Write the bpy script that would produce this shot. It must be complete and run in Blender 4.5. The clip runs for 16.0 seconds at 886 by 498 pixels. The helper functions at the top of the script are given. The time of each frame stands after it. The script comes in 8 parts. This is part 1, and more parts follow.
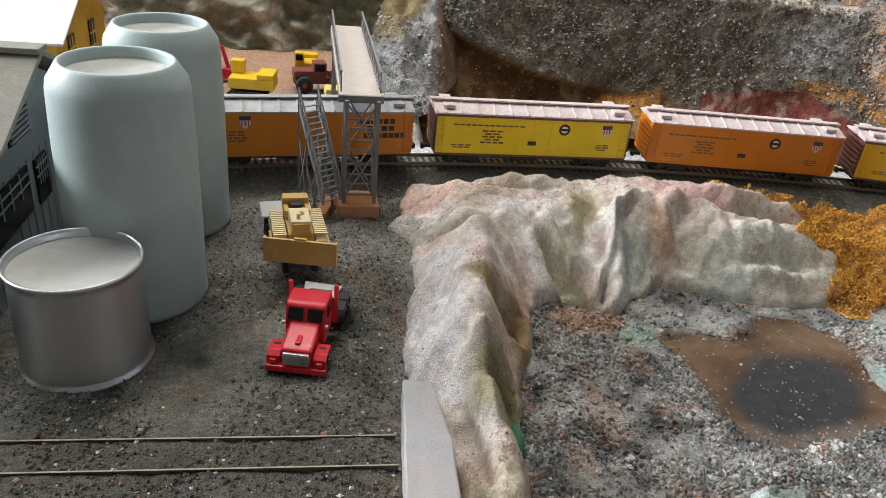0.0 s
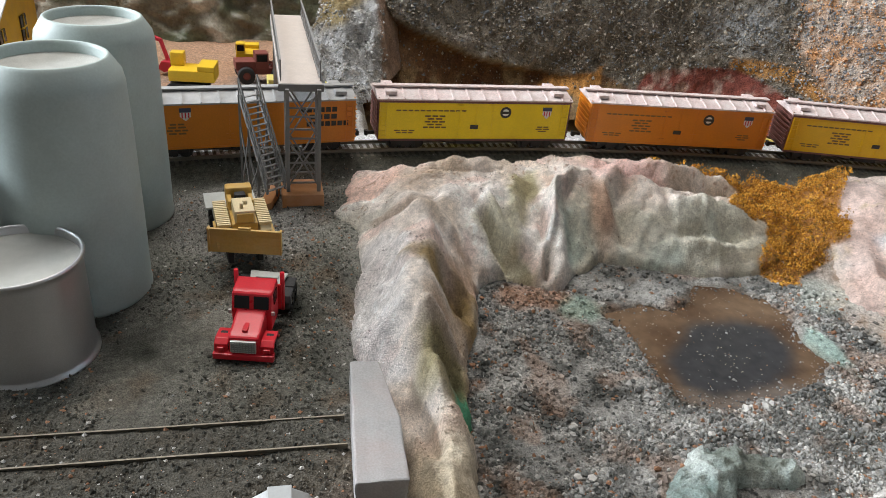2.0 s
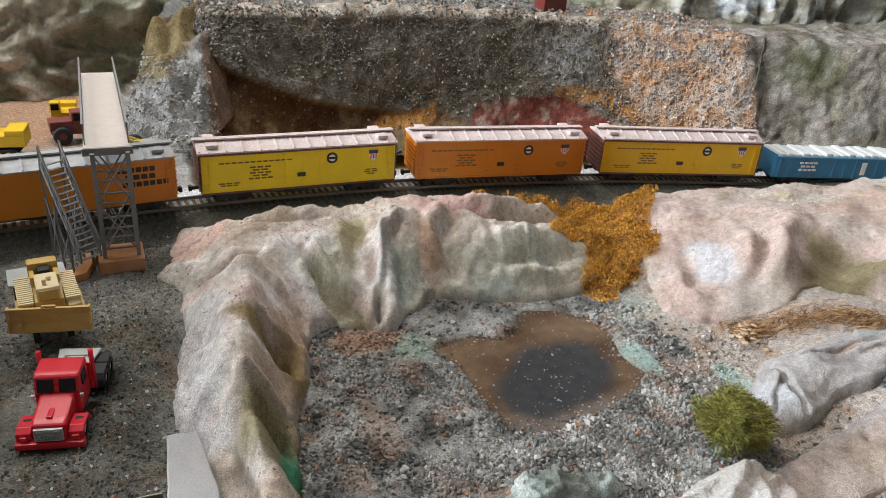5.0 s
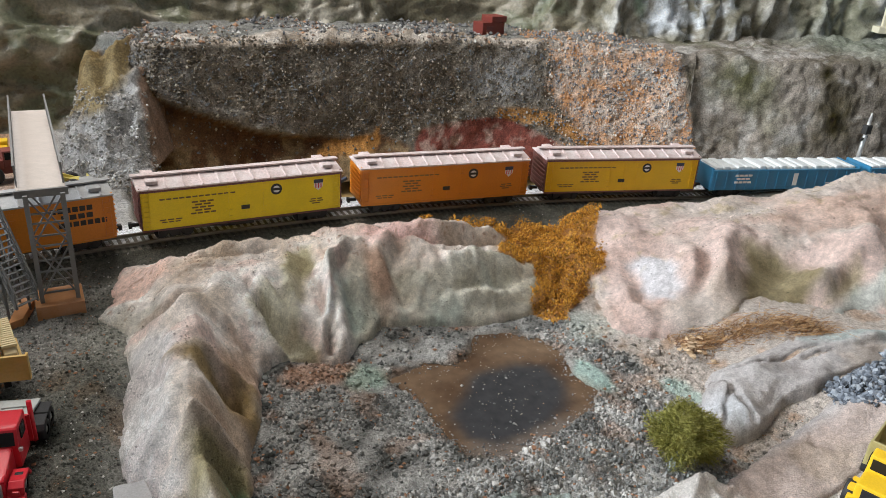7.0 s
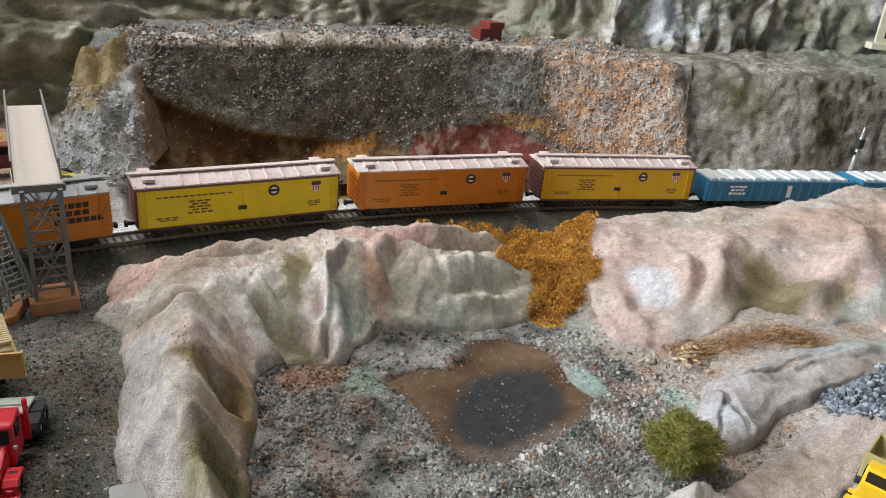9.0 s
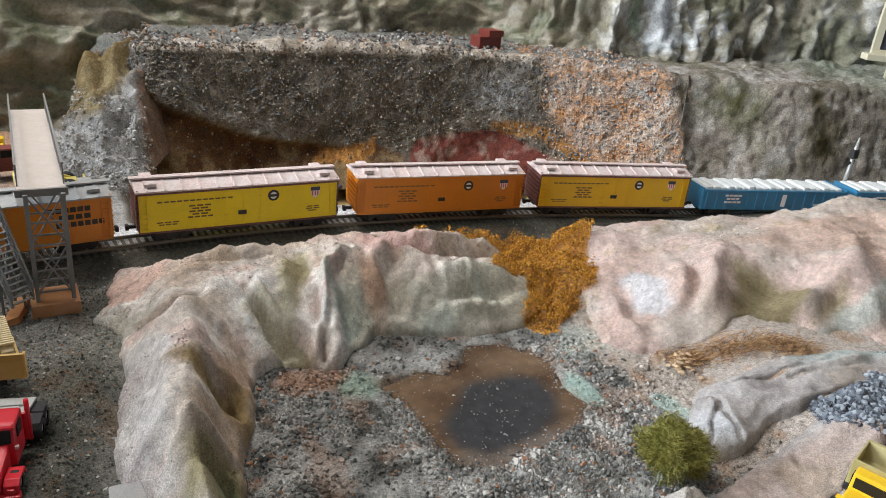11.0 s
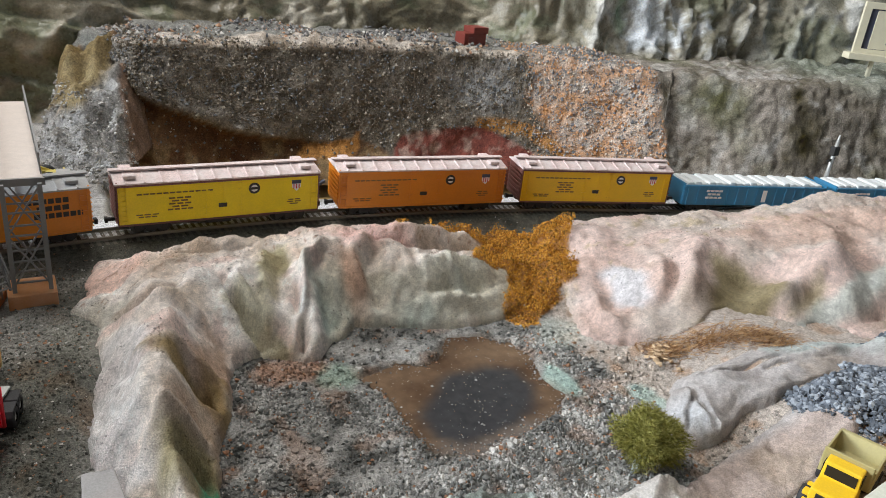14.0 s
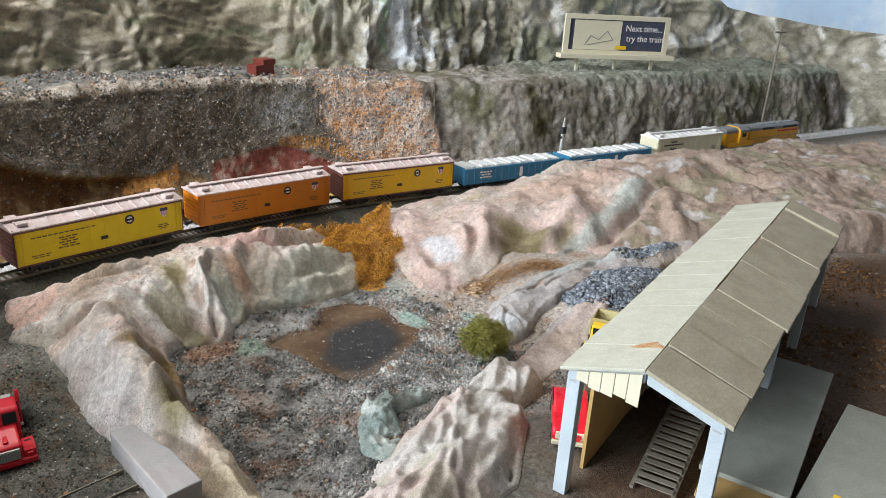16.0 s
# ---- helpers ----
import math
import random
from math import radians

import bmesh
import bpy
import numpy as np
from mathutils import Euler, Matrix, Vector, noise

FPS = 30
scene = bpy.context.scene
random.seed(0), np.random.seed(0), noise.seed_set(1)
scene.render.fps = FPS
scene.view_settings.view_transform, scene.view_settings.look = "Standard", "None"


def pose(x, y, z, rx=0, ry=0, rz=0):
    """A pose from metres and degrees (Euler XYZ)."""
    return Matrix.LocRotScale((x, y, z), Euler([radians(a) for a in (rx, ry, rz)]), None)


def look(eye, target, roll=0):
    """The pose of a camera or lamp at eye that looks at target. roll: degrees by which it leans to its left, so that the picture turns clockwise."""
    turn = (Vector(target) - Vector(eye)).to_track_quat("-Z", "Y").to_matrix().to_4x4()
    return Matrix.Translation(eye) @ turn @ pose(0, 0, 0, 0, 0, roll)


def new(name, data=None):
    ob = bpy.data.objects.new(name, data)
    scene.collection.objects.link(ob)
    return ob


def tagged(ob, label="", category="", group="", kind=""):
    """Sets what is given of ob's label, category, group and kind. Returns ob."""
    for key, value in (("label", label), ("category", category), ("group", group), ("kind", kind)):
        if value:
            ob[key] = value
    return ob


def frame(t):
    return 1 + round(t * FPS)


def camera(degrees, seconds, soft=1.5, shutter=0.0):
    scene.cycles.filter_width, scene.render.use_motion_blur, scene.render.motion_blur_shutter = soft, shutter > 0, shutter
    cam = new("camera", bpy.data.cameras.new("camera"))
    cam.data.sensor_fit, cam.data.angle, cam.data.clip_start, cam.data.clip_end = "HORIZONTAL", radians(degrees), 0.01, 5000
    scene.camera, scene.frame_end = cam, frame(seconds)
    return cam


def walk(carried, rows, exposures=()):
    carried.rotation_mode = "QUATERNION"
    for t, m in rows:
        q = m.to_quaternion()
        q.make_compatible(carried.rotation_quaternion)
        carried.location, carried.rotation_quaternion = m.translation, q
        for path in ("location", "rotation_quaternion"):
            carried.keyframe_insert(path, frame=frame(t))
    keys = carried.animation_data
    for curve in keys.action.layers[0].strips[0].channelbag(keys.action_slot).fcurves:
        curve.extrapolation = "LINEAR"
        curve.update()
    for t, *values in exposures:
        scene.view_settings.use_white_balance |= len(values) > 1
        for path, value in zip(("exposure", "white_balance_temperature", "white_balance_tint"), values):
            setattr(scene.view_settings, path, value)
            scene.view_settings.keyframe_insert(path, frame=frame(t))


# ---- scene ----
cam = camera(61.4, 16.0, soft=0.75)
PATH = [
    (0, (-0.0112, 0.0096, 0.2104), (0.2352, 1.4000, -0.5416), 6.10),
    (0.5, (-0.0064, 0.0088, 0.2072), (0.2512, 1.3968, -0.5456), 5.90),
    (1, (-0.0064, 0.0056, 0.2080), (0.2680, 1.3896, -0.5464), 5.80),
    (1.5, (-0.0072, 0.0024, 0.2104), (0.2944, 1.3784, -0.5480), 5.70),
    (2, (-0.0056, 0.0008, 0.2120), (0.3304, 1.3648, -0.5544), 5.60),
    (2.5, (-0.0064, 0.0024, 0.2072), (0.3672, 1.3520, -0.5672), 5.40),
    (3, (0.0064, 0.0016, 0.2096), (0.4256, 1.3344, -0.5704), 5.50),
    (3.5, (0.0136, -0.0040, 0.2128), (0.4768, 1.3176, -0.5616), 5.50),
    (4, (0.0176, -0.0056, 0.2152), (0.5208, 1.3112, -0.5416), 5.50),
    (4.5, (0.0176, -0.0024, 0.2168), (0.5632, 1.3160, -0.5064), 5.20),
    (5, (0.0216, -0.0072, 0.2248), (0.6112, 1.3104, -0.4656), 4.70),
    (5.2, (0.0232, -0.0064, 0.2248), (0.6344, 1.3104, -0.4480), 4.40),
    (7.3, (0.0232, -0.0056, 0.2288), (0.7256, 1.2808, -0.4120), 4.30),
    (7.5, (0.0224, -0.0056, 0.2264), (0.7296, 1.2800, -0.4112), 4.80),
    (8, (0.0208, -0.0048, 0.2280), (0.7320, 1.2792, -0.4096), 5.00),
    (8.5, (0.0192, -0.0016, 0.2264), (0.7320, 1.2824, -0.4088), 5.20),
    (9, (0.0176, -0.0024, 0.2280), (0.7328, 1.2816, -0.4056), 5.40),
    (11.5, (0.0160, -0.0104, 0.2312), (0.7320, 1.2792, -0.3888), 6.00),
    (12, (0.0168, -0.0128, 0.2296), (0.7296, 1.2800, -0.3880), 6.10),
    (12.5, (0.0200, -0.0104, 0.2280), (0.7320, 1.2832, -0.3888), 6.30),
    (13, (0.0272, -0.0120, 0.2256), (0.7384, 1.2808, -0.3920), 6.60),
    (13.5, (0.0224, -0.0192, 0.2248), (0.7368, 1.2696, -0.3984), 6.60),
    (14, (0.0208, -0.0136, 0.2272), (0.7584, 1.2640, -0.3928), 6.30),
    (14.5, (0.0104, -0.0064, 0.2288), (0.8048, 1.2384, -0.3864), 5.90),
    (15, (-0.0160, -0.0192, 0.2456), (0.8816, 1.1608, -0.3552), 5.50),
    (15.5, (-0.0656, -0.0552, 0.2496), (0.9344, 1.0496, -0.3320), 4.60),
    (16, (-0.1192, -0.1008, 0.2608), (1.0032, 0.8904, -0.3032), 3.50),
]
walk(cam, [(t, look(eye, target, roll)) for t, eye, target, roll in PATH], [(0, 0.06), (3.5, 0.05), (5.2, 0.0), (7.3, -0.05), (12, -0.03), (16, 0.0)])

# ---------------------------------------------------------------- light
world = bpy.data.worlds.new("world")
scene.world = world
world.use_nodes = True
sky_node = world.node_tree.nodes.new("ShaderNodeTexSky")
sky_node.sky_type = "NISHITA"
sky_node.sun_disc = False
sky_node.sun_elevation, sky_node.sun_rotation = radians(40), radians(250)
world.node_tree.links.new(sky_node.outputs[0], world.node_tree.nodes["Background"].inputs[0])
world.node_tree.nodes["Background"].inputs[1].default_value = 0.1
scene.view_settings.exposure = 0.0


def area_lamp(name, eye, target, sx, sy, watts, colour):
    data = bpy.data.lights.new(name, "AREA")
    data.shape, data.size, data.size_y, data.energy, data.color = "RECTANGLE", sx, sy, watts, colour
    ob = new(name, data)
    ob.matrix_world = look(eye, target)
    return ob


area_lamp("window_daylight", (-2.36, 1.25, 0.95), (0.2, 0.45, 0.0), 1.4, 0.85, 166, (0.85, 0.925, 1.0))
# unseen overhead lamp, added to brighten the tops of things
area_lamp("overhead_fill_light", (-0.15, 0.95, 1.5), (0.2, 0.5, 0.0), 1.2, 0.3, 21, (1.0, 0.96, 0.91))

# ---------------------------------------------------------------- arithmetic helpers


def sm(v):
    v = np.clip(v, 0.0, 1.0)
    return v * v * (3 - 2 * v)


def _lattice(ix, iy, iz, seed):
    n = (ix * 374761393 + iy * 668265263 + iz * 2147483647 + seed * 974634777).astype(np.int64) & 0x7FFFFFFF
    n = ((n ^ (n >> 13)) * 1274126177) & 0x7FFFFFFF
    n = ((n ^ (n >> 16)) * 1911520717) & 0x7FFFFFFF
    return ((n ^ (n >> 15)) & 0xFFFF) / 32767.5 - 1.0


def vnoise(x, y, z, seed=0):
    """Smooth lattice noise, -1 to 1."""
    x, y, z = np.broadcast_arrays(np.asarray(x, float), np.asarray(y, float), np.asarray(z, float))
    ix, iy, iz = np.floor(x).astype(np.int64), np.floor(y).astype(np.int64), np.floor(z).astype(np.int64)
    fx, fy, fz = sm(x - ix), sm(y - iy), sm(z - iz)
    out = 0.0
    for dx in (0, 1):
        for dy in (0, 1):
            for dz in (0, 1):
                w = (fx if dx else 1 - fx) * (fy if dy else 1 - fy) * (fz if dz else 1 - fz)
                out = out + w * _lattice(ix + dx, iy + dy, iz + dz, seed)
    return out


def fbm(x, y, z=0.0, scale=10.0, octaves=4, seed=0, gain=0.5):
    amp, total, out = 1.0, 0.0, 0.0
    for k in range(octaves):
        f = scale * 2.03 ** k
        out = out + amp * vnoise(np.asarray(x) * f + 13.7 * k, np.asarray(y) * f + 5.1 * k, np.asarray(z) * f + 2.3 * k, seed + k)
        total += amp
        amp *= gain
    return out / total


def ridged(x, y, z=0.0, scale=10.0, octaves=3, seed=0):
    amp, total, out = 1.0, 0.0, 0.0
    for k in range(octaves):
        f = scale * 2.1 ** k
        out = out + amp * (1 - 2 * np.abs(vnoise(np.asarray(x) * f + 3.7 * k, np.asarray(y) * f, np.asarray(z) * f, seed + k)))
        total += amp
        amp *= 0.5
    return out / total


def creases(x, y, scale, seed=0, warp=0.25):
    """Crumpled-sheet relief: sharp ridges between hollow cells, 0 to about 1."""
    x, y = np.asarray(x) * scale, np.asarray(y) * scale
    x, y = x + warp * vnoise(x * 0.7, y * 0.7, 0, seed + 50), y + warp * vnoise(x * 0.7, y * 0.7, 7, seed + 51)
    ix, iy = np.floor(x).astype(np.int64), np.floor(y).astype(np.int64)
    best = np.full(x.shape, 9.0)
    for dx in (-1, 0, 1):
        for dy in (-1, 0, 1):
            cx, cy = ix + dx, iy + dy
            px = cx + 0.5 + 0.45 * _lattice(cx, cy, cx * 0, seed)
            py = cy + 0.5 + 0.45 * _lattice(cx, cy, cx * 0 + 1, seed)
            best = np.minimum(best, np.hypot(x - px, y - py))
    return best


def blob(x, y, cx, cy, rx, ry, soft=0.4, wob=0.25, seed=3, freq=40.0):
    """A soft-edged patch with an uneven outline, 0 to 1."""
    d = np.sqrt(((x - cx) / rx) ** 2 + ((y - cy) / ry) ** 2) + wob * fbm(x, y, 0, freq, 3, seed)
    return sm((1 + soft / 2 - d) / soft)


def line_dist(x, y, ax, ay, bx, by):
    dx, dy = bx - ax, by - ay
    t = np.clip(((x - ax) * dx + (y - ay) * dy) / (dx * dx + dy * dy), 0, 1)
    return np.hypot(x - ax - t * dx, y - ay - t * dy), t


def ridge(x, y, nodes):
    """Height of a hill along a line of (x, y, height, half width)."""
    out = np.zeros_like(x)
    for (ax, ay, ah, aw), (bx, by, bh, bw) in zip(nodes, nodes[1:]):
        d, t = line_dist(x, y, ax, ay, bx, by)
        q = np.clip(1 - (d / (aw + (bw - aw) * t)) ** 2, 0, 1)
        out = np.maximum(out, (ah + (bh - ah) * t) * sm(q ** 0.8))
    return out


def fold(x, y, pts, width, amount):
    """A raised (or sunk) seam along a line in plan, fading at its ends."""
    far, along, total = np.full(np.shape(x), 9.0), np.zeros(np.shape(x)), 0.0
    for (ax, ay), (bx, by) in zip(pts, pts[1:]):
        d, t = line_dist(x, y, ax, ay, bx, by)
        near, n = d < far, math.hypot(bx - ax, by - ay)
        far, along = np.where(near, d, far), np.where(near, total + t * n, along)
        total += n
    u = along / total
    return amount * np.exp(-(far / width) ** 2) * (0.35 + 0.65 * sm(np.minimum(u, 1 - u) * 5))


def inside(x, y, pts):
    """Distance in metres from a closed outline, positive inside."""
    far, sign = np.full(np.shape(x), 9.0), np.zeros(np.shape(x), dtype=bool)
    for (ax, ay), (bx, by) in zip(pts, pts[1:] + pts[:1]):
        far = np.minimum(far, line_dist(x, y, ax, ay, bx, by)[0])
        if ay != by:
            sign = sign ^ (((ay > y) != (by > y)) & (x < (bx - ax) * (y - ay) / (by - ay) + ax))
    return np.where(sign, far, -far)


def area(x, y, pts, soft=0.006, wob=0.004, freq=60.0, seed=5):
    """A patch inside an outline, with a soft and uneven edge, 0 to 1."""
    return sm((inside(x, y, pts) + wob * fbm(x, y, 0, freq, 4, seed)) / soft + 0.5)


def surface_through(x, y, knots, power=3.0):
    """A smooth surface near knots of (x, y, height)."""
    top, weight = 0.0, 0.0
    for kx, ky, kz in knots:
        w = 1.0 / ((x - kx) ** 2 + (y - ky) ** 2 + 0.00006) ** (power / 2)
        top, weight = top + w * kz, weight + w
    return top / weight


def mixc(a, b, f):
    f = np.asarray(f)[..., None]
    return np.asarray(a) * (1 - f) + np.asarray(b) * f


# ---------------------------------------------------------------- materials


def nodes_of(name):
    m = bpy.data.materials.new(name)
    m.use_nodes = True
    t = m.node_tree
    return m, t, t.nodes["Principled BSDF"]


def _noise(t, coord, scale, detail=4.0, rough=0.55):
    n = t.nodes.new("ShaderNodeTexNoise")
    n.inputs["Scale"].default_value, n.inputs["Detail"].default_value, n.inputs["Roughness"].default_value = scale, detail, rough
    t.links.new(coord, n.inputs["Vector"])
    return n.outputs["Fac"]


def _range(t, src, a, b):
    n = t.nodes.new("ShaderNodeMapRange")
    n.inputs["From Min"].default_value, n.inputs["From Max"].default_value = 0.25, 0.75
    n.inputs["To Min"].default_value, n.inputs["To Max"].default_value = a, b
    t.links.new(src, n.inputs["Value"])
    return n.outputs["Result"]


def _mix(t, kind, fac, a, b):
    n = t.nodes.new("ShaderNodeMix")
    n.data_type, n.blend_type = "RGBA", kind
    for socket, v in ((n.inputs[0], fac), (n.inputs[6], a), (n.inputs[7], b)):
        if hasattr(v, "is_output"):
            t.links.new(v, socket)
        elif isinstance(v, (int, float)):
            socket.default_value = v
        else:
            socket.default_value = (*v, 1)
    return n.outputs[2]


def surface(name, colour=None, rough=0.6, fine=2500.0, coarse=120.0, vary=0.25, bump=0.25, depth=0.0004, metal=0.0, spec=0.4, dirt=None, dirt_amount=0.0, dirt_scale=60.0, random_tones=None, attribute="", rough_vary=0.1):
    """A surface with grain and stains at two scales; sizes are in 1 / m."""
    m, t, b = nodes_of(name)
    co = t.nodes.new("ShaderNodeTexCoord").outputs["Object"]
    if attribute:
        a = t.nodes.new("ShaderNodeAttribute")
        a.attribute_name = attribute
        base = a.outputs["Color"]
    elif random_tones:
        g = t.nodes.new("ShaderNodeNewGeometry")
        r = t.nodes.new("ShaderNodeValToRGB")
        r.color_ramp.interpolation = "CONSTANT"
        while len(r.color_ramp.elements) < len(random_tones):
            r.color_ramp.elements.new(0.5)
        pos = 0.0
        for e, (share, c) in zip(r.color_ramp.elements, random_tones):
            e.position, e.color = pos, (*c, 1)
            pos += share
        t.links.new(g.outputs["Random Per Island"], r.inputs[0])
        base = r.outputs[0]
    else:
        base = colour
    fine_n, coarse_n = _noise(t, co, fine, 3.0), _noise(t, co, coarse, 5.0)
    g1 = _range(t, fine_n, 1 - vary, 1 + vary)
    g2 = _range(t, coarse_n, 1 - 0.7 * vary, 1 + 0.7 * vary)
    mul = t.nodes.new("ShaderNodeMath")
    mul.operation = "MULTIPLY"
    t.links.new(g1, mul.inputs[0]), t.links.new(g2, mul.inputs[1])
    comb = t.nodes.new("ShaderNodeCombineColor")
    for k in range(3):
        t.links.new(mul.outputs[0], comb.inputs[k])
    out = _mix(t, "MULTIPLY", 1.0, base, comb.outputs[0])
    if dirt:
        d = _range(t, _noise(t, co, dirt_scale, 6.0, 0.65), -0.6, 1.0)
        c = t.nodes.new("ShaderNodeMath")
        c.operation, c.use_clamp = "MULTIPLY", True
        t.links.new(d, c.inputs[0])
        c.inputs[1].default_value = dirt_amount
        out = _mix(t, "MIX", c.outputs[0], out, dirt)
    t.links.new(out, b.inputs["Base Color"])
    t.links.new(_range(t, coarse_n, rough - rough_vary, rough + rough_vary), b.inputs["Roughness"])
    b.inputs["Metallic"].default_value = metal
    b.inputs["Specular IOR Level"].default_value = spec
    if bump:
        bn = t.nodes.new("ShaderNodeBump")
        bn.inputs["Strength"].default_value, bn.inputs["Distance"].default_value = bump, depth
        t.links.new(fine_n, bn.inputs["Height"])
        t.links.new(bn.outputs[0], b.inputs["Normal"])
    return m


def paint(name, colour, rough=0.42, dirt=(0.16, 0.13, 0.1), amount=0.25, vary=0.07, metal=0.0):
    return surface(name, colour, rough, fine=900, coarse=70, vary=vary, bump=0.06, depth=0.0002, metal=metal, dirt=dirt, dirt_amount=amount, dirt_scale=45)


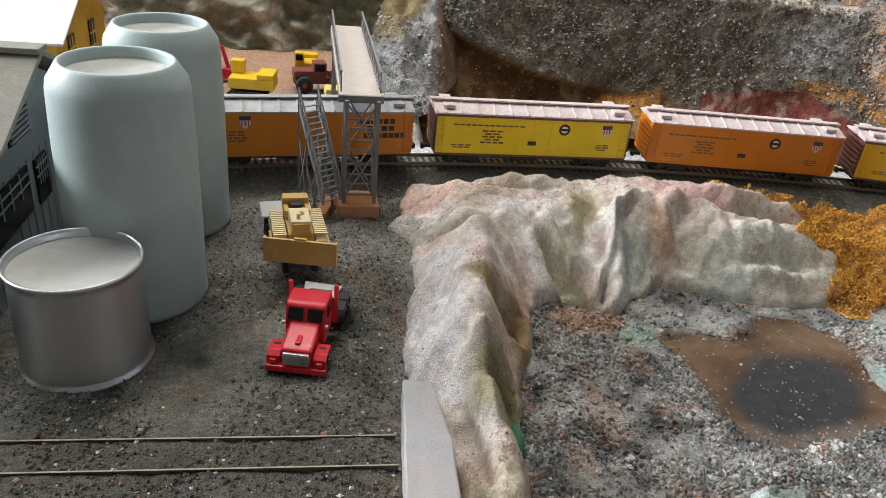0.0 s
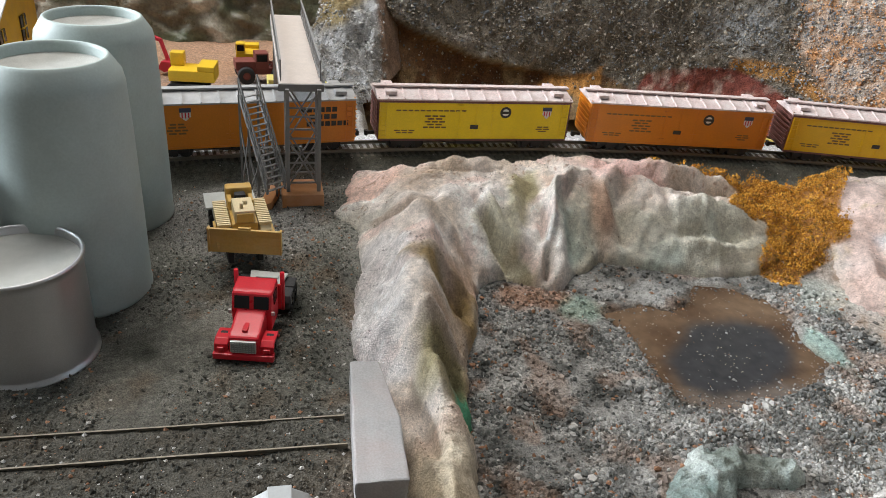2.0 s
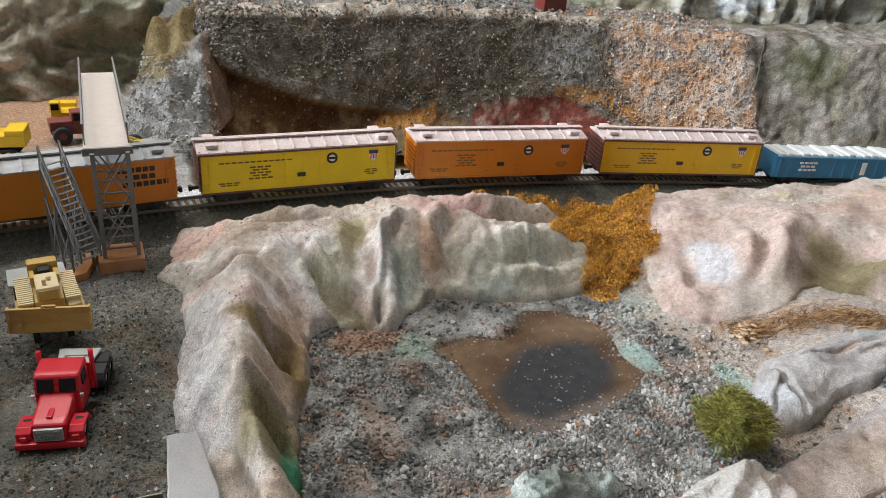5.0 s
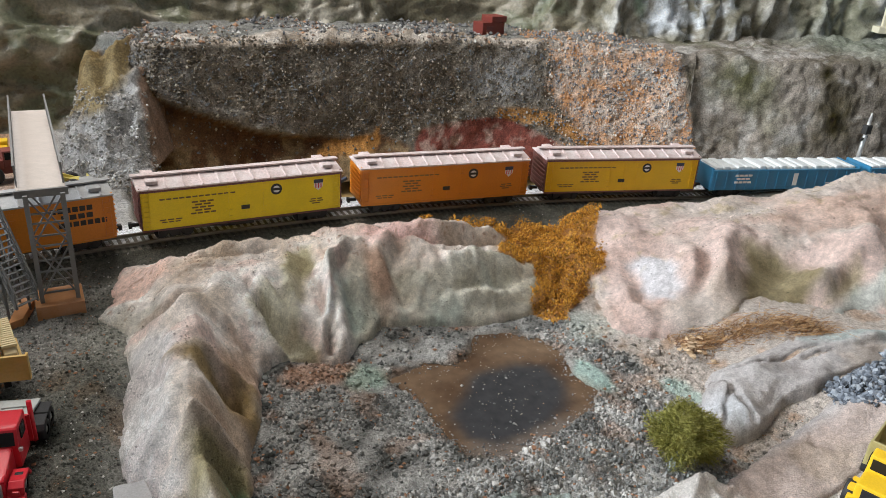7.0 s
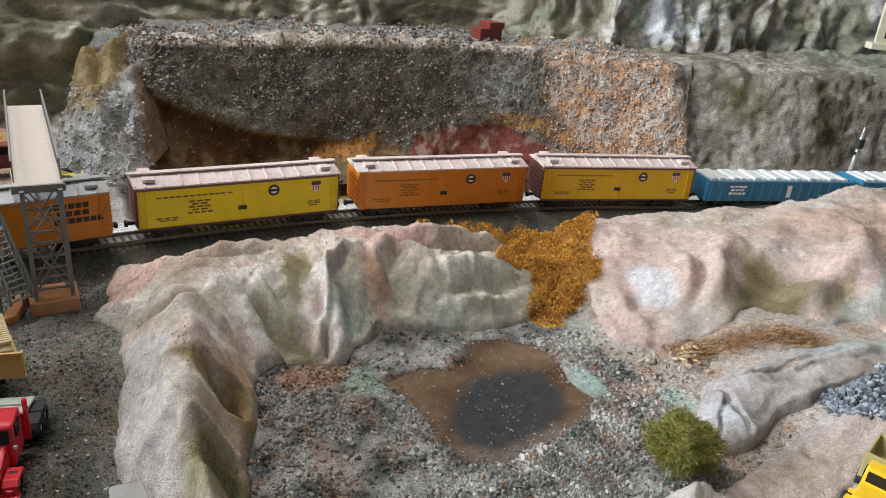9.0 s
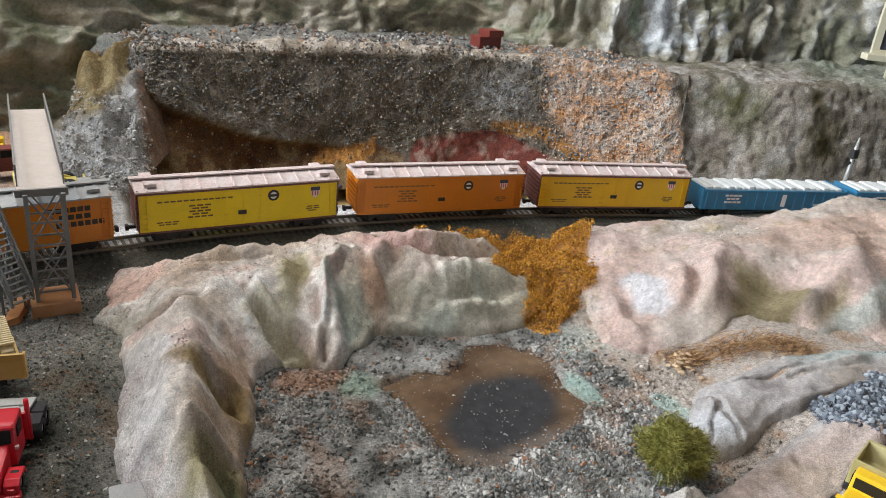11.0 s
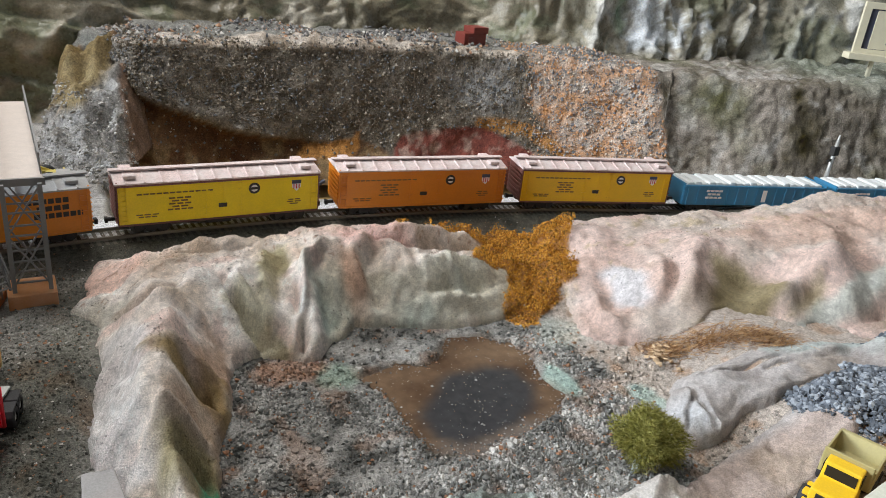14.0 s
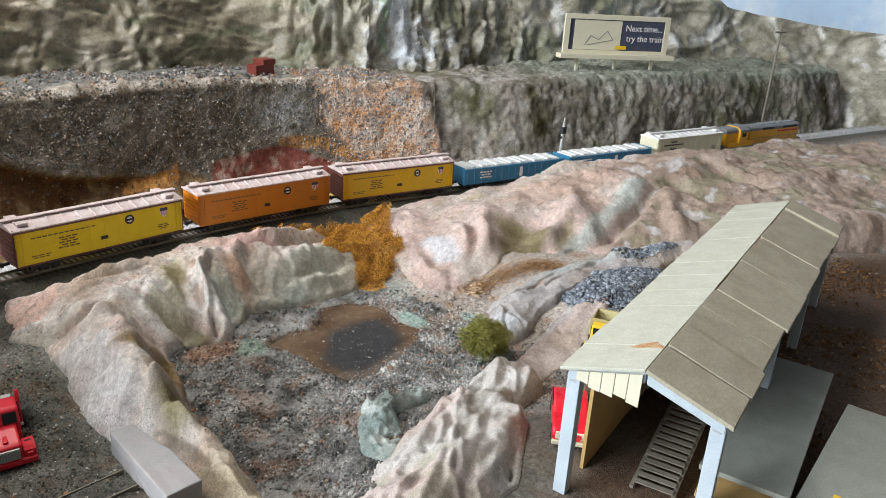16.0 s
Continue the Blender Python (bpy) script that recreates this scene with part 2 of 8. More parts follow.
M = {
    "terrain": surface("sandy_ground", rough=0.92, fine=1400, coarse=320, vary=0.6, bump=1.0, depth=0.0012, spec=0.2, attribute="tint"),
    "plaster": surface("painted_plaster_cloth", rough=0.85, fine=1300, coarse=330, vary=0.36, bump=1.0, depth=0.0017, spec=0.25, attribute="tint"),
    "cliff": surface("stone_face", rough=0.85, fine=640, coarse=150, vary=0.5, bump=1.0, depth=0.0022, spec=0.25, attribute="tint"),
    "mountain": surface("crumpled_painted_paper", rough=0.3, fine=330, coarse=70, vary=0.3, bump=0.5, depth=0.0018, spec=0.5, attribute="tint"),
    "grain": surface("tinted_grains", rough=0.88, fine=3000, coarse=400, vary=0.3, bump=0.4, depth=0.0003, spec=0.25, attribute="tint"),
    "gravel": surface("gravel_stones", rough=0.85, fine=2500, vary=0.3, spec=0.25, random_tones=[(0.22, (0.12, 0.12, 0.125)), (0.24, (0.23, 0.225, 0.22)), (0.24, (0.34, 0.33, 0.32)), (0.1, (0.26, 0.19, 0.15)), (0.1, (0.45, 0.26, 0.16)), (0.1, (0.55, 0.53, 0.5))]),
    "sand": surface("fine_sand_grains", rough=0.9, fine=2500, vary=0.25, spec=0.2, random_tones=[(0.4, (0.09, 0.086, 0.078)), (0.3, (0.16, 0.153, 0.14)), (0.17, (0.25, 0.24, 0.215)), (0.09, (0.22, 0.14, 0.085)), (0.04, (0.45, 0.43, 0.4))]),
    "ballast": surface("track_ballast", rough=0.9, fine=2500, vary=0.25, spec=0.2, random_tones=[(0.3, (0.2, 0.195, 0.18)), (0.35, (0.32, 0.31, 0.29)), (0.25, (0.45, 0.44, 0.42)), (0.1, (0.6, 0.6, 0.6))]),
    "wallstone": surface("quarry_stones", rough=0.85, fine=2500, vary=0.25, spec=0.25, random_tones=[(0.34, (0.12, 0.1, 0.075)), (0.3, (0.22, 0.19, 0.15)), (0.22, (0.17, 0.18, 0.19)), (0.14, (0.42, 0.38, 0.32))]),
    "orangestone": surface("orange_scree_stones", rough=0.85, fine=2500, vary=0.2, spec=0.25, random_tones=[(0.3, (0.6, 0.33, 0.17)), (0.18, (0.64, 0.57, 0.5)), (0.32, (0.2, 0.21, 0.23)), (0.2, (0.38, 0.36, 0.34))]),
    "bluegravel": surface("blue_grey_gravel", rough=0.7, fine=2500, vary=0.2, spec=0.35, random_tones=[(0.4, (0.15, 0.17, 0.2)), (0.24, (0.3, 0.33, 0.37)), (0.36, (0.08, 0.092, 0.11))]),
    "earth": surface("rusty_turf", rough=0.95, fine=2500, vary=0.3, spec=0.1, random_tones=[(0.4, (0.16, 0.085, 0.04)), (0.3, (0.25, 0.14, 0.065)), (0.2, (0.1, 0.06, 0.035)), (0.1, (0.36, 0.25, 0.16))]),
    "moss": surface("orange_foam_moss", rough=0.95, fine=2500, vary=0.3, spec=0.1, random_tones=[(0.36, (0.55, 0.26, 0.035)), (0.24, (0.68, 0.37, 0.07)), (0.24, (0.36, 0.16, 0.03)), (0.16, (0.2, 0.12, 0.03))]),
    "olive": surface("olive_fibre", rough=0.95, fine=2500, vary=0.3, spec=0.1, random_tones=[(0.4, (0.26, 0.25, 0.06)), (0.35, (0.36, 0.34, 0.11)), (0.25, (0.14, 0.14, 0.035))]),
    "straw": surface("dry_straw", rough=0.8, vary=0.25, random_tones=[(0.3, (0.36, 0.2, 0.09)), (0.45, (0.54, 0.34, 0.17)), (0.25, (0.2, 0.1, 0.05))]),
    "twig": surface("pale_dead_leaf", (0.62, 0.46, 0.3), 0.8, vary=0.25),
    "silo": paint("pale_green_grey_paint", (0.43, 0.5, 0.48), 0.5, (0.3, 0.31, 0.28), 0.25),
    "tin": surface("dull_aluminium", (0.62, 0.62, 0.63), 0.36, fine=1800, coarse=60, vary=0.08, bump=0.06, depth=0.0002, metal=0.9, dirt=(0.3, 0.3, 0.29), dirt_amount=0.2),
    "lid": surface("dusty_lid", (0.42, 0.42, 0.39), 0.8, vary=0.2, bump=0.3),
    "bridge": paint("grey_plastic", (0.2, 0.195, 0.19), 0.5, (0.34, 0.31, 0.28), 0.35),
    "deck": surface("dusty_tan_deck", (0.52, 0.45, 0.4), 0.85, fine=2200, coarse=200, vary=0.12),
    "plinth": paint("orange_brown_plastic", (0.5, 0.22, 0.08), 0.55, (0.6, 0.42, 0.32), 0.5),
    "red": paint("red_plastic", (0.62, 0.015, 0.03), 0.33, (0.7, 0.2, 0.2), 0.12),
    "black": surface("black_rubber", (0.02, 0.02, 0.022), 0.6, vary=0.2),
    "glass": surface("dark_glazing", (0.012, 0.013, 0.016), 0.15, vary=0.1, bump=0.0),
    "chrome": surface("silver_plastic", (0.55, 0.56, 0.55), 0.4, vary=0.1, metal=0.5),
    "palegrey": paint("pale_grey_plastic", (0.5, 0.52, 0.5), 0.5),
    "dozer": paint("mustard_plastic", (0.6, 0.37, 0.09), 0.5, (0.6, 0.48, 0.3), 0.5),
    "cream": paint("cream_plastic", (0.75, 0.63, 0.4), 0.55, (0.5, 0.35, 0.15), 0.3),
    "yellow": paint("bright_yellow_plastic", (0.78, 0.5, 0.02), 0.45, (0.5, 0.36, 0.1), 0.25),
    "paleyellow": paint("pale_yellow_plastic", (0.65, 0.55, 0.16), 0.5, (0.4, 0.34, 0.15), 0.35),
    "olivebed": paint("dusty_olive_plastic", (0.42, 0.37, 0.17), 0.6, (0.3, 0.27, 0.18), 0.4),
    "maroon": paint("maroon_plastic", (0.2, 0.05, 0.04), 0.55),
    "brick": paint("brick_red_plastic", (0.22, 0.04, 0.028), 0.6),
    "navy": paint("navy_plastic", (0.05, 0.06, 0.1), 0.5),
    "rail": surface("dull_rail", (0.22, 0.2, 0.16), 0.45, vary=0.15, metal=0.6, dirt=(0.2, 0.15, 0.1), dirt_amount=0.4),
    "tie": surface("dusty_sleeper", (0.17, 0.15, 0.12), 0.9, vary=0.3),
    "concrete": surface("grey_plaster_block", (0.32, 0.31, 0.305), 0.85, fine=1200, coarse=90, vary=0.14, dirt=(0.5, 0.3, 0.26), dirt_amount=0.25, dirt_scale=35),
    "car_yellow": paint("reefer_yellow", (0.8, 0.47, 0.008), 0.38, amount=0.1),
    "car_lemon": paint("reefer_lemon", (0.9, 0.66, 0.008), 0.38, amount=0.1),
    "car_orange": paint("reefer_orange", (0.68, 0.225, 0.016), 0.4, amount=0.12),
    "car_cream": paint("reefer_cream", (0.68, 0.65, 0.48), 0.45, amount=0.15),
    "car_white": paint("reefer_white", (0.68, 0.7, 0.7), 0.45, amount=0.15),
    "car_blue": paint("gondola_blue", (0.035, 0.2, 0.36), 0.42),
    "car_brown": paint("caboose_brown", (0.16, 0.045, 0.04), 0.5, (0.3, 0.2, 0.18), 0.3),
    "roof_pink": surface("oxide_roof_dusty", (0.58, 0.46, 0.44), 0.6, fine=700, coarse=60, vary=0.25, dirt=(0.72, 0.67, 0.65), dirt_amount=0.8, dirt_scale=90),
    "roof_brown": surface("oxide_roof", (0.17, 0.07, 0.06), 0.55, vary=0.2),
    "roof_grey": surface("grey_roof", (0.33, 0.33, 0.33), 0.5, vary=0.2, dirt=(0.6, 0.58, 0.56), dirt_amount=0.4),
    "roof_white": surface("white_roof", (0.75, 0.75, 0.74), 0.5, vary=0.1),
    "load": surface("pale_load", (0.66, 0.68, 0.68), 0.6, vary=0.15),
    "under": surface("black_underframe", (0.025, 0.024, 0.023), 0.6, vary=0.3),
    "ink": surface("dark_lettering", (0.04, 0.035, 0.03), 0.6, vary=0.1, bump=0.0),
    "inkfaint": surface("faint_lettering", (0.2, 0.12, 0.04), 0.6, vary=0.1, bump=0.0),
    "inkgrey": surface("grey_lettering", (0.3, 0.3, 0.28), 0.6, vary=0.1, bump=0.0),
    "inkwhite": surface("white_lettering", (0.75, 0.73, 0.7), 0.6, vary=0.1, bump=0.0),
    "inkred": surface("red_panel", (0.6, 0.03, 0.05), 0.5, vary=0.1, bump=0.0),
    "loco_yellow": paint("locomotive_yellow", (0.75, 0.38, 0.015), 0.38),
    "loco_grey": paint("locomotive_grey", (0.2, 0.21, 0.22), 0.42),
    "loco_truck": paint("bogie_silver", (0.35, 0.36, 0.36), 0.5),
    # blue-grey siding, its tone lowered for the shade on the gable wall
    "house_wall": surface("blue_grey_siding", (0.27, 0.31, 0.33), 0.7, fine=1500, coarse=60, vary=0.1, dirt=(0.25, 0.2, 0.16), dirt_amount=0.3),
    "house_roof": surface("weathered_felt_roof", (0.25, 0.235, 0.2), 0.9, fine=900, coarse=90, vary=0.2, dirt=(0.25, 0.2, 0.15), dirt_amount=0.3),
    "white_roof": surface("white_metal_roof", (0.72, 0.72, 0.74), 0.5, fine=900, vary=0.06),
    "house_yellow": paint("yellow_house_paint", (0.68, 0.42, 0.03), 0.5),
    "shed_roof": surface("pale_cardboard_roof", (0.47, 0.47, 0.395), 0.8, fine=700, coarse=90, vary=0.13, bump=0.3, dirt=(0.34, 0.29, 0.19), dirt_amount=0.35, dirt_scale=70),
    "shed_plank": surface("tan_roof_board", (0.38, 0.345, 0.26), 0.85, fine=700, coarse=80, vary=0.17, bump=0.3, dirt=(0.26, 0.21, 0.14), dirt_amount=0.5, dirt_scale=70),
    "rust": surface("orange_rust_stain", (0.42, 0.22, 0.09), 0.85, fine=900, coarse=200, vary=0.3, dirt=(0.5, 0.5, 0.42), dirt_amount=0.9, dirt_scale=170),
    "shed_post": surface("pale_blue_timber", (0.46, 0.52, 0.56), 0.7, fine=1400, coarse=80, vary=0.12),
    "timber": surface("yellowed_timber", (0.42, 0.27, 0.1), 0.75, fine=1200, coarse=70, vary=0.2),
    "greybox": surface("grey_green_card", (0.25, 0.26, 0.225), 0.75, fine=900, coarse=50, vary=0.15, dirt=(0.14, 0.13, 0.11), dirt_amount=0.45, dirt_scale=35),
    "ivory": surface("ivory_plastic", (0.66, 0.62, 0.47), 0.55, vary=0.06),
    "pond": None, "wallpaint": surface("matt_wall_paint", (0.17, 0.16, 0.15), 0.8, fine=300, coarse=3, vary=0.05, bump=0.05),
    "whitepaint": surface("white_ceiling_paint", (0.38, 0.38, 0.37), 0.8, fine=300, coarse=3, vary=0.04, bump=0.05),
    "boards": surface("floor_boards", (0.25, 0.17, 0.1), 0.6, fine=200, coarse=12, vary=0.2),
}


def pond_material():
    m, t, b = nodes_of("resin_water")
    co = t.nodes.new("ShaderNodeTexCoord").outputs["Object"]
    a = t.nodes.new("ShaderNodeAttribute")
    a.attribute_name = "tint"
    speck = t.nodes.new("ShaderNodeTexVoronoi")
    speck.inputs["Scale"].default_value = 330
    t.links.new(co, speck.inputs["Vector"])
    lt = t.nodes.new("ShaderNodeMath")
    lt.operation, lt.inputs[1].default_value = "LESS_THAN", 0.13
    t.links.new(speck.outputs["Distance"], lt.inputs[0])
    rare = t.nodes.new("ShaderNodeMath")
    rare.operation = "MULTIPLY"
    big = t.nodes.new("ShaderNodeMath")
    big.operation, big.inputs[1].default_value = "GREATER_THAN", 0.52
    t.links.new(_noise(t, co, 90, 3), big.inputs[0])
    t.links.new(lt.outputs[0], rare.inputs[0]), t.links.new(big.outputs[0], rare.inputs[1])
    soft = _range(t, _noise(t, co, 140, 6), 0.75, 1.25)
    comb = t.nodes.new("ShaderNodeCombineColor")
    for k in range(3):
        t.links.new(soft, comb.inputs[k])
    base = _mix(t, "MULTIPLY", 1.0, a.outputs["Color"], comb.outputs[0])
    t.links.new(_mix(t, "MIX", rare.outputs[0], base, (0.42, 0.37, 0.3)), b.inputs["Base Color"])
    t.links.new(_range(t, _noise(t, co, 200, 5), 0.12, 0.3), b.inputs["Roughness"])
    b.inputs["Specular IOR Level"].default_value = 0.32
    return m


M["pond"] = pond_material()

# ---------------------------------------------------------------- mesh helpers


def roughen(bm, cuts, amount, freq):
    """Chips and dents for cast plaster and stone."""
    bmesh.ops.subdivide_edges(bm, edges=bm.edges[:], cuts=cuts, use_grid_fill=True)
    for v in bm.verts:
        n = noise.noise_vector(v.co * freq) + 0.5 * noise.noise_vector(v.co * freq * 3.1)
        v.co += n * amount
    return bm


def from_arrays(name, verts, faces, material, tint=None, smooth=True):
    me = bpy.data.meshes.new(name)
    me.from_pydata(np.asarray(verts).tolist(), [], np.asarray(faces).tolist() if not isinstance(faces, list) else faces)
    me.materials.append(material)
    if smooth:
        me.polygons.foreach_set("use_smooth", np.ones(len(me.polygons), dtype=bool))
    if tint is not None:
        layer = me.attributes.new("tint", "FLOAT_COLOR", "POINT")
        rgba = np.ones((len(me.vertices), 4), dtype=np.float32)
        rgba[:, :3] = np.clip(tint, 0.005, 0.9)
        layer.data.foreach_set("color", rgba.ravel())
    me.update()
    return new(name, me)


def grid_faces(nu, nv, keep=None):
    i, j = np.meshgrid(np.arange(nu - 1), np.arange(nv - 1), indexing="ij")
    a = i * nv + j
    f = np.stack([a, a + nv, a + nv + 1, a + 1], -1).reshape(-1, 4)
    return f if keep is None else f[keep[f].any(1)]


def hill(name, x0, x1, y0, y1, step, height, colour, material, floor=None):
    """A hill sheet: height(x, y) over the ground; where it sinks under the ground it is cut off."""
    xs, ys = np.arange(x0, x1 + step, step), np.arange(y0, y1 + step, step)
    x, y = np.meshgrid(xs, ys, indexing="ij")
    h = height(x, y)
    g = ground_height(x, y) if floor is None else floor
    f = grid_faces(len(xs), len(ys), (h > 0.0012).ravel())
    z = np.where(h > 0.0012, g + h, g - 0.004)
    v = np.stack([x, y, z], -1).reshape(-1, 3)
    used = np.unique(f)
    back = np.zeros(len(v), dtype=int)
    back[used] = np.arange(len(used))
    return from_arrays(name, v[used], back[f], material, colour(x, y, z, h).reshape(-1, 3)[used])


def smooth_path(points, n):
    """A smooth line through points, n samples, evenly by length."""
    p = np.array(points, float)
    p = np.vstack([2 * p[0] - p[1], p, 2 * p[-1] - p[-2]])
    out = []
    for k in range(1, len(p) - 2):
        t = np.linspace(0, 1, 40, endpoint=False)[:, None]
        a, b, c, d = p[k - 1], p[k], p[k + 1], p[k + 2]
        out.append(0.5 * (2 * b + (c - a) * t + (2 * a - 5 * b + 4 * c - d) * t ** 2 + (3 * b - a - 3 * c + d) * t ** 3))
    out = np.vstack(out + [p[-2:-1]])
    s = np.r_[0, np.cumsum(np.linalg.norm(np.diff(out, axis=0), axis=1))]
    q = np.linspace(0, s[-1], n)
    return np.stack([np.interp(q, s, out[:, k]) for k in range(out.shape[1])], -1)


def curtain(name, points, profile, nu, nv, bulge, colour, material, tops=None):
    """A rock face that stands along a line in plan; profile gives how far back and how high it goes."""
    line = smooth_path(points, nu)
    tan = np.gradient(line, axis=0)
    tan /= np.linalg.norm(tan, axis=1)[:, None]
    nor = np.stack([-tan[:, 1], tan[:, 0]], -1)
    prof = smooth_path(profile, nv)
    x = line[:, 0, None] + nor[:, 0, None] * prof[None, :, 0]
    y = line[:, 1, None] + nor[:, 1, None] * prof[None, :, 0]
    z = np.broadcast_to(prof[None, :, 1], x.shape).copy()
    if tops is not None:
        k = np.interp(line[:, 0], [a for a, _ in tops], [b for _, b in tops])[:, None]
        z = np.where(z > 0, z * k, z)
    pt = np.gradient(prof, axis=0)
    pt /= np.linalg.norm(pt, axis=1)[:, None]
    out, up = -pt[:, 1], pt[:, 0]
    d = bulge(x, y, z)
    x2, y2 = x + nor[:, 0, None] * out[None] * d, y + nor[:, 1, None] * out[None] * d
    z2 = z + up[None] * d
    v = np.stack([x2, y2, z2], -1).reshape(-1, 3)
    return from_arrays(name, v, grid_faces(nu, nv), material, colour(x2, y2, z2).reshape(-1, 3))


ICO = None


def pebble_shape():
    global ICO
    if ICO is None:
        bm = bmesh.new()
        bmesh.ops.create_icosphere(bm, subdivisions=1, radius=1.0)
        bm.verts.ensure_lookup_table()
        ICO = (np.array([v.co[:] for v in bm.verts]), np.array([[v.index for v in f.verts] for f in bm.faces]))
        bm.free()
    return ICO


OCTA = (np.array([(1, 0, 0), (0, 1, 0), (-1, 0, 0), (0, -1, 0), (0, 0, 1), (0, 0, -1)], float) * 1.15, np.array([(0, 1, 4), (1, 2, 4), (2, 3, 4), (3, 0, 4), (1, 0, 5), (2, 1, 5), (3, 2, 5), (0, 3, 5)]))


def scatter(name, places, sizes, material, rng, flat=0.75, jitter=0.28, smooth=False, sharp=False, tint=None):
    """Many small stones or clumps in one mesh; sharp ones are cheap crushed chips."""
    v0, f0 = OCTA if sharp else pebble_shape()
    n = len(places)
    v = v0[None] * (1 + jitter * rng.uniform(-1, 1, (n, len(v0), 1)))
    v = v * rng.uniform(0.7, 1.3, (n, 1, 3)) * np.array([1, 1, flat])
    a = rng.uniform(0, 6.283, n)
    c, s = np.cos(a)[:, None], np.sin(a)[:, None]
    v = np.stack([v[..., 0] * c - v[..., 1] * s, v[..., 0] * s + v[..., 1] * c, v[..., 2]], -1)
    v = v * sizes[:, None, None] + places[:, None, :]
    f = f0[None] + (np.arange(n) * len(v0))[:, None, None]
    return from_arrays(name, v.reshape(-1, 3), f.reshape(-1, 3), material, None if tint is None else np.repeat(tint, len(v0), 0), smooth=smooth)


def add_box(bm, x0, x1, y0, y1, z0, z1, bevel=0.0, taper=(1, 1), m=None):
    """A box with softened edges; taper narrows its top."""
    cx, cy = (x0 + x1) / 2, (y0 + y1) / 2
    sub = bmesh.new()
    bmesh.ops.create_cube(sub, size=1.0)
    for v in sub.verts:
        k = v.co.z > 0
        v.co = Vector((cx + v.co.x * (x1 - x0) * (taper[0] if k else 1), cy + v.co.y * (y1 - y0) * (taper[1] if k else 1), z0 if not k else z1))
    if bevel:
        bmesh.ops.bevel(sub, geom=sub.edges[:], offset=bevel, segments=2, affect="EDGES", profile=0.6)
    _merge(bm, sub, m)
    return bm


def _merge(bm, sub, m=None):
    if m is not None:
        bmesh.ops.transform(sub, matrix=m, verts=sub.verts[:])
    made = {v: bm.verts.new(v.co) for v in sub.verts}
    for f in sub.faces:
        try:
            bm.faces.new([made[v] for v in f.verts]).smooth = f.smooth
        except ValueError:
            pass
    sub.free()


def add_cyl(bm, p, q, r, r2=None, seg=12, smooth=True):
    """A round bar from p to q."""
    p, q = Vector(p), Vector(q)
    sub = bmesh.new()
    bmesh.ops.create_cone(sub, cap_ends=True, segments=seg, radius1=r, radius2=r if r2 is None else r2, depth=(q - p).length)
    for f in sub.faces:
        f.smooth = smooth and len(f.verts) == 4
    m = Matrix.Translation((p + q) / 2) @ (q - p).to_track_quat("Z", "Y").to_matrix().to_4x4()
    _merge(bm, sub, m)
    return bm


def add_bar(bm, p, q, w, h):
    """A square bar from p to q."""
    p, q = Vector(p), Vector(q)
    m = Matrix.Translation((p + q) / 2) @ (q - p).to_track_quat("Z", "Y").to_matrix().to_4x4()
    d = (q - p).length / 2
    return add_box(bm, -w / 2, w / 2, -h / 2, h / 2, -d, d, m=m)


def add_prism(bm, outline, a, b, axis="y", bevel=0.0):
    """An outline of (u, v) pushed from a to b along an axis (y: u is x and v is z; x: u is y and v is z; z: u is x and v is y)."""
    sub = bmesh.new()
    make = {"y": lambda u, v, w: (u, w, v), "x": lambda u, v, w: (w, u, v), "z": lambda u, v, w: (u, v, w)}[axis]
    lo, hi = [sub.verts.new(make(u, v, a)) for u, v in outline], [sub.verts.new(make(u, v, b)) for u, v in outline]
    sub.faces.new(lo), sub.faces.new(hi[::-1])
    for k in range(len(outline)):
        n = (k + 1) % len(outline)
        sub.faces.new([lo[n], lo[k], hi[k], hi[n]])
    bmesh.ops.recalc_face_normals(sub, faces=sub.faces[:])
    if bevel:
        bmesh.ops.bevel(sub, geom=sub.edges[:], offset=bevel, segments=2, affect="EDGES", profile=0.6)
    _merge(bm, sub)
    return bm


def add_lathe(bm, profile, seg=48, sharp=()):
    """A turned shape from (radius, z) points."""
    rings = []
    for r, z in profile:
        rings.append([bm.verts.new((0, 0, z))] if r == 0 else [bm.verts.new((r * math.cos(6.283185 * k / seg), r * math.sin(6.283185 * k / seg), z)) for k in range(seg)])
    for a, b in zip(rings, rings[1:]):
        for k in range(seg):
            n = (k + 1) % seg
            if len(a) == 1:
                f = bm.faces.new([a[0], b[k], b[n]])
            elif len(b) == 1:
                f = bm.faces.new([a[n], a[k], b[0]])
            else:
                f = bm.faces.new([a[n], a[k], b[k], b[n]])
            f.smooth = True
    return bm


def part(name, bm, material, parent=None, label="", m=None):
    me = bpy.data.meshes.new(name)
    bm.normal_update()
    bm.to_mesh(me)
    bm.free()
    me.materials.append(M[material] if isinstance(material, str) else material)
    ob = new(name, me)
    if parent is not None:
        ob.parent = parent
    if m is not None:
        ob.matrix_basis = m
    if label:
        tagged(ob, label)
    return ob


def thing(name, label, category, group="", m=None):
    ob = new(name)
    ob.empty_display_size = 0.01
    if m is not None:
        ob.matrix_basis = m
    return tagged(ob, label, category, group)


def B():
    return bmesh.new()


def box(*a, **k):
    return add_box(B(), *a, **k)


def cyl(*a, **k):
    return add_cyl(B(), *a, **k)


# ---------------------------------------------------------------- plan of the track
TRACK_X, TRACK_Y, TRACK_R, BEND = 0.17, 0.521, 1.25, 0.30
RAIL_TOP = 0.012


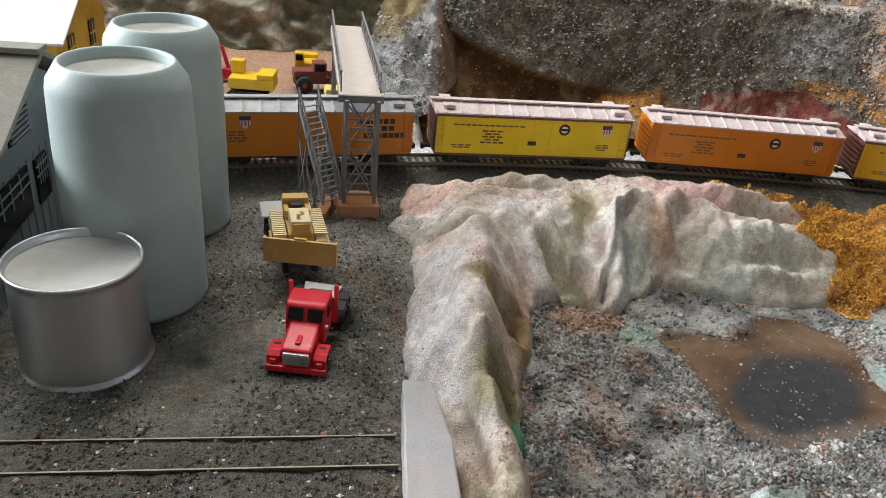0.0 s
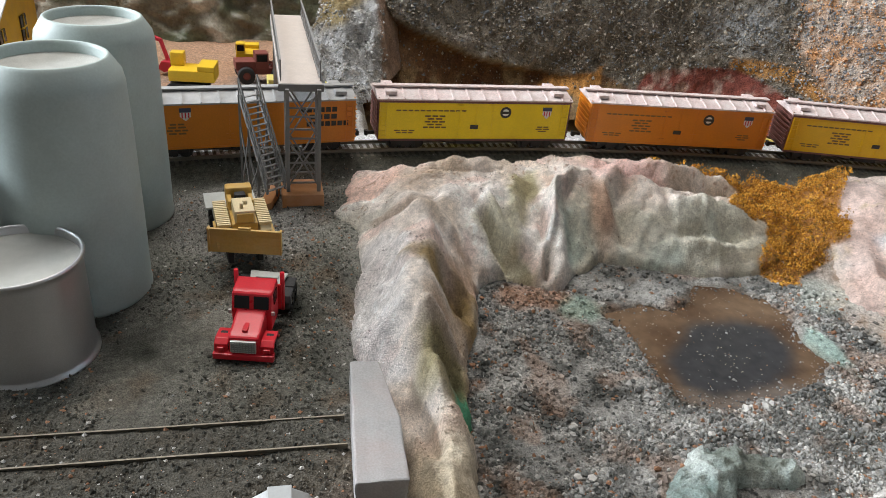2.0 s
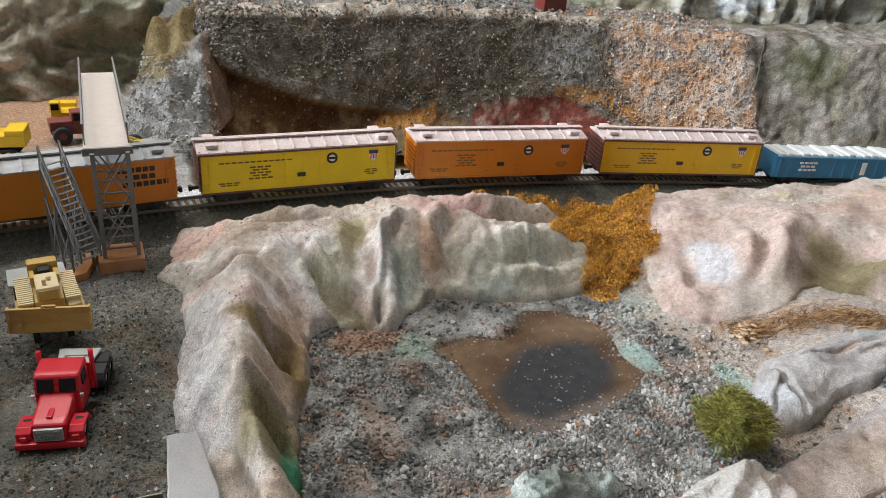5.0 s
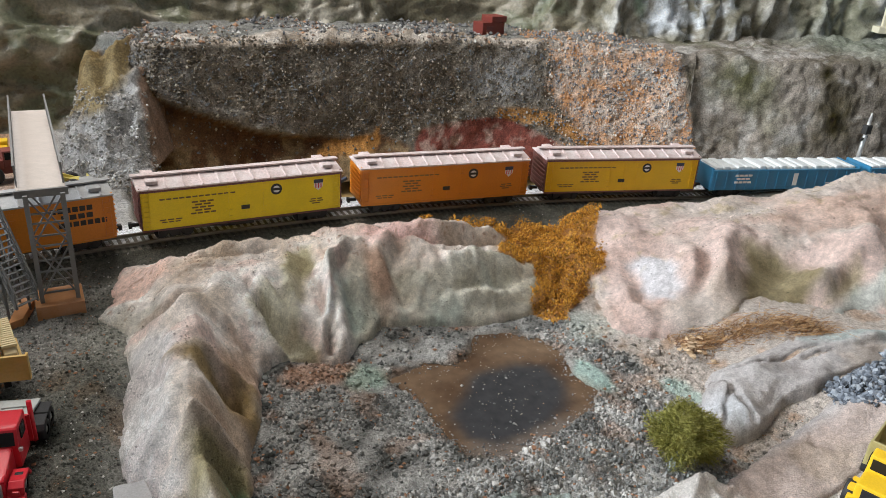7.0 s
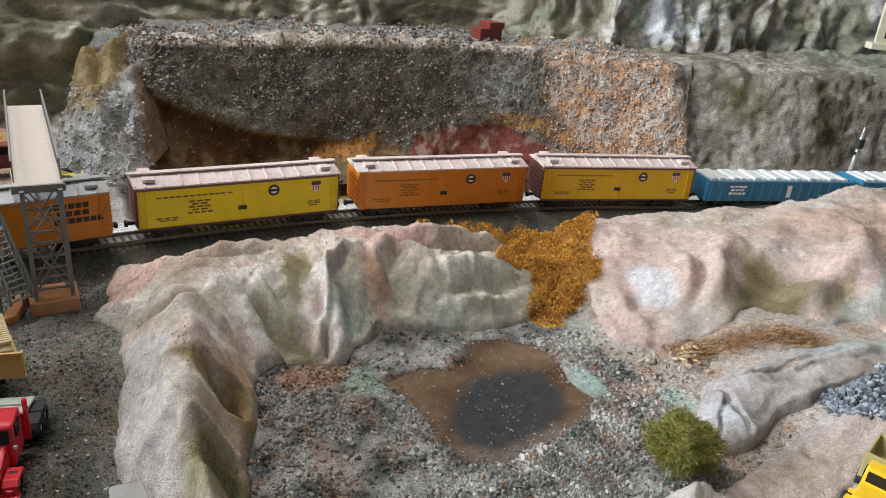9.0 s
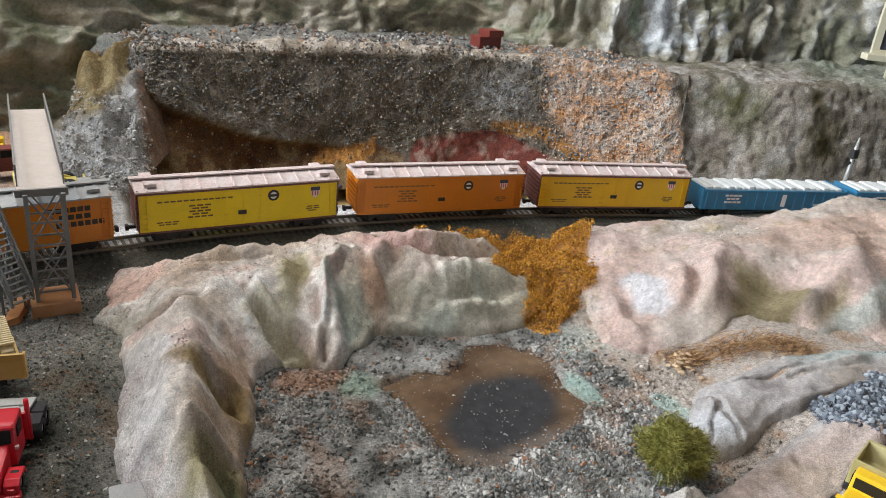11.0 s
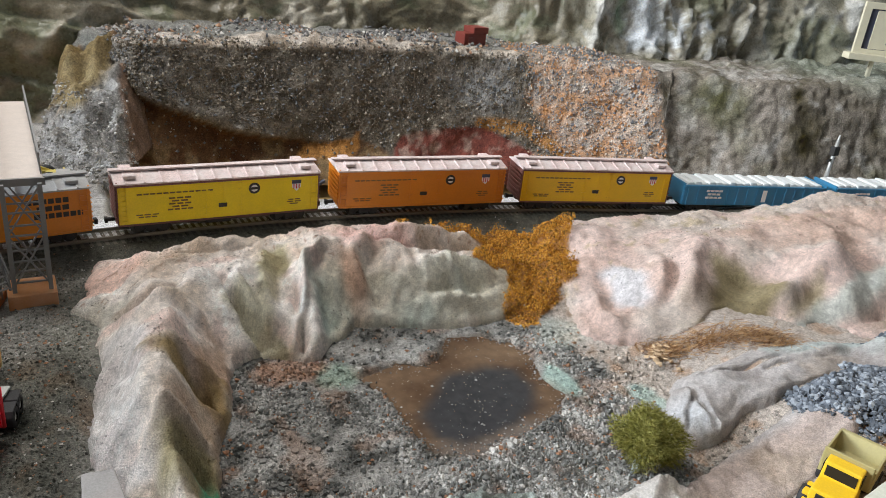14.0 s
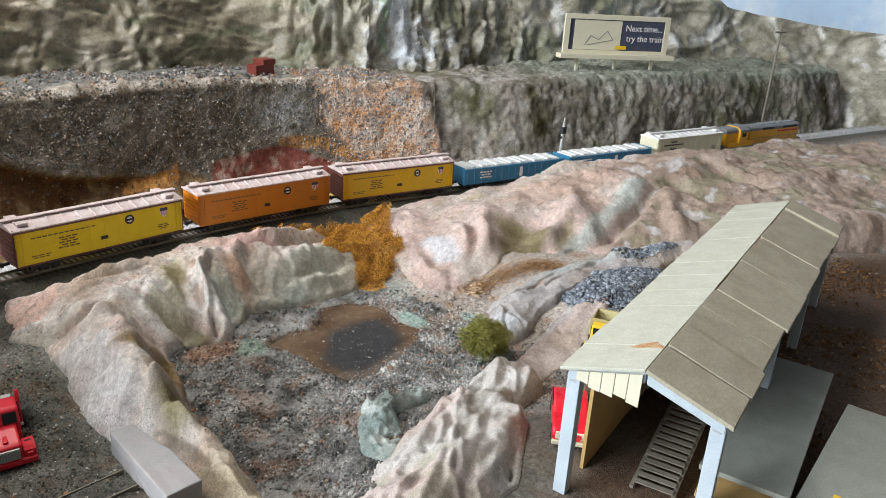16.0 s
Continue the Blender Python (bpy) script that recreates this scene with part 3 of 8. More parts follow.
def track_at(s):
    """Place and heading of the track's middle, s metres along it from its crown."""
    a = max(-BEND, min(BEND, s)) / TRACK_R
    x, y = TRACK_X + TRACK_R * math.sin(a), TRACK_Y - TRACK_R * (1 - math.cos(a))
    rest = s - a * TRACK_R
    return x + rest * math.cos(a), y - rest * math.sin(a), -math.degrees(a)


_S = np.linspace(-1.3, 1.6, 300)
_T = np.array([track_at(s)[:2] for s in _S])


def track_y(x):
    return np.interp(x, _T[:, 0], _T[:, 1])


POND = [(0.172, 0.327), (0.197, 0.333), (0.213, 0.327), (0.226, 0.332), (0.244, 0.353), (0.262, 0.348), (0.28, 0.335), (0.283, 0.315), (0.278, 0.302), (0.274, 0.29), (0.28, 0.272), (0.262, 0.257), (0.235, 0.249), (0.2, 0.242), (0.184, 0.25), (0.178, 0.275), (0.18, 0.3)]
POND_DEEP = [(0.2, 0.294), (0.221, 0.313), (0.25, 0.316), (0.264, 0.305), (0.266, 0.288), (0.257, 0.273), (0.235, 0.255), (0.2, 0.25), (0.188, 0.262), (0.19, 0.28)]
MOSS = [(0.245, 0.467), (0.309, 0.466), (0.354, 0.468), (0.402, 0.454), (0.392, 0.42), (0.374, 0.396), (0.345, 0.371), (0.323, 0.355), (0.302, 0.35), (0.3, 0.37), (0.31, 0.391), (0.284, 0.402), (0.306, 0.428), (0.29, 0.452)]


def ground_parts(x, y):
    pit = sm((1.08 - ((np.abs(x - 0.205) / 0.185) ** 4 + (np.abs(y - 0.255) / 0.14) ** 4) ** 0.25) / 0.3)
    ty = track_y(x)
    quarry = sm((x - 0.062 + 0.012 * fbm(x, y, 0, 30, 3, 5)) / 0.02) * sm((y - ty - 0.064 + 0.006 * fbm(x, y, 0, 25, 3, 6)) / 0.014)
    bed = sm((0.036 - np.abs(y - ty)) / 0.02)
    return pit, quarry, bed


def ground_height(x, y):
    pit, quarry, bed = ground_parts(x, y)
    z = -0.014 * pit - 0.062 * quarry + 0.0084 * bed
    z = z + (1 - bed) * (0.0016 * fbm(x, y, 0, 45, 4, 11) + 0.0007 * fbm(x, y, 0, 220, 3, 12))
    z = z + pit * 0.0018 * fbm(x, y, 0, 130, 4, 14, 0.7)
    z = z - 0.005 * area(x, y, POND, 0.006, 0.003, 90, 21) * pit
    z = z + 0.01 * sm((x - 0.27) / 0.12) * sm((0.47 - y) / 0.05) * sm((y - 0.05) / 0.1) * (1 - quarry)
    return z


def ground_colour(x, y, z, h=None):
    pit, quarry, bed = ground_parts(x, y)
    n1, n2, n3 = fbm(x, y, 0, 28, 4, 31), fbm(x, y, 0, 90, 4, 32), fbm(x, y, 0, 60, 3, 33)
    yard = mixc((0.085, 0.085, 0.072), (0.24, 0.235, 0.205), 0.5 + 1.1 * n1 + 0.4 * n2)
    c = mixc(yard, (0.15, 0.105, 0.065), sm((n3 - 0.1) / 0.4) * 0.5)
    c = mixc(c, (0.26, 0.25, 0.23), blob(x, y, -0.03, 0.42, 0.05, 0.05) * 0.7)
    c = mixc(c, (0.09, 0.055, 0.04), blob(x, y, -0.02, 0.165, 0.08, 0.04) * 0.8)
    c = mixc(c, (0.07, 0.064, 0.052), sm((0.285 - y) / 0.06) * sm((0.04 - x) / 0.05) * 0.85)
    floor = mixc((0.18, 0.178, 0.168), (0.42, 0.41, 0.39), 0.5 + 1.2 * n2 - 0.15 * sm((0.25 - x + 0.5 * (y - 0.3)) / 0.1))
    floor = mixc(floor, (0.3, 0.15, 0.08), sm((n3 - 0.12) / 0.3) * 0.35)
    c = mixc(c, floor, pit)
    sandy = sm((x - 0.265) / 0.06) * sm((0.47 - y) / 0.05) * (1 - quarry)
    c = mixc(c, mixc((0.42, 0.36, 0.31), (0.5, 0.45, 0.41), 0.5 + n1), sandy * sm((x - 0.3 + 0.02 * n2) / 0.03))
    c = mixc(c, (0.36, 0.22, 0.13), sandy * sm((n2 - 0.15) / 0.3) * 0.6)
    c = mixc(c, (0.4, 0.54, 0.49), blob(x, y, 0.285, 0.283, 0.007, 0.018, 0.7, 0.6, 41, 90) * 0.8)
    c = mixc(c, (0.42, 0.55, 0.5), blob(x, y, 0.321, 0.249, 0.006, 0.014, 0.7, 0.6, 42, 80) * 0.7)
    c = mixc(c, (0.44, 0.48, 0.43), blob(x, y, 0.316, 0.328, 0.016, 0.016, 0.8, 0.5, 43, 60) * 0.5)
    c = mixc(c, (0.28, 0.38, 0.31), blob(x, y, 0.158, 0.33, 0.013, 0.012, 0.7, 0.4, 44, 90) * 0.7)
    c = mixc(c, (0.42, 0.22, 0.13), blob(x, y, 0.135, 0.345, 0.022, 0.012, 0.7, 0.4, 45, 90) * 0.6)
    c = mixc(c, (0.2, 0.13, 0.08), area(x, y, POND, 0.012, 0.006, 60, 21) * 0.7)
    # quarry floor and yard behind the line
    q = mixc((0.3, 0.22, 0.14), (0.4, 0.26, 0.13), 0.5 + n1)
    c = mixc(c, q, quarry)
    back = sm((y - track_y(x) - 0.045) / 0.02) * (1 - quarry)
    bc = mixc((0.27, 0.26, 0.25), (0.45, 0.44, 0.43), 0.5 + n2)
    bc = mixc(bc, (0.5, 0.28, 0.16), sm((y - 0.66 + 0.05 * n1) / 0.05) * sm((0.02 - x) / 0.03) * 0.8)
    c = mixc(c, bc, back)
    c = mixc(c, (0.1, 0.096, 0.075), bed * 0.85)
    c = mixc(c, (0.6, 0.6, 0.6), bed * sm((y - track_y(x) + 0.005) / 0.005) * 0.9)
    c = mixc(c, (0.66, 0.67, 0.69), sm((y - track_y(x) - 0.015) / 0.01) * (1 - quarry) * (1 - back) * 0.85)
    c = mixc(c, (0.45, 0.2, 0.035), moss_mask(x, y) * 0.85)
    # dark brown ground under and around the long shed
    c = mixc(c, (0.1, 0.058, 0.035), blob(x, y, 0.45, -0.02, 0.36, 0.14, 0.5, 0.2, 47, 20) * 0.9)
    return c


def moss_mask(x, y):
    return area(x, y, MOSS, 0.005, 0.016, 55, 201)


def make_ground():
    xs = np.r_[np.arange(-0.95, -0.17, 0.006), np.arange(-0.17, 0.46, 0.002), np.arange(0.46, 1.62, 0.006)]
    ys = np.r_[np.arange(-0.32, 0.11, 0.006), np.arange(0.11, 0.5, 0.002), np.arange(0.5, 0.93, 0.005)]
    x, y = np.meshgrid(xs, ys, indexing="ij")
    z = ground_height(x, y)
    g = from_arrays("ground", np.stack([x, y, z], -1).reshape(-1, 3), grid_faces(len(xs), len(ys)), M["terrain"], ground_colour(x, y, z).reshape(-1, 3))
    tagged(g, "grey sandy scenery base of a model railway", "ground", kind="structure")


def ground_z(x, y):
    return float(ground_height(np.array([float(x)]), np.array([float(y)]))[0])


# ---------------------------------------------------------------- plaster hills


WEST_EDGE = [(0.024, 0.424), (0.034, 0.412), (0.039, 0.399), (0.036, 0.38), (0.038, 0.358), (0.03, 0.334), (0.0265, 0.307), (0.026, 0.275), (0.036, 0.264), (0.0385, 0.225), (0.04, 0.14), (0.064, 0.14), (0.069, 0.2), (0.076, 0.249), (0.082, 0.283), (0.095, 0.317), (0.106, 0.355), (0.117, 0.362), (0.135, 0.359), (0.145, 0.35), (0.157, 0.351), (0.163, 0.361), (0.187, 0.375), (0.21, 0.372), (0.232, 0.366), (0.258, 0.358), (0.288, 0.359), (0.308, 0.366), (0.33, 0.385), (0.335, 0.44), (0.31, 0.482), (0.27, 0.49), (0.15, 0.494), (0.09, 0.49), (0.045, 0.485), (0.035, 0.458), (0.036, 0.44)]
WEST_TOP = [(0.079, 0.338, 0.037), (0.066, 0.316, 0.036), (0.057, 0.291, 0.034), (0.052, 0.271, 0.031), (0.049, 0.252, 0.025), (0.05, 0.22, 0.019), (0.056, 0.18, 0.014), (0.061, 0.384, 0.024), (0.08, 0.395, 0.025), (0.045, 0.405, 0.012), (0.05, 0.44, 0.012), (0.088, 0.462, 0.024), (0.113, 0.455, 0.027), (0.156, 0.43, 0.031), (0.181, 0.425, 0.033), (0.217, 0.43, 0.03), (0.25, 0.44, 0.025), (0.3, 0.432, 0.017), (0.25, 0.395, 0.017), (0.29, 0.385, 0.011), (0.1, 0.4, 0.031), (0.13, 0.402, 0.031), (0.1, 0.43, 0.027), (0.2, 0.395, 0.026)]


def west_height(x, y):
    d = inside(x, y, WEST_EDGE) + 0.0025 * fbm(x, y, 0, 90, 3, 52)
    w = 0.028 + 0.02 * sm((y - 0.445) / 0.03) + 0.024 * sm((x - 0.06) / 0.035) + 0.008 * fbm(x, y, 0, 30, 2, 53)
    q = np.clip(d / w, 0, 1)
    profile = 0.16 * sm(d / 0.003) + 0.84 * (0.55 * np.sin(1.5708 * q) + 0.45 * sm(q))
    h = (surface_through(x, y, WEST_TOP) - ground_height(x, y)) * profile * sm((y - 0.14) / 0.02)
    on = sm((h - 0.002) / 0.012)
    f = 0.0
    # hanging folds of the cloth over the pit
    f = f + fold(x, y, [(0.181, 0.421), (0.159, 0.4), (0.153, 0.378), (0.145, 0.365), (0.139, 0.35)], 0.0026, 0.0075)
    f = f + fold(x, y, [(0.16, 0.392), (0.159, 0.37), (0.153, 0.348)], 0.006, 0.006)
    f = f - fold(x, y, [(0.15, 0.39), (0.149, 0.37), (0.146, 0.352)], 0.0028, 0.006)
    f = f - fold(x, y, [(0.169, 0.395), (0.17, 0.375), (0.166, 0.358)], 0.0055, 0.005)
    f = f - fold(x, y, [(0.109, 0.398), (0.113, 0.389), (0.119, 0.373), (0.128, 0.357)], 0.0026, 0.0095)
    f = f + fold(x, y, [(0.115, 0.397), (0.121, 0.383), (0.13, 0.362)], 0.003, 0.005)
    f = f - fold(x, y, [(0.122, 0.378), (0.128, 0.366), (0.135, 0.354)], 0.0019, 0.006)
    f = f - fold(x, y, [(0.155, 0.422), (0.146, 0.405), (0.139, 0.38)], 0.006, 0.006)
    f = f + fold(x, y, [(0.14, 0.418), (0.132, 0.4), (0.133, 0.375)], 0.004, 0.003)
    # wrinkles of the plateau
    f = f - fold(x, y, [(0.088, 0.442), (0.11, 0.436), (0.135, 0.436)], 0.0028, 0.0045)
    f = f + fold(x, y, [(0.085, 0.452), (0.11, 0.446), (0.14, 0.444)], 0.0045, 0.003)
    f = f - fold(x, y, [(0.214, 0.44), (0.224, 0.428), (0.24, 0.42), (0.27, 0.42), (0.31, 0.421)], 0.0042, 0.0075)
    f = f + fold(x, y, [(0.226, 0.44), (0.25, 0.433), (0.312, 0.433)], 0.005, 0.005)
    f = f - fold(x, y, [(0.222, 0.424), (0.205, 0.404), (0.21, 0.375)], 0.0055, 0.005)
    f = f + fold(x, y, [(0.213, 0.428), (0.197, 0.41), (0.193, 0.385)], 0.005, 0.003)
    f = f + fold(x, y, [(0.235, 0.398), (0.262, 0.399), (0.302, 0.388)], 0.0075, 0.006)
    f = f - fold(x, y, [(0.237, 0.383), (0.264, 0.384), (0.29, 0.38)], 0.004, 0.004)
    f = f + fold(x, y, [(0.235, 0.374), (0.26, 0.37), (0.29, 0.37)], 0.005, 0.004)
    # hollows and ledges of the long arm
    f = f - fold(x, y, [(0.07, 0.309), (0.086, 0.313)], 0.0075, 0.01)
    f = f + fold(x, y, [(0.066, 0.324), (0.078, 0.325), (0.09, 0.326)], 0.004, 0.004)
    f = f + fold(x, y, [(0.05, 0.271), (0.063, 0.274), (0.077, 0.277)], 0.0045, 0.006)
    f = f - fold(x, y, [(0.058, 0.259), (0.067, 0.257), (0.074, 0.252)], 0.006, 0.009)
    f = f - fold(x, y, [(0.05, 0.392), (0.062, 0.386), (0.078, 0.393)], 0.0055, 0.006)
    f = f - fold(x, y, [(0.079, 0.395), (0.084, 0.397)], 0.0018, 0.005)
    f = f + fold(x, y, [(0.062, 0.375), (0.08, 0.377), (0.095, 0.367)], 0.005, 0.0035)
    f = f - fold(x, y, [(0.046, 0.26), (0.05, 0.235), (0.053, 0.2)], 0.004, 0.005)
    f = f + fold(x, y, [(0.058, 0.245), (0.064, 0.22), (0.066, 0.19)], 0.005, 0.004)
    f = f - fold(x, y, [(0.042, 0.33), (0.048, 0.31), (0.042, 0.29)], 0.004, 0.003)
    f = f + 0.003 * fbm(x, y, 0, 26, 3, 51) + 0.0022 * fbm(x, y, 0, 75, 4, 59, 0.6) + 0.0034 * (creases(x, y, 46, 301, 0.6) - 0.45) + 0.0009 * fbm(x, y, 0, 330, 3, 57, 0.7)
    h = np.where(d > 0.0002, np.maximum(h + 1.6 * on * f, 0.0016), 0)
    return np.where(y > 0.142, h, 0)


def west_colour(x, y, z, h):
    n1, n2, n3, n4 = fbm(x, y, 0, 26, 4, 61), fbm(x, y, 0, 60, 4, 62), fbm(x, y, 0, 34, 3, 63), fbm(x, y, z, 240, 3, 67, 0.7)
    c = mixc((0.56, 0.46, 0.38), (0.86, 0.8, 0.75), 0.5 + 1.5 * n1)
    c = mixc(c, (0.62, 0.42, 0.36), sm((n2 - 0.02) / 0.35) * 0.5)
    c = mixc(c, (0.5, 0.37, 0.24), sm((n3 - 0.1) / 0.25) * 0.4)
    # brightness of the slope that faces the window, put into the colour
    c = mixc(c, (0.84, 0.83, 0.84), area(x, y, [(0.02, 0.29), (0.03, 0.37), (0.055, 0.365), (0.058, 0.33), (0.045, 0.3), (0.046, 0.26), (0.03, 0.26)], 0.014, 0.012) * 0.65)
    c = mixc(c, (0.6, 0.36, 0.27), blob(x, y, 0.045, 0.45, 0.03, 0.022, 0.8, 0.6, 68, 50) * 0.75)
    # stains, with the shade of dents, ledge and pit side put into the tones
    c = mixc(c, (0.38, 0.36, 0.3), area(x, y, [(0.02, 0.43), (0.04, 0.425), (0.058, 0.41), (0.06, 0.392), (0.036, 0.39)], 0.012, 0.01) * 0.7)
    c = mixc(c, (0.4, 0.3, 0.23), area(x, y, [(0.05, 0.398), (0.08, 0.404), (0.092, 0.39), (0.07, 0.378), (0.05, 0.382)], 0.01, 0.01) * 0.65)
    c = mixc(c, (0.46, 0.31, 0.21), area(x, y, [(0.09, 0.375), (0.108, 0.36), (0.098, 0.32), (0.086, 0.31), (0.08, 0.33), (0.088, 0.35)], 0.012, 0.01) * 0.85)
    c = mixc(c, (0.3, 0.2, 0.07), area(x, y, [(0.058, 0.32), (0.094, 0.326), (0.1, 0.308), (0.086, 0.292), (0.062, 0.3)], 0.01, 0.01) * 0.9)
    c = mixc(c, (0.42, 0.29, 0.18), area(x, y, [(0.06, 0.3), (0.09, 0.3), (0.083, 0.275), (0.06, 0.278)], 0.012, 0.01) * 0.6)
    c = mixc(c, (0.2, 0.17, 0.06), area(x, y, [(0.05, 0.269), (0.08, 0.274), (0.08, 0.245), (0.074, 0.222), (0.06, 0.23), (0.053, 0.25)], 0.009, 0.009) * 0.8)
    c = mixc(c, (0.44, 0.37, 0.25), sm((0.235 - y) / 0.03) * 0.7)
    c = mixc(c, (0.3, 0.27, 0.1), area(x, y, [(0.14, 0.425), (0.156, 0.43), (0.152, 0.412), (0.142, 0.4), (0.136, 0.385), (0.13, 0.39), (0.134, 0.41)], 0.008, 0.008) * 0.65)
    # shade of the V-shaped notch put in as olive
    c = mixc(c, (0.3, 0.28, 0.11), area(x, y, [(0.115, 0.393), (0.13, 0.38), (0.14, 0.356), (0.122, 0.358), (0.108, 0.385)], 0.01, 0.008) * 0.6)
    face = area(x, y, [(0.16, 0.4), (0.2, 0.408), (0.23, 0.4), (0.31, 0.4), (0.33, 0.37), (0.28, 0.355), (0.2, 0.365), (0.162, 0.352)], 0.014, 0.008)
    c = mixc(c, mixc((0.43, 0.42, 0.33), (0.56, 0.54, 0.45), 0.5 + n2), face * 0.75)
    c = mixc(c, (0.48, 0.58, 0.53), face * sm((n1 - 0.05) / 0.3) * 0.6)
    c = mixc(c, (0.52, 0.3, 0.2), blob(x, y, 0.193, 0.395, 0.01, 0.018, 0.9, 0.5, 69, 60) * 0.75)
    c = mixc(c, (0.66, 0.4, 0.35), blob(x, y, 0.215, 0.432, 0.03, 0.014, 0.9, 0.6, 70, 50) * 0.75)
    c = mixc(c, (0.05, 0.27, 0.15), blob(x, y, 0.071, 0.24, 0.0055, 0.012, 0.6, 0.8, 64, 120) * 0.9)
    c = mixc(c, (0.45, 0.2, 0.035), moss_mask(x, y) * 0.9)
    c = mixc(c, (0.3, 0.16, 0.1), sm((vnoise(x * 420, y * 420, z * 420, 65) - 0.66) / 0.1) * (0.2 + 0.8 * sm((y - 0.39) / 0.03)) * 0.7)
    return c * (1 + 0.35 * n4)[..., None]


EAST_EDGE = [(0.345, 0.38), (0.335, 0.35), (0.327, 0.32), (0.336, 0.297), (0.36, 0.286), (0.385, 0.279), (0.41, 0.264), (0.432, 0.252), (0.47, 0.238), (0.52, 0.21), (0.56, 0.17), (0.64, 0.12), (0.75, 0.06), (0.9, -0.06), (1.0, -0.155), (1.24, -0.155), (1.24, 0.2), (0.9, 0.46), (0.6, 0.49), (0.4, 0.48), (0.36, 0.43)]
EAST_TOP = [(0.397, 0.425, 0.021), (0.453, 0.42, 0.023), (0.535, 0.393, 0.029), (0.583, 0.385, 0.035), (0.643, 0.362, 0.043), (0.675, 0.32, 0.051), (0.743, 0.296, 0.058), (0.455, 0.351, 0.031), (0.42, 0.36, 0.025), (0.412, 0.318, 0.023), (0.376, 0.298, 0.01), (0.52, 0.29, 0.036), (0.47, 0.279, 0.022), (0.435, 0.263, 0.008), (0.42, 0.283, 0.008), (0.443, 0.3, 0.016), (0.482, 0.335, 0.034), (0.56, 0.335, 0.041), (0.625, 0.28, 0.047), (0.574, 0.25, 0.031), (0.522, 0.244, 0.019), (0.472, 0.248, 0.01), (0.352, 0.34, 0.008), (0.38, 0.36, 0.017), (0.6, 0.21, 0.031), (0.68, 0.2, 0.036), (0.84, 0.24, 0.05), (0.98, 0.14, 0.04), (1.1, 0.0, 0.035), (0.36, 0.4, 0.009), (0.75, 0.2, 0.04), (0.53, 0.2, 0.02), (0.9, 0.05, 0.03), (0.4, 0.39, 0.021)]


def east_height(x, y):
    d = inside(x, y, EAST_EDGE) + 0.004 * fbm(x, y, 0, 60, 3, 75)
    q = np.clip(d / 0.034, 0, 1)
    profile = 0.12 * sm(d / 0.004) + 0.88 * (0.5 * np.sin(1.5708 * q) + 0.5 * sm(q))
    h = (surface_through(x, y, EAST_TOP) - ground_height(x, y)) * profile
    h = np.where(y > track_y(x) - 0.031, 0, h) * sm((track_y(x) - 0.03 - y) / 0.03)
    on = sm((h - 0.001) / 0.012)
    f = fold(x, y, [(0.455, 0.351), (0.43, 0.335), (0.413, 0.316), (0.393, 0.299), (0.37, 0.294), (0.345, 0.295)], 0.0075, 0.0042)
    f = f + fold(x, y, [(0.41, 0.345), (0.391, 0.322), (0.374, 0.308)], 0.005, 0.003)
    f = f - fold(x, y, [(0.42, 0.338), (0.4, 0.315), (0.382, 0.303)], 0.0045, 0.0045)
    f = f - fold(x, y, [(0.378, 0.372), (0.366, 0.345), (0.355, 0.315)], 0.007, 0.0025)
    f = f + fold(x, y, [(0.356, 0.35), (0.343, 0.325), (0.345, 0.305)], 0.004, 0.004)
    f = f - fold(x, y, [(0.462, 0.312), (0.437, 0.297), (0.41, 0.285)], 0.012, 0.007)
    f = f + fold(x, y, [(0.56, 0.31), (0.52, 0.288), (0.468, 0.279), (0.437, 0.272)], 0.009, 0.0042)
    f = f - fold(x, y, [(0.5, 0.274), (0.468, 0.267), (0.44, 0.263)], 0.006, 0.0025)
    f = f + fold(x, y, [(0.66, 0.29), (0.625, 0.277), (0.55, 0.262), (0.499, 0.257), (0.453, 0.254)], 0.011, 0.003)
    f = f - fold(x, y, [(0.64, 0.262), (0.618, 0.256), (0.574, 0.248), (0.522, 0.241), (0.472, 0.243), (0.433, 0.249)], 0.006, 0.0062)
    f = f - fold(x, y, [(0.7, 0.27), (0.68, 0.24), (0.69, 0.2)], 0.012, 0.008)
    f = f + fold(x, y, [(0.63, 0.235), (0.6, 0.22), (0.575, 0.195)], 0.008, 0.006)
    f = f - fold(x, y, [(0.62, 0.21), (0.605, 0.2)], 0.005, 0.012)
    f = f - fold(x, y, [(0.8, 0.28), (0.785, 0.24), (0.78, 0.19)], 0.012, 0.014)
    f = f + 0.005 * fbm(x, y, 0, 14, 3, 71) + 0.0035 * fbm(x, y, 0, 50, 4, 74, 0.6) + sm((x - 0.5) / 0.15) * (0.008 * 0.45 * (creases(x * 0.6, y, 15, 303, 0.6) - 0.45) + 0.002 * fbm(x, y, 0, 90, 4, 76, 0.65)) + 0.0009 * fbm(x, y, 0, 300, 3, 73, 0.7)
    h = h + 1.7 * on * f
    return np.where((h > 0.0013) & (d > 0.0002), h, 0)


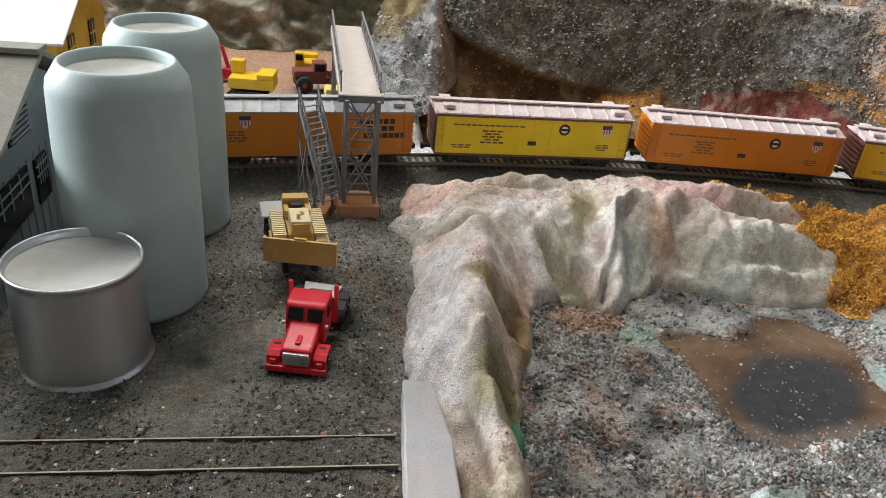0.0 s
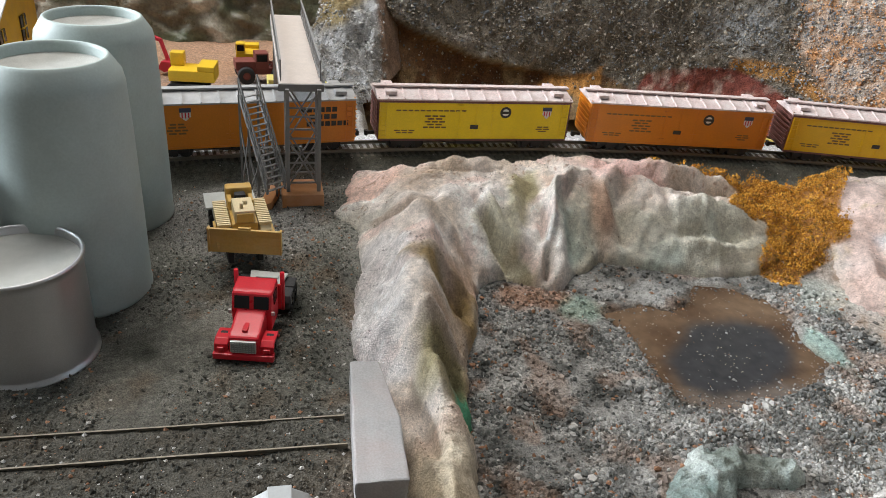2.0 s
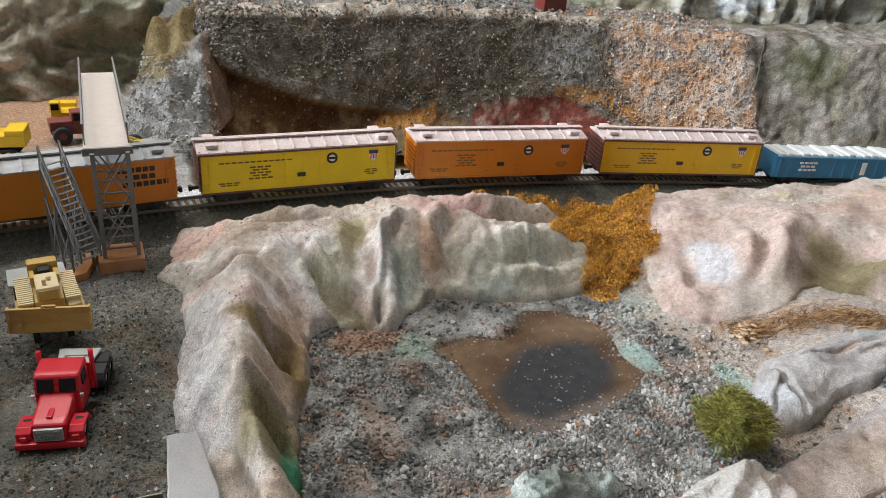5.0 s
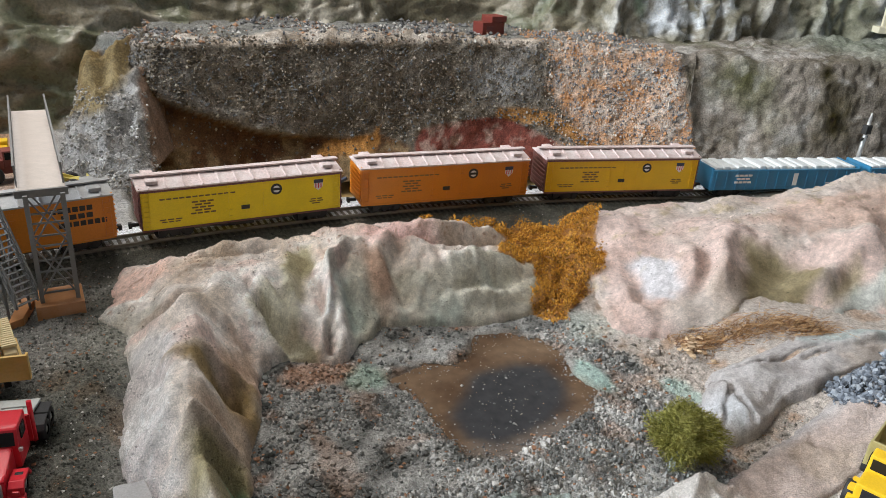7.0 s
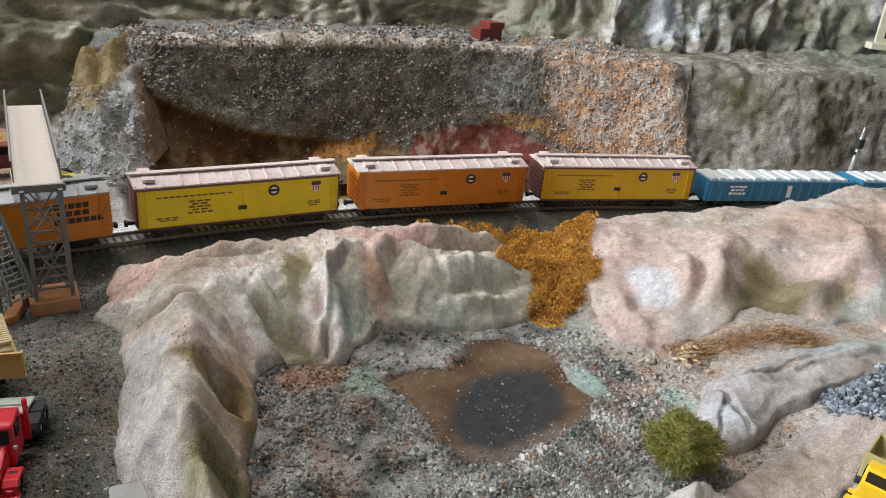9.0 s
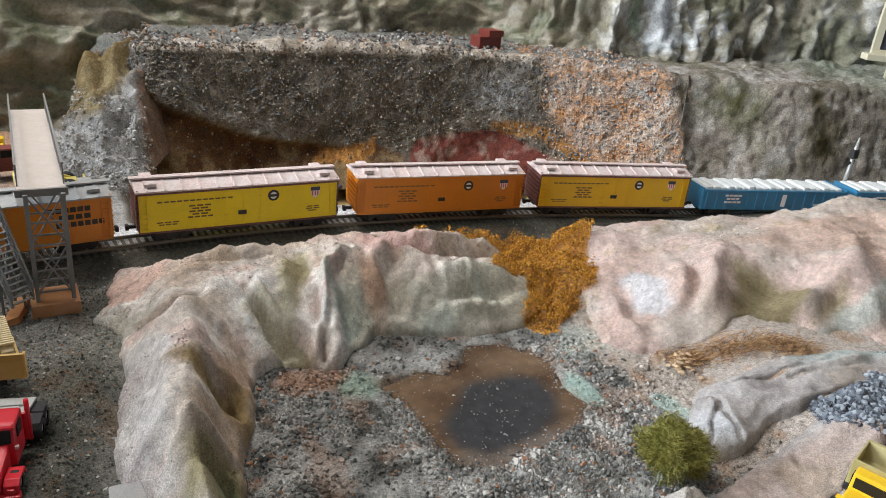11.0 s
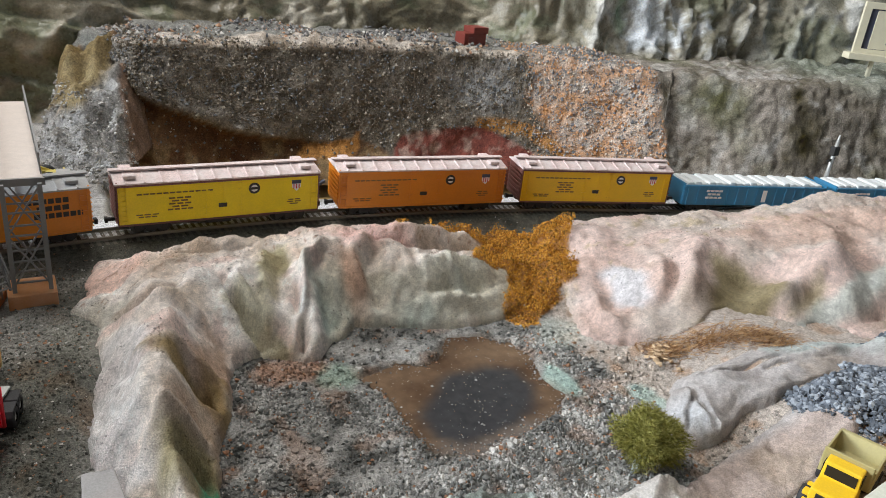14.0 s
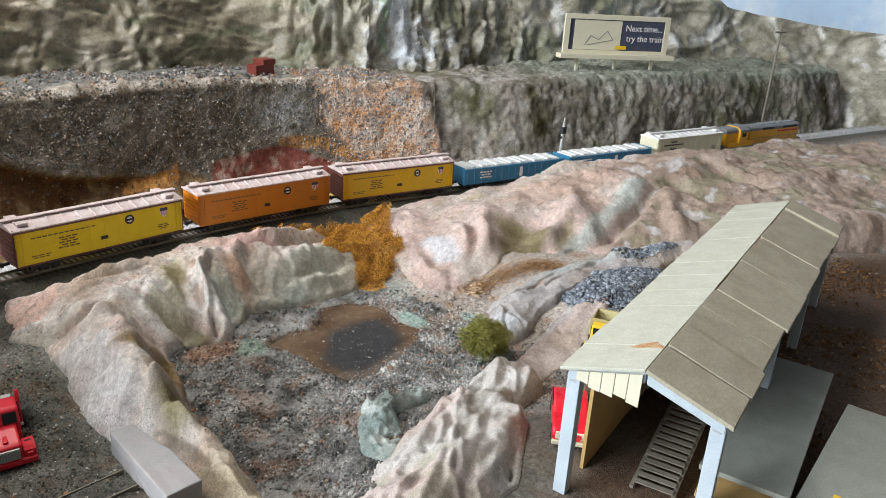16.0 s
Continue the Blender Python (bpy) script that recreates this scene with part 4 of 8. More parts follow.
def east_colour(x, y, z, h):
    n1, n2, n3, n4 = fbm(x, y, 0, 18, 4, 81), fbm(x, y, 0, 40, 4, 82), fbm(x, y, 0, 26, 4, 83), fbm(x, y, z, 230, 3, 87, 0.7)
    c = mixc((0.52, 0.43, 0.365), (0.68, 0.61, 0.56), 0.5 + n2)
    c = mixc(c, (0.64, 0.43, 0.38), sm((n1 + 0.02) / 0.4) * 0.5)
    # window light on the left face, put in as a bluish-white patch
    c = mixc(c, (0.7, 0.76, 0.82), area(x, y, [(0.385, 0.372), (0.393, 0.35), (0.38, 0.325), (0.368, 0.312), (0.36, 0.33), (0.37, 0.36)], 0.012, 0.012) * 0.6)
    # shade of the sunk hollow and crease put in as dark olive brown
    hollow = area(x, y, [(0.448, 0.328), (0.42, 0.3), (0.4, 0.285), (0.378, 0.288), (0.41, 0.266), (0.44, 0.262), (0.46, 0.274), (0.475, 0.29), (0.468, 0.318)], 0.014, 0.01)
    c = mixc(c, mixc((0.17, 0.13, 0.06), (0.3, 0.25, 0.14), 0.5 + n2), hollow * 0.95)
    c = mixc(c, (0.33, 0.28, 0.15), area(x, y, [(0.5, 0.28), (0.47, 0.272), (0.445, 0.266), (0.46, 0.26), (0.5, 0.266)], 0.01, 0.008) * 0.7)
    c = mixc(c, (0.6, 0.37, 0.28), area(x, y, [(0.47, 0.35), (0.56, 0.38), (0.64, 0.36), (0.64, 0.3), (0.55, 0.3), (0.5, 0.32)], 0.03, 0.03, 30) * 0.5)
    c = mixc(c, (0.5, 0.6, 0.56), area(x, y, [(0.66, 0.3), (0.6, 0.28), (0.53, 0.268), (0.46, 0.262), (0.44, 0.25), (0.5, 0.248), (0.58, 0.258), (0.64, 0.27)], 0.012, 0.01) * 0.6)
    far = area(x, y, [(0.65, 0.33), (0.66, 0.27), (0.57, 0.246), (0.5, 0.236), (0.56, 0.14), (0.8, 0.0), (1.3, -0.2), (1.3, 0.3), (0.8, 0.36)], 0.02, 0.01)
    c = mixc(c, mixc((0.32, 0.23, 0.175), (0.46, 0.35, 0.285), 0.5 + 1.2 * n2), far * 0.9)
    c = mixc(c, (0.3, 0.29, 0.19), far * sm((n3 - 0.12) / 0.25) * 0.6)
    c = mixc(c, (0.62, 0.6, 0.6), far * sm((fbm(x, y, 0, 50, 3, 88) - 0.32) / 0.15) * 0.7)
    c = mixc(c, (0.45, 0.36, 0.2), sm((fbm(x, y, 0, 120, 3, 84) - 0.25) / 0.2) * 0.5 * sm((y - 0.33) / 0.04))
    c = mixc(c, (0.45, 0.2, 0.035), moss_mask(x, y) * 0.9)
    return c * (1 + 0.32 * n4)[..., None]


CRAG_EDGE = [(0.337, 0.249), (0.322, 0.234), (0.298, 0.21), (0.31, 0.2), (0.328, 0.199), (0.354, 0.206), (0.392, 0.203), (0.42, 0.204), (0.46, 0.186), (0.52, 0.164), (0.575, 0.15), (0.575, 0.19), (0.5, 0.214), (0.45, 0.236), (0.4, 0.244), (0.37, 0.246)]
CRAG_TOP = [(0.316, 0.218, 0.002), (0.335, 0.228, 0.006), (0.357, 0.225, 0.01), (0.395, 0.219, 0.0135), (0.434, 0.219, 0.0155), (0.476, 0.2, 0.019), (0.52, 0.18, 0.024), (0.37, 0.24, 0.0105), (0.42, 0.236, 0.0125), (0.35, 0.208, 0.005), (0.46, 0.225, 0.014)]


def crag_height(x, y):
    d = inside(x, y, CRAG_EDGE) + 0.003 * fbm(x, y, 0, 70, 3, 93)
    h = (surface_through(x, y, CRAG_TOP) - ground_height(x, y)) * (0.45 * sm(d / 0.0025) + 0.55 * np.clip(d / 0.011, 0, 1) ** 0.8)
    low = ridge(x, y, [(0.283, 0.166, 0.003, 0.018), (0.327, 0.17, 0.0042, 0.022), (0.38, 0.178, 0.006, 0.02), (0.415, 0.188, 0.005, 0.016)])
    h = np.maximum(np.where(d > 0, h, 0), low)
    on = sm((h - 0.001) / 0.006)
    f = 0.004 * fbm(x, y, 0, 40, 4, 91, 0.55) + 0.005 * (creases(x * 0.7 + y * 0.5, y - 0.3 * x, 40, 305, 0.6) - 0.45) + 0.0007 * fbm(x, y, 0, 300, 3, 94, 0.7)
    f = f + low / 0.006 * 0.007 * (creases(x * 0.8, y, 65, 316, 0.8) - 0.35)
    f = f - fold(x, y, [(0.338, 0.247), (0.334, 0.232), (0.331, 0.22), (0.325, 0.2)], 0.0012, 0.007)
    f = f - fold(x, y, [(0.333, 0.226), (0.322, 0.219), (0.31, 0.206)], 0.001, 0.005)
    f = f - fold(x, y, [(0.345, 0.238), (0.375, 0.233), (0.4, 0.231), (0.44, 0.228)], 0.0013, 0.006)
    f = f - fold(x, y, [(0.39, 0.225), (0.42, 0.222), (0.45, 0.214)], 0.002, 0.005)
    f = f + fold(x, y, [(0.41, 0.226), (0.45, 0.219), (0.5, 0.196)], 0.005, 0.004)
    h = h + 1.3 * on * f
    return np.where(h > 0.0013, h, 0)


def crag_colour(x, y, z, h):
    n, n4 = fbm(x, y, 0, 40, 4, 95), fbm(x, y, z, 240, 3, 98, 0.7)
    c = mixc((0.38, 0.345, 0.33), (0.53, 0.5, 0.49), 0.5 + n)
    c = mixc(c, (0.62, 0.65, 0.69), blob(x, y, 0.312, 0.215, 0.016, 0.016, 0.9, 0.5) * 0.6)
    c = mixc(c, (0.5, 0.6, 0.58), area(x, y, [(0.4, 0.24), (0.45, 0.238), (0.52, 0.2), (0.46, 0.21), (0.42, 0.228)], 0.012, 0.01) * 0.6)
    c = mixc(c, (0.56, 0.43, 0.37), sm((0.19 - y) / 0.01) * sm((0.45 - x) / 0.03) * 0.6)
    c = mixc(c, (0.42, 0.33, 0.25), sm((fbm(x, y, 0, 30, 3, 96) - 0.1) / 0.3) * 0.5)
    return c * (1 + 0.3 * n4)[..., None]


def cloth_height(x, y):
    h = ridge(x, y, [(0.1, 0.1, 0.014, 0.03), (0.15, 0.125, 0.02, 0.045), (0.2, 0.145, 0.022, 0.035), (0.225, 0.16, 0.014, 0.022), (0.262, 0.165, 0.016, 0.026)])
    h = np.maximum(h, ridge(x, y, [(0.02, 0.05, 0.012, 0.06), (0.1, 0.1, 0.014, 0.05)]))
    on = sm(h / 0.008)
    u = x * 0.8 + y * 0.6
    h = h + on * (0.01 * (creases(u * 0.25, y * 0.86 - x * 0.5, 60, 306, 0.6) - 0.4) + 0.006 * (creases(u * 0.35, y * 0.86 - x * 0.5, 140, 307, 0.6) - 0.4) + 0.008 * fbm(x, y, 0, 35, 5, 102, 0.6))
    return np.where(h > 0.0013, h, 0)


def cloth_colour(x, y, z, h):
    n, m2 = fbm(x, y, 0, 45, 4, 105), fbm(x, y, 0, 30, 4, 106)
    c = mixc((0.46, 0.42, 0.385), (0.62, 0.59, 0.56), 0.5 + n)
    c = mixc(c, (0.62, 0.45, 0.4), sm(m2 / 0.35) * 0.45)
    return mixc(c, (0.36, 0.33, 0.24), sm((fbm(x, y, 0, 60, 3, 107) - 0.1) / 0.3) * 0.6)


def crumple_height(x, y):
    h = ridge(x, y, [(0.146, 0.172, 0.003, 0.016), (0.16, 0.19, 0.005, 0.016), (0.172, 0.206, 0.006, 0.012), (0.203, 0.199, 0.004, 0.01)])
    on = sm(h / 0.005)
    ang, far = np.arctan2(y - 0.222, x - 0.178), np.hypot(y - 0.222, x - 0.178)
    h = h + on * (0.008 * (creases(ang * 1.5, far * 45, 1.0, 308, 0.7) - 0.35) + 0.006 * (creases(x, y, 170, 309, 0.5) - 0.4) + 0.004 * fbm(x, y, 0, 70, 4, 112))
    return np.where(h > 0.0012, h, 0)


def crumple_colour(x, y, z, h):
    n = fbm(x, y, 0, 80, 4, 115)
    c = mixc((0.2, 0.26, 0.24), (0.55, 0.6, 0.57), 0.5 + 1.4 * n)
    return mixc(c, (0.2, 0.22, 0.19), blob(x, y, 0.187, 0.204, 0.02, 0.01) * 0.85)


# ---------------------------------------------------------------- quarry and mountains
WALL_LINE = [(0.02, 0.86), (0.075, 0.775), (0.12, 0.755), (0.2, 0.765), (0.35, 0.765), (0.47, 0.75), (0.54, 0.715), (0.6, 0.67), (0.65, 0.625), (0.672, 0.608), (0.71, 0.6), (0.78, 0.55), (0.87, 0.505), (1.0, 0.46), (1.2, 0.4), (1.55, 0.3)]


def wall_bulge(x, y, z):
    rough = sm((x - 0.66) / 0.04)
    d = 0.008 * fbm(x, y, z, 16, 3, 121) + 0.003 * fbm(x, y, z, 110, 3, 122)
    d = d + rough * (0.007 * fbm(x, y, z * 0.8, 16, 3, 120) + 0.003 * (creases(x + 0.7 * (0.6 - y), z * 0.8, 20, 314, 0.7) - 0.45) + 0.0045 * fbm(x, y, z, 80, 4, 127, 0.65))
    edge = wedge_edge(x) - z
    d = d - 0.014 * sm((edge + 0.002) / 0.006) * sm((x - 0.08) / 0.02) * (1 - sm((x - 0.24) / 0.08))
    d = d + 0.006 * sm((0.02 - edge) / 0.02) * sm((edge + 0.01) / 0.01) * (1 - sm((x - 0.3) / 0.05)) * fbm(x, y, z, 50, 3, 128)
    toe = 3 * sm((0.0 - z) / 0.05) * sm((x - 0.12) / 0.1) * (1 - sm((x - 0.55) / 0.05))
    return d + toe * 0.01 * (0.5 + fbm(x, y, 0, 25, 3, 125)) + 0.006 * sm((z - 0.088) / 0.006) * (1 - sm((z - 0.1) / 0.008)) * (0.5 + fbm(x, y, 0, 40, 3, 129)) * (1 - rough)


def wedge_edge(x):
    """Upper edge of the dark earth at the foot of the grey face."""
    return np.interp(x, [0.06, 0.097, 0.11, 0.126, 0.15, 0.171, 0.192, 0.215, 0.245, 0.28, 0.303, 0.345, 0.38, 0.5], [0.09, 0.062, 0.048, 0.04, 0.031, 0.022, 0.014, 0.007, 0.003, -0.001, -0.004, 0.0, -0.012, -0.05])


RED_CLAY = [(0.38, -0.07), (0.386, -0.017), (0.398, 0.003), (0.434, 0.01), (0.476, 0.011), (0.507, 0.012), (0.536, 0.001), (0.57, -0.016), (0.6, -0.07)]


def wall_colour(x, y, z):
    n1, n2, n3, n4 = fbm(x, y, z, 24, 4, 131), fbm(x, y, z, 70, 4, 132), fbm(x, y, z, 12, 3, 133), fbm(x, y, z, 190, 3, 138, 0.7)
    # grey face toned down to hold the shade it has beside the scree
    c = mixc((0.13, 0.11, 0.085), (0.27, 0.24, 0.2), 0.5 + 1.1 * n2)
    c = mixc(c, (0.3, 0.295, 0.29), sm((n3 + 0.02) / 0.35) * 0.5)
    c = mixc(c, (0.33, 0.34, 0.35), blob(x, z, 0.51, 0.055, 0.035, 0.02, 0.9, 0.6, 139, 40) * 0.6)
    c = mixc(c, (0.36, 0.34, 0.32), sm((0.012 - np.abs(z - wedge_edge(x) - 0.008)) / 0.008) * (1 - sm((x - 0.24) / 0.06)) * sm((x - 0.1) / 0.02) * 0.55)
    low = sm((wedge_edge(x) - z + 0.003 * n1) / 0.003) * (1 - sm((x - 0.37) / 0.02))
    c = mixc(c, mixc((0.1, 0.045, 0.022), (0.2, 0.115, 0.055), 0.5 + 1.2 * n1), low)
    c = mixc(c, (0.33, 0.24, 0.13), low * sm((0.0 - z + 0.01 * n2) / 0.012) * sm((n2 + 0.1) / 0.3) * 0.6)
    c = mixc(c, (0.46, 0.22, 0.06), area(x, z, [(0.275, -0.02), (0.29, -0.006), (0.33, -0.002), (0.352, 0.008), (0.348, -0.012), (0.32, -0.022)], 0.006, 0.008, 50, 134) * 0.9)
    # red clay with an orange band over it
    c = mixc(c, mixc((0.2, 0.06, 0.045), (0.36, 0.24, 0.2), sm((n2 - 0.02) / 0.25)), area(x, z, RED_CLAY, 0.004, 0.006, 50, 136))
    arch, t = line_dist(x, z, 0.5, 0.018, 0.55, 0.016)
    arch2, t2 = line_dist(x, z, 0.55, 0.016, 0.615, -0.02)
    band = sm((0.009 + 0.006 * n1 - np.minimum(arch, arch2)) / 0.005)
    c = mixc(c, mixc((0.52, 0.25, 0.06), (0.42, 0.22, 0.08), 0.5 + n2), band * 0.9)
    # orange scree facet and the dark streaked cliff beyond
    left = np.interp(z, [-0.03, -0.012, 0.02, 0.055, 0.1], [0.605, 0.592, 0.566, 0.549, 0.556])
    scree = sm((x - left + 0.02 * n1) / 0.012) * (1 - sm((x - 0.679 + 0.006 * n1) / 0.006))
    c = mixc(c, mixc((0.56, 0.33, 0.19), (0.56, 0.5, 0.45), 0.5 + 1.3 * n2), scree)
    right = sm((x - 0.679 + 0.006 * n1) / 0.006)
    streak = fbm(x, y, z * 0.45, 32, 4, 137)
    rc = mixc((0.09, 0.075, 0.045), (0.34, 0.3, 0.26), 0.5 + 1.2 * n1 + 0.9 * streak + 0.15 * sm((x - 0.75) / 0.1))
    rc = mixc(rc, (0.46, 0.44, 0.41), sm((n2 + 0.9 * streak - 0.1) / 0.25) * 0.6)
    rc = mixc(rc, (0.19, 0.2, 0.11), sm((n3 - 0.05) / 0.3) * 0.4)
    rc = mixc(rc, (0.26, 0.3, 0.24), sm((z - 0.09) / 0.02) * sm((x - 0.85) / 0.1) * 0.6)
    c = mixc(c, rc, right)
    top = sm((z - 0.092 + 0.003 * n1) / 0.004) * (1 - sm((x - 0.56) / 0.03))
    c = mixc(c, mixc((0.58, 0.52, 0.46), (0.4, 0.33, 0.26), 0.5 + 1.4 * n2), top)
    c = mixc(c, (0.2, 0.21, 0.2), sm((y - np.interp(x, [p[0] for p in WALL_LINE], [p[1] for p in WALL_LINE]) - 0.066) / 0.01) * (1 - right) * 0.85)
    return c * (1 + 0.4 * n4)[..., None]


MOUNTAIN_LINE = [(-1.0, 0.72), (-0.6, 0.78), (-0.3, 0.82), (-0.05, 0.835), (0.06, 0.85), (0.2, 0.875), (0.36, 0.875), (0.5, 0.85), (0.58, 0.785), (0.65, 0.725), (0.74, 0.71), (0.9, 0.69), (1.1, 0.62), (1.35, 0.5), (1.55, 0.3), (1.62, 0.05)]


def mountain_bulge(x, y, z):
    left = 1 - sm((x - 0.52) / 0.12)
    q = x + 0.7 * (0.8 - y)
    wav = 0.06 * fbm(x, y, z, 9, 3, 147)
    d = 0.03 * fbm(x, y, z, 7, 3, 141) + 0.012 * fbm(x, y, z, 20, 3, 142)
    lie = (creases(q * 0.42 + wav, z + 0.25 * q + wav, 24, 311, 0.7) - 0.45) * 0.016 + (creases(q * 0.5 + wav, z + 0.2 * q, 52, 312, 0.7) - 0.45) * 0.01 + (creases(q * 0.6, z + wav, 110, 320, 0.7) - 0.45) * 0.004
    hang = (creases(q + wav, z * 0.42 + 0.2 * q, 26, 317, 0.7) - 0.45) * 0.022 + (creases(q + wav, z * 0.55, 55, 313, 0.8) - 0.45) * 0.013 + (creases(q * 0.8, z + wav, 110, 319, 0.7) - 0.45) * 0.005
    shelf = (creases(q * 0.45 + wav, z - 0.1 * q, 30, 318, 0.7) - 0.45) * 0.016
    far = sm((x - 0.95) / 0.12)
    return d + left * lie + (1 - left) * ((1 - far) * hang + far * shelf) + 0.0012 * fbm(x, y, z, 120, 3, 148)


def mountain_colour(x, y, z):
    n1, n2, n4 = fbm(x, y, z, 9, 4, 151), fbm(x, y, z * 2.0, 26, 4, 152), fbm(x, y, z, 70, 4, 155)
    q = x + 0.7 * (0.8 - y)
    wav = 0.06 * fbm(x, y, z, 9, 3, 147)
    ridge_glint = creases(q * 0.42 + wav, z + 0.25 * q + wav, 24, 311, 0.7)
    hang_glint = creases(q + wav, z * 0.42 + 0.2 * q, 26, 317, 0.7)
    c = mixc((0.17, 0.15, 0.1), (0.33, 0.295, 0.22), 0.5 + 1.3 * n1 + 0.3 * n4)
    c = mixc(c, (0.11, 0.14, 0.075), sm((n2 - 0.02) / 0.3) * 0.6)
    # sheen along the lying ridges, put into the colour as pale lines
    c = mixc(c, (0.6, 0.55, 0.46), sm((ridge_glint - 0.52 + 0.15 * n4) / 0.25) * 0.75)
    c = mixc(c, (0.3, 0.18, 0.11), blob(x, z, 0.16, 0.24, 0.1, 0.09, 0.8, 0.4) * 0.6)
    right = sm((x - 0.6) / 0.08)
    r = mixc((0.2, 0.185, 0.13), (0.4, 0.375, 0.31), 0.5 + 1.2 * n2)
    # whitish glints painted along the hanging ridges
    r = mixc(r, (0.7, 0.7, 0.68), sm((hang_glint - 0.55 + 0.2 * n4) / 0.22) * 0.65)
    r = mixc(r, (0.2, 0.22, 0.14), sm((n1 - 0.1) / 0.25) * 0.5)
    c = mixc(c, r, right)
    # painted waterfall and its foam
    mid = 0.746 + 0.1 * (z - 0.15)
    fall = sm((0.029 + 0.012 * n4 - np.abs(x - mid)) / 0.012) * sm((z - 0.105) / 0.02)
    foam = area(x, z, [(0.71, 0.21), (0.77, 0.19), (0.84, 0.16), (0.88, 0.13), (0.8, 0.11), (0.71, 0.11)], 0.02, 0.03, 40, 156) * sm((n4 + 0.1) / 0.3)
    c = mixc(c, (0.82, 0.86, 0.9), np.clip(fall + 0.8 * foam, 0, 1))
    c = mixc(c, (0.27, 0.42, 0.28), np.exp(-((x - 0.71 - 0.05 * (z - 0.15)) / 0.008) ** 2) * 0.65 * sm((z - 0.12) / 0.02))
    return c


def stones_on(fun_z, x0, x1, y0, y1, n, rng, lo, hi, mask=None, sink=0.3):
    x, y = rng.uniform(x0, x1, n), rng.uniform(y0, y1, n)
    if mask is not None:
        k = mask(x, y) > rng.uniform(0, 1, n)
        x, y = x[k], y[k]
    s = lo + (hi - lo) * rng.uniform(0, 1, len(x)) ** 4
    return np.stack([x, y, fun_z(x, y) + s * sink], -1), s


# ---------------------------------------------------------------- build the ground and the hills
make_ground()
RNG = np.random.default_rng(7)
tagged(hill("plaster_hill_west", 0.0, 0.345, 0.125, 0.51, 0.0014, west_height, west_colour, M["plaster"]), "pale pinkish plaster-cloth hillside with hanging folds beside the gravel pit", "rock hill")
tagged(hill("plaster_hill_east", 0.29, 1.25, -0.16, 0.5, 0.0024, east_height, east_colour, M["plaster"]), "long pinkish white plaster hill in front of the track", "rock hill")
tagged(hill("rock_outcrop", 0.28, 0.6, 0.14, 0.27, 0.0016, crag_height, crag_colour, M["plaster"]), "cracked pale grey rock outcrop above the pit", "rock")
tagged(hill("plaster_rock", -0.06, 0.3, -0.02, 0.2, 0.0016, cloth_height, cloth_colour, M["plaster"]), "wrinkled pale pink cloth rock at the pit's edge", "rock")
tagged(hill("crumpled_rock", 0.09, 0.23, 0.14, 0.235, 0.0011, crumple_height, crumple_colour, M["plaster"]), "crumpled pale green painted foil rock on gravel", "rock")
WALL = curtain("wall_quarry", WALL_LINE, [(-0.005, -0.05), (0.004, -0.02), (0.018, 0.02), (0.036, 0.07), (0.046, 0.092), (0.054, 0.1), (0.075, 0.102), (0.12, 0.103), (0.2, 0.106)], 760, 110, wall_bulge, wall_colour, M["cliff"], [(0.0, 0.92), (0.3, 1.0), (0.6, 1.0), (0.75, 1.02), (1.0, 1.15), (1.5, 1.1)])
tagged(WALL, "grey and orange gravel-faced quarry cliff with a red clay patch", "cliff", kind="structure")
MOUNTAIN = curtain("backdrop_mountain", MOUNTAIN_LINE, [(-0.01, -0.03), (0.01, 0.03), (0.035, 0.1), (0.06, 0.17), (0.1, 0.25), (0.13, 0.33), (0.14, 0.42)], 820, 190, mountain_bulge, mountain_colour, M["mountain"], [(-1, 1.0), (1.1, 1.0), (1.25, 0.8), (1.4, 0.52), (1.6, 0.42)])
tagged(MOUNTAIN, "crumpled olive-grey painted mountainside with a white waterfall", "mountain", kind="structure")


def spur_height(x, y):
    h = ridge(x, y, [(0.085, 0.835, 0.088, 0.06), (0.07, 0.785, 0.052, 0.05), (0.058, 0.74, 0.024, 0.045), (0.05, 0.69, 0.006, 0.04), (0.045, 0.66, 0.0, 0.03)])
    on = sm(h / 0.01)
    h = h + on * (0.012 * fbm(x, y, 0, 35, 5, 171, 0.6) + 0.006 * ridged(x, y, 0, 45, 3, 172) + 0.03 * (creases(x, y, 40, 315, 0.5) - 0.4))
    return np.where(h > 0.0013, h, 0)


def spur_colour(x, y, z, h):
    n = fbm(x, y, z, 60, 4, 175)
    c = mixc((0.24, 0.235, 0.23), (0.46, 0.455, 0.45), 0.5 + n)
    c = mixc(c, mixc((0.2, 0.14, 0.06), (0.3, 0.24, 0.13), 0.5 + n), sm((z - 0.038 + 0.7 * (0.055 - x) + 0.015 * n) / 0.015))
    return mixc(c, (0.2, 0.11, 0.06), sm((x - 0.09 + 0.008 * n) / 0.008) * 0.85)


tagged(hill("scree_slope", -0.03, 0.13, 0.64, 0.88, 0.002, spur_height, spur_colour, M["cliff"], 0.0), "pale grey scree slope below an ochre rock spur", "rock slope")

